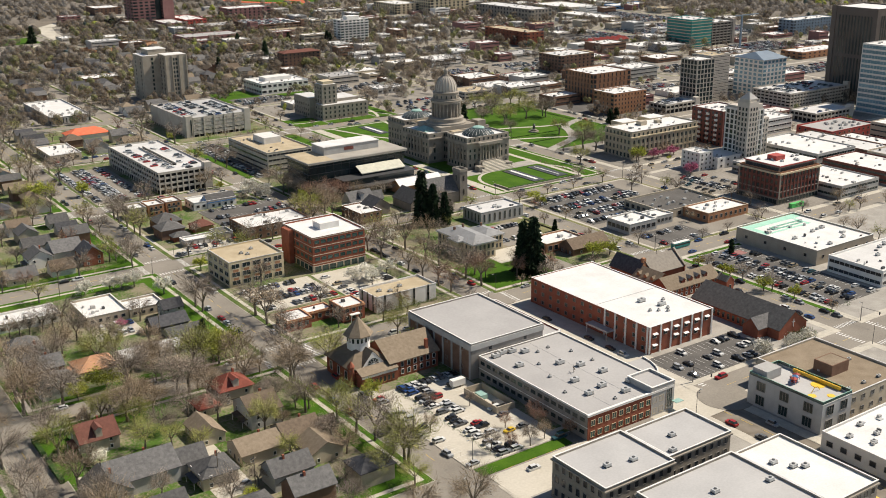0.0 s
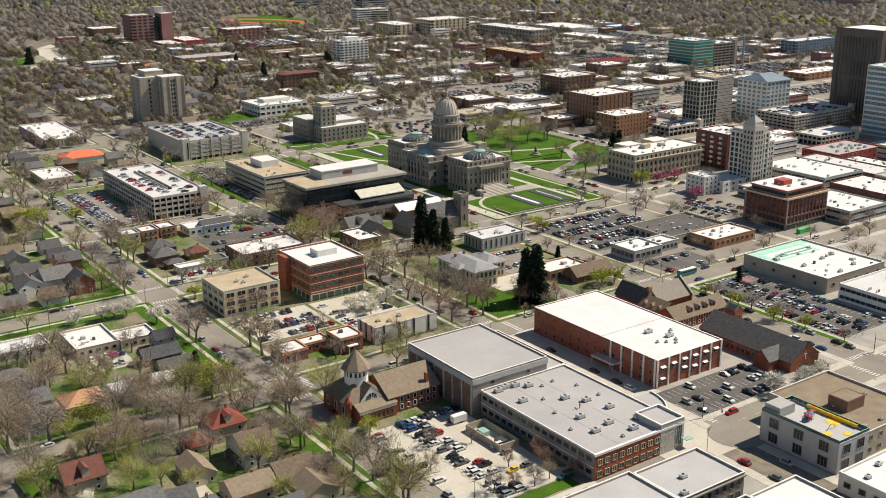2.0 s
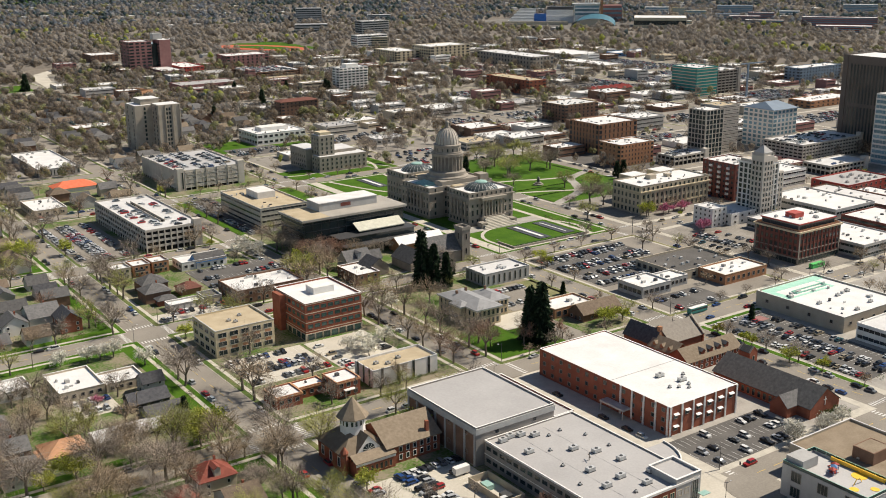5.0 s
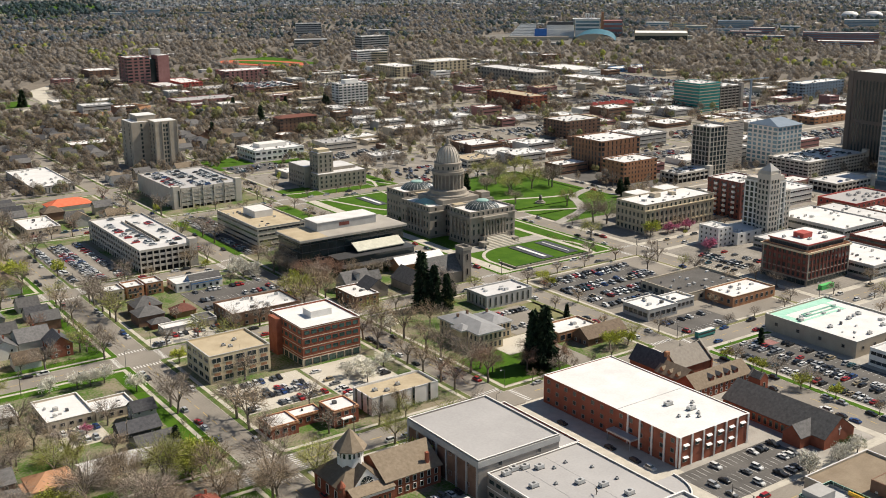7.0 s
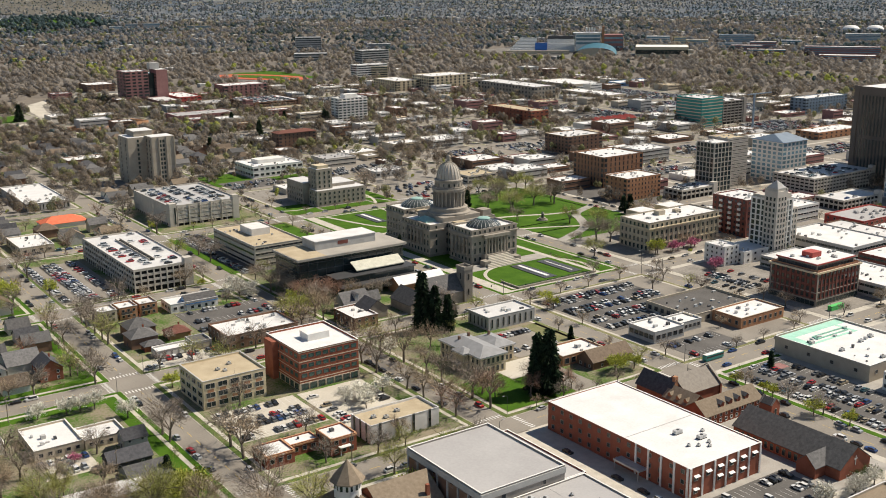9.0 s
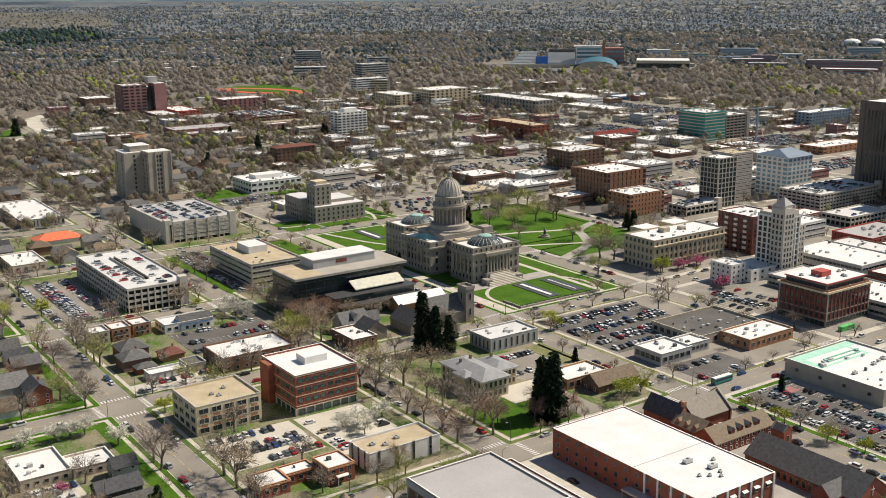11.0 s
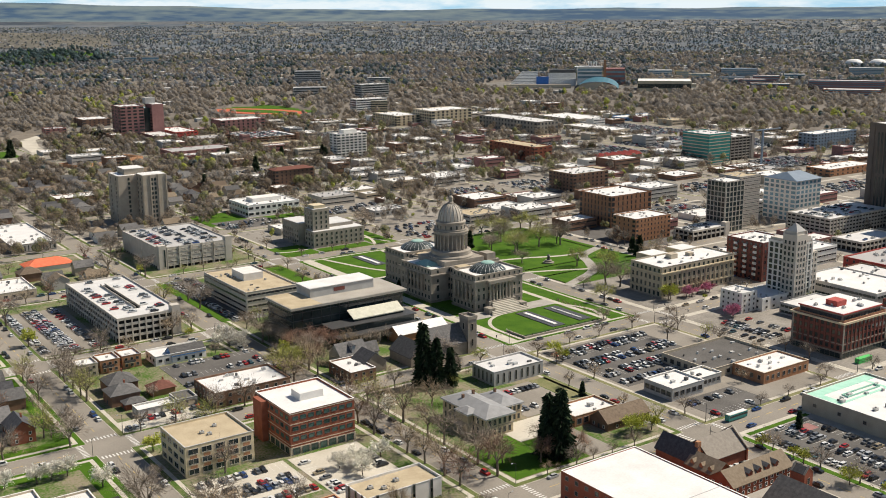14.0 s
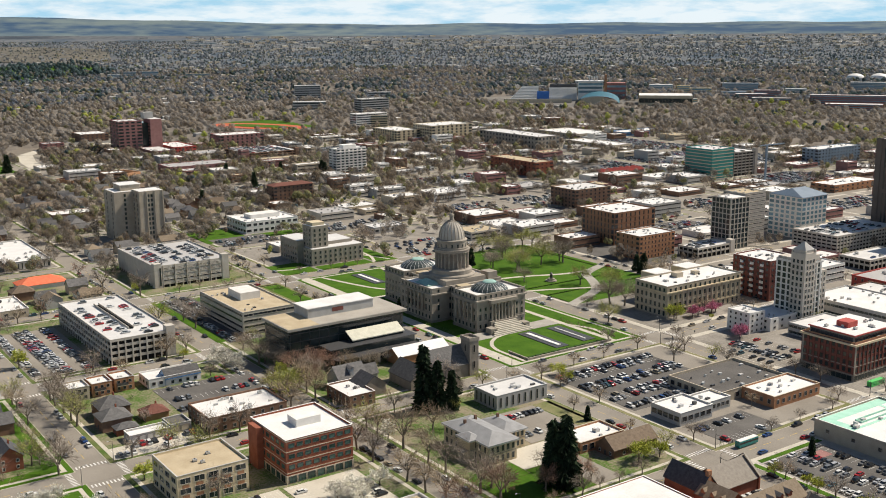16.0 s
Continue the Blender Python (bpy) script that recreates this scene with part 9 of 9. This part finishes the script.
def open_ground(x, y, pad=4.0, lee=14.0):
    """Where no building stands, nor is hidden by what grows before it."""
    ok = np.ones(len(x), dtype=bool)
    for bx0, bx1, by0, by1 in boxes:
        ok &= ~((x > bx0 - pad - lee) & (x < bx1 + pad) & (y > by0 - pad - lee * 1.3) & (y < by1 + pad))
    return ok


def wood_points(n, d0, d1):
    d = wood.uniform(d0, d1, n)
    r = np.interp(d, DT, RT)
    a = np.radians(35.1 + wood.uniform(-25.5, 25.5, n))
    x, y = r * np.sin(a), r * np.cos(a)
    z = np.array([rise(p, q) for p, q in zip(x, y)])
    town_part = (x < 1361) & (y < 1632) & (x > -60)
    keep = ~town_part | (wood.uniform(size=n) < np.where((x < 560) & (y > 1100), 0.62, 0.06))
    gap = np.array([noise.noise(Vector((math.log(p) * 16, q * 9, 3.0))) for p, q in zip(d, a)])
    keep &= (gap > -0.30) | (wood.uniform(size=n) < 0.35)
    keep &= open_ground(x, y)
    for (hx0, hx1, hy0, hy1), share in ((GREEN_HILL, 0.5), (TAN_HILL, 0.3)):
        keep &= ~((x > hx0) & (x < hx1) & (y > hy0) & (y < hy1)) | (wood.uniform(size=n) < share)
    stand = np.array([noise.noise(Vector((math.log(p) * 11, q * 14, 9.0))) for p, q in zip(d, a)])
    return tuple(v[keep] for v in (x, y, z, d, stand))


NEAR_WOOD = ((CROWN_GREY, 0, 0.42, "grey brown bare", 0.44), (CROWN_WARM, 0.42, 0.70, "warm brown bare", 0.44), (CROWN_PALE, 0.70, 0.82, "pale grey bare", 0.42), (CROWN_OLIVE, 0.82, 0.925, "olive budding", 0.42), (CROWN_PINE_HAZED, 0.925, 0.985, "dark evergreen", 0.26), (CROWN_FRESH, 0.985, 1.0, "yellow green", 0.42))
# farther bands take more of the blue-tinted crowns, standing for haze
FAR_WOOD = ((CROWN_WARM, 0, 0.14, "warm brown bare", 0.44), (CROWN_GREY, 0.14, 0.44, "grey brown bare", 0.44), (CROWN_HAZED, 0.44, 0.70, "haze-tinted slate grey", 0.44), (CROWN_OLIVE, 0.70, 0.77, "olive budding", 0.42), (CROWN_PINE_HAZED, 0.77, 1.0, "haze-blue evergreen", 0.30))
DISTANT = ((CROWN_HAZED, 0, 0.52, "haze-tinted slate grey", 0.44), (CROWN_GREY, 0.52, 0.64, "grey brown bare", 0.44), (CROWN_OLIVE, 0.64, 0.70, "olive budding", 0.42), (CROWN_PINE_HAZED, 0.70, 1.0, "haze-blue evergreen", 0.36))
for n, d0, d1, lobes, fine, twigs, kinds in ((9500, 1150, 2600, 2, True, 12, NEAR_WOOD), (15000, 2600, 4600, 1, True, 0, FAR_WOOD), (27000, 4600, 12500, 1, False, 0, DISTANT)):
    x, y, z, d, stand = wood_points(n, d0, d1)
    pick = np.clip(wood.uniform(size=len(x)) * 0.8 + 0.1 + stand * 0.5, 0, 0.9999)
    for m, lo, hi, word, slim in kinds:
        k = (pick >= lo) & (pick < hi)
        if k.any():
            h = wood.uniform(9, 16, k.sum()) * shrink(z[k]) * (1.15 if m is CROWN_PINE_HAZED else 1.0)
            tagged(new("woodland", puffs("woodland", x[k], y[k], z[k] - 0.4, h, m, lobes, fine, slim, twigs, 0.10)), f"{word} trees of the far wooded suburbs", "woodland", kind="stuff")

gx, gy = wood.uniform(760, 1070, 320), wood.uniform(3120, 3490, 320)
gz = np.array([rise(p, q) for p, q in zip(gx, gy)])
tagged(new("woodland", puffs("woodland", gx, gy, gz, wood.uniform(18, 30, 320) * shrink(gz), CROWN_PINE_HAZED, 1, True, 0.3)), "dark evergreens with a haze-blue tint on the far golf course", "woodland", kind="stuff")

# low filler sheets added under the far woods, dark for shade between crowns
def gap_sheet(name, label, material, d0, d1, rows, cols):
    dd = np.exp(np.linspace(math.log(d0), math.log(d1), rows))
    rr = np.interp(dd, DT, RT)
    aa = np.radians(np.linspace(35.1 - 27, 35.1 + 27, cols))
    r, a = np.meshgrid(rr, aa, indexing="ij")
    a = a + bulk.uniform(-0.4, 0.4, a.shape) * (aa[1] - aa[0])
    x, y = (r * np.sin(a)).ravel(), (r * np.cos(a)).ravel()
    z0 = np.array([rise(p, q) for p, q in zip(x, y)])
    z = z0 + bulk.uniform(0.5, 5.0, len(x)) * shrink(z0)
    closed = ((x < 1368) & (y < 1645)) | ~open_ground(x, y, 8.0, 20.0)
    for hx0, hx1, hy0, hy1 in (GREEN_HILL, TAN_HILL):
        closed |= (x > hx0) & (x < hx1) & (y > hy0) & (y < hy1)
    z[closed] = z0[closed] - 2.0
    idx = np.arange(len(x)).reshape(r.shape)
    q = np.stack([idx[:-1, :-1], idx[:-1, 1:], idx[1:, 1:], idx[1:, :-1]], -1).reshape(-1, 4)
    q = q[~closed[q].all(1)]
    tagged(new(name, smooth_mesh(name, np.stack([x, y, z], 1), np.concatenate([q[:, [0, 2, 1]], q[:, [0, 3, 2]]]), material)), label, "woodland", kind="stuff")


gap_sheet("woodland_floor", "brown filler sheet giving shade between the bare riverside trees", CANOPY_NEAR, 1500, 4600, 110, 240)
gap_sheet("woodland_floor", "slate filler sheet under the far suburb trees, haze and shade painted in", CANOPY_FAR_HAZED, 4600, 14500, 90, 240)

# far roofs scattered among the trees
roofs = Shape()


def far_roof(x, y, w, d, h):
    z = rise(x, y)
    f = float(shrink(z))
    roofs.box(x, x + w * f, y, y + d * f, z - 1, z + h * f, int(wood.choice([0, 2, 2])), int(wood.choice([1, 1, 1, 2, 4])))


x, y, z, d, stand = wood_points(2600, 1700, 10500)
for p, q, dist in zip(x, y, d):
    if dist > 2700 or wood.uniform() < 0.12:
        far_roof(p, q, wood.uniform(9, 24), wood.uniform(9, 18), wood.uniform(10, 17) if dist > 4000 else wood.uniform(6.5, 10.5))
x, y, z, d, stand = wood_points(1300, 7500, 15500)
for p, q in zip(x, y):
    if math.degrees(math.atan2(p, q)) > 22:
        far_roof(p, q, wood.uniform(20, 120), wood.uniform(14, 40), wood.uniform(14, 26))
single("far_buildings", roofs, [STUCCO_TAN, ROOF_WHITE, STUCCO_GREY, STUCCO_WHITE, SHINGLE_GREY], "many small pale buildings of the far suburbs", "far buildings", kind="stuff")

# small vents and units on the flat roofs
clutter = Shape()
cl = random.Random(19)
for x0, x1, y0, y1, z, nm in roof_list:
    if nm in ("grey_annex", "brown_roof_annex", "roof_house", "blue_office", "double_garage", "garage_strip", "school_gym", "school_link", "school_hall", "brick_hall", "white_flat_office", "old_school", "red_store", "buff_office", "brick_office", "panel_office"):
        continue
    for k in range(min(16, int((x1 - x0) * (y1 - y0) / 70))):
        w, d, h = cl.uniform(0.5, 2.4), cl.uniform(0.5, 1.8), cl.uniform(0.4, 1.5)
        x, y = cl.uniform(x0 + 2, x1 - 3.5), cl.uniform(y0 + 2, y1 - 3.5)
        clutter.box(x, x + w, y, y + d, z - 0.05, z + h, cl.choice((0, 0, 1, 2)))
single("roof_vents", clutter, [METAL_PALE, METAL_DARK, STUCCO_GREY], "small metal vents and units on the town roofs", "roof vents", kind="stuff")

# low shrubs in the yards and round the lawns
shr, dry = [], []
for k in range(4200):
    x, y = cl.uniform(0, 420), cl.uniform(200, 900)
    if x > 176 and cl.random() < 0.72 or not in_view(x, y, 1) or not is_free(x, y, 0.6):
        continue
    if min(abs(x - q) for q in XS) < 8.5 or min(abs(y - q) for q in YS) < 8.5:
        continue
    (shr if cl.random() < 0.55 else dry).append((x, y, cl.uniform(1.0, 3.0)))
for k in range(60):
    shr.append((405.5 + cl.uniform(-1, 1), 572 + k * 1.6, cl.uniform(0.9, 2.0)))
    shr.append((412 + k, 513.6 + cl.uniform(-0.6, 0.6), cl.uniform(0.7, 1.4)))
    dry.append((476 + cl.uniform(-3, 3), 515 + k * 0.8, cl.uniform(0.6, 1.3)))
    shr.append((194 + cl.uniform(-0.8, 0.8), 246 + k * 1.05, cl.uniform(0.6, 1.1)))
    shr.append((232 + k * 0.5, 379.5 + cl.uniform(-0.5, 0.5), cl.uniform(0.7, 1.3)))
    shr.append((354 + cl.uniform(0, 12), 250 + cl.uniform(0, 5), cl.uniform(1.0, 3.0)))
    shr.append((470 + cl.uniform(-5, 5), 437 + cl.uniform(-3, 3), cl.uniform(1.0, 2.4)))
for items, m, word in ((shr, SHRUB, "green"), (dry, TWIG_BROWN, "brown twiggy")):
    tagged(new("shrubs", tri_mesh("shrubs", clumps([p[0] for p in items], [p[1] for p in items], [-0.1] * len(items), [p[2] for p in items], 60, 0.22, 0.6), m)), f"{word} garden shrubs in yards and beds", "shrubs", kind="stuff")

# cars too far or too many to stand alone
cs = Shape()
PN = list(CAR_PAINT)
for x, y, z, turn, style, paint in far_cars:
    L, W, top = {"sedan": (4.7, 1.8, 1.45), "suv": (4.7, 1.9, 1.75), "pickup": (5.6, 2.0, 1.8)}[style]
    c, s_ = math.cos(radians(turn)), math.sin(radians(turn))

    def at(u, v, w):
        return (x + c * u - s_ * v, y + s_ * u + c * v, z + w)

    m = PN.index(paint)
    for (u0, u1, b0, b1, z0, z1, k0) in ((-L / 2, L / 2, W / 2, W / 2, 0.25, 0.95, m), (-L * 0.24, L * 0.4, W / 2 - 0.1, W / 2 - 0.26, 0.95, top, len(PN))):
        t = 0.0 if z1 < 1 else 0.4
        lo = [at(u0, -b0, z0), at(u1, -b0, z0), at(u1, b0, z0), at(u0, b0, z0)]
        hi = [at(u0 + t, -b1, z1), at(u1 - t, -b1, z1), at(u1 - t, b1, z1), at(u0 + t, b1, z1)]
        for i in range(4):
            j = (i + 1) % 4
            cs.poly([lo[i], lo[j], hi[j], hi[i]], k0)
        cs.poly(hi, m)
single("distant_cars", cs, [PAINTS[p] for p in PN] + [GLASS], "hundreds of parked cars of many colours in far lots", "cars", kind="stuff")
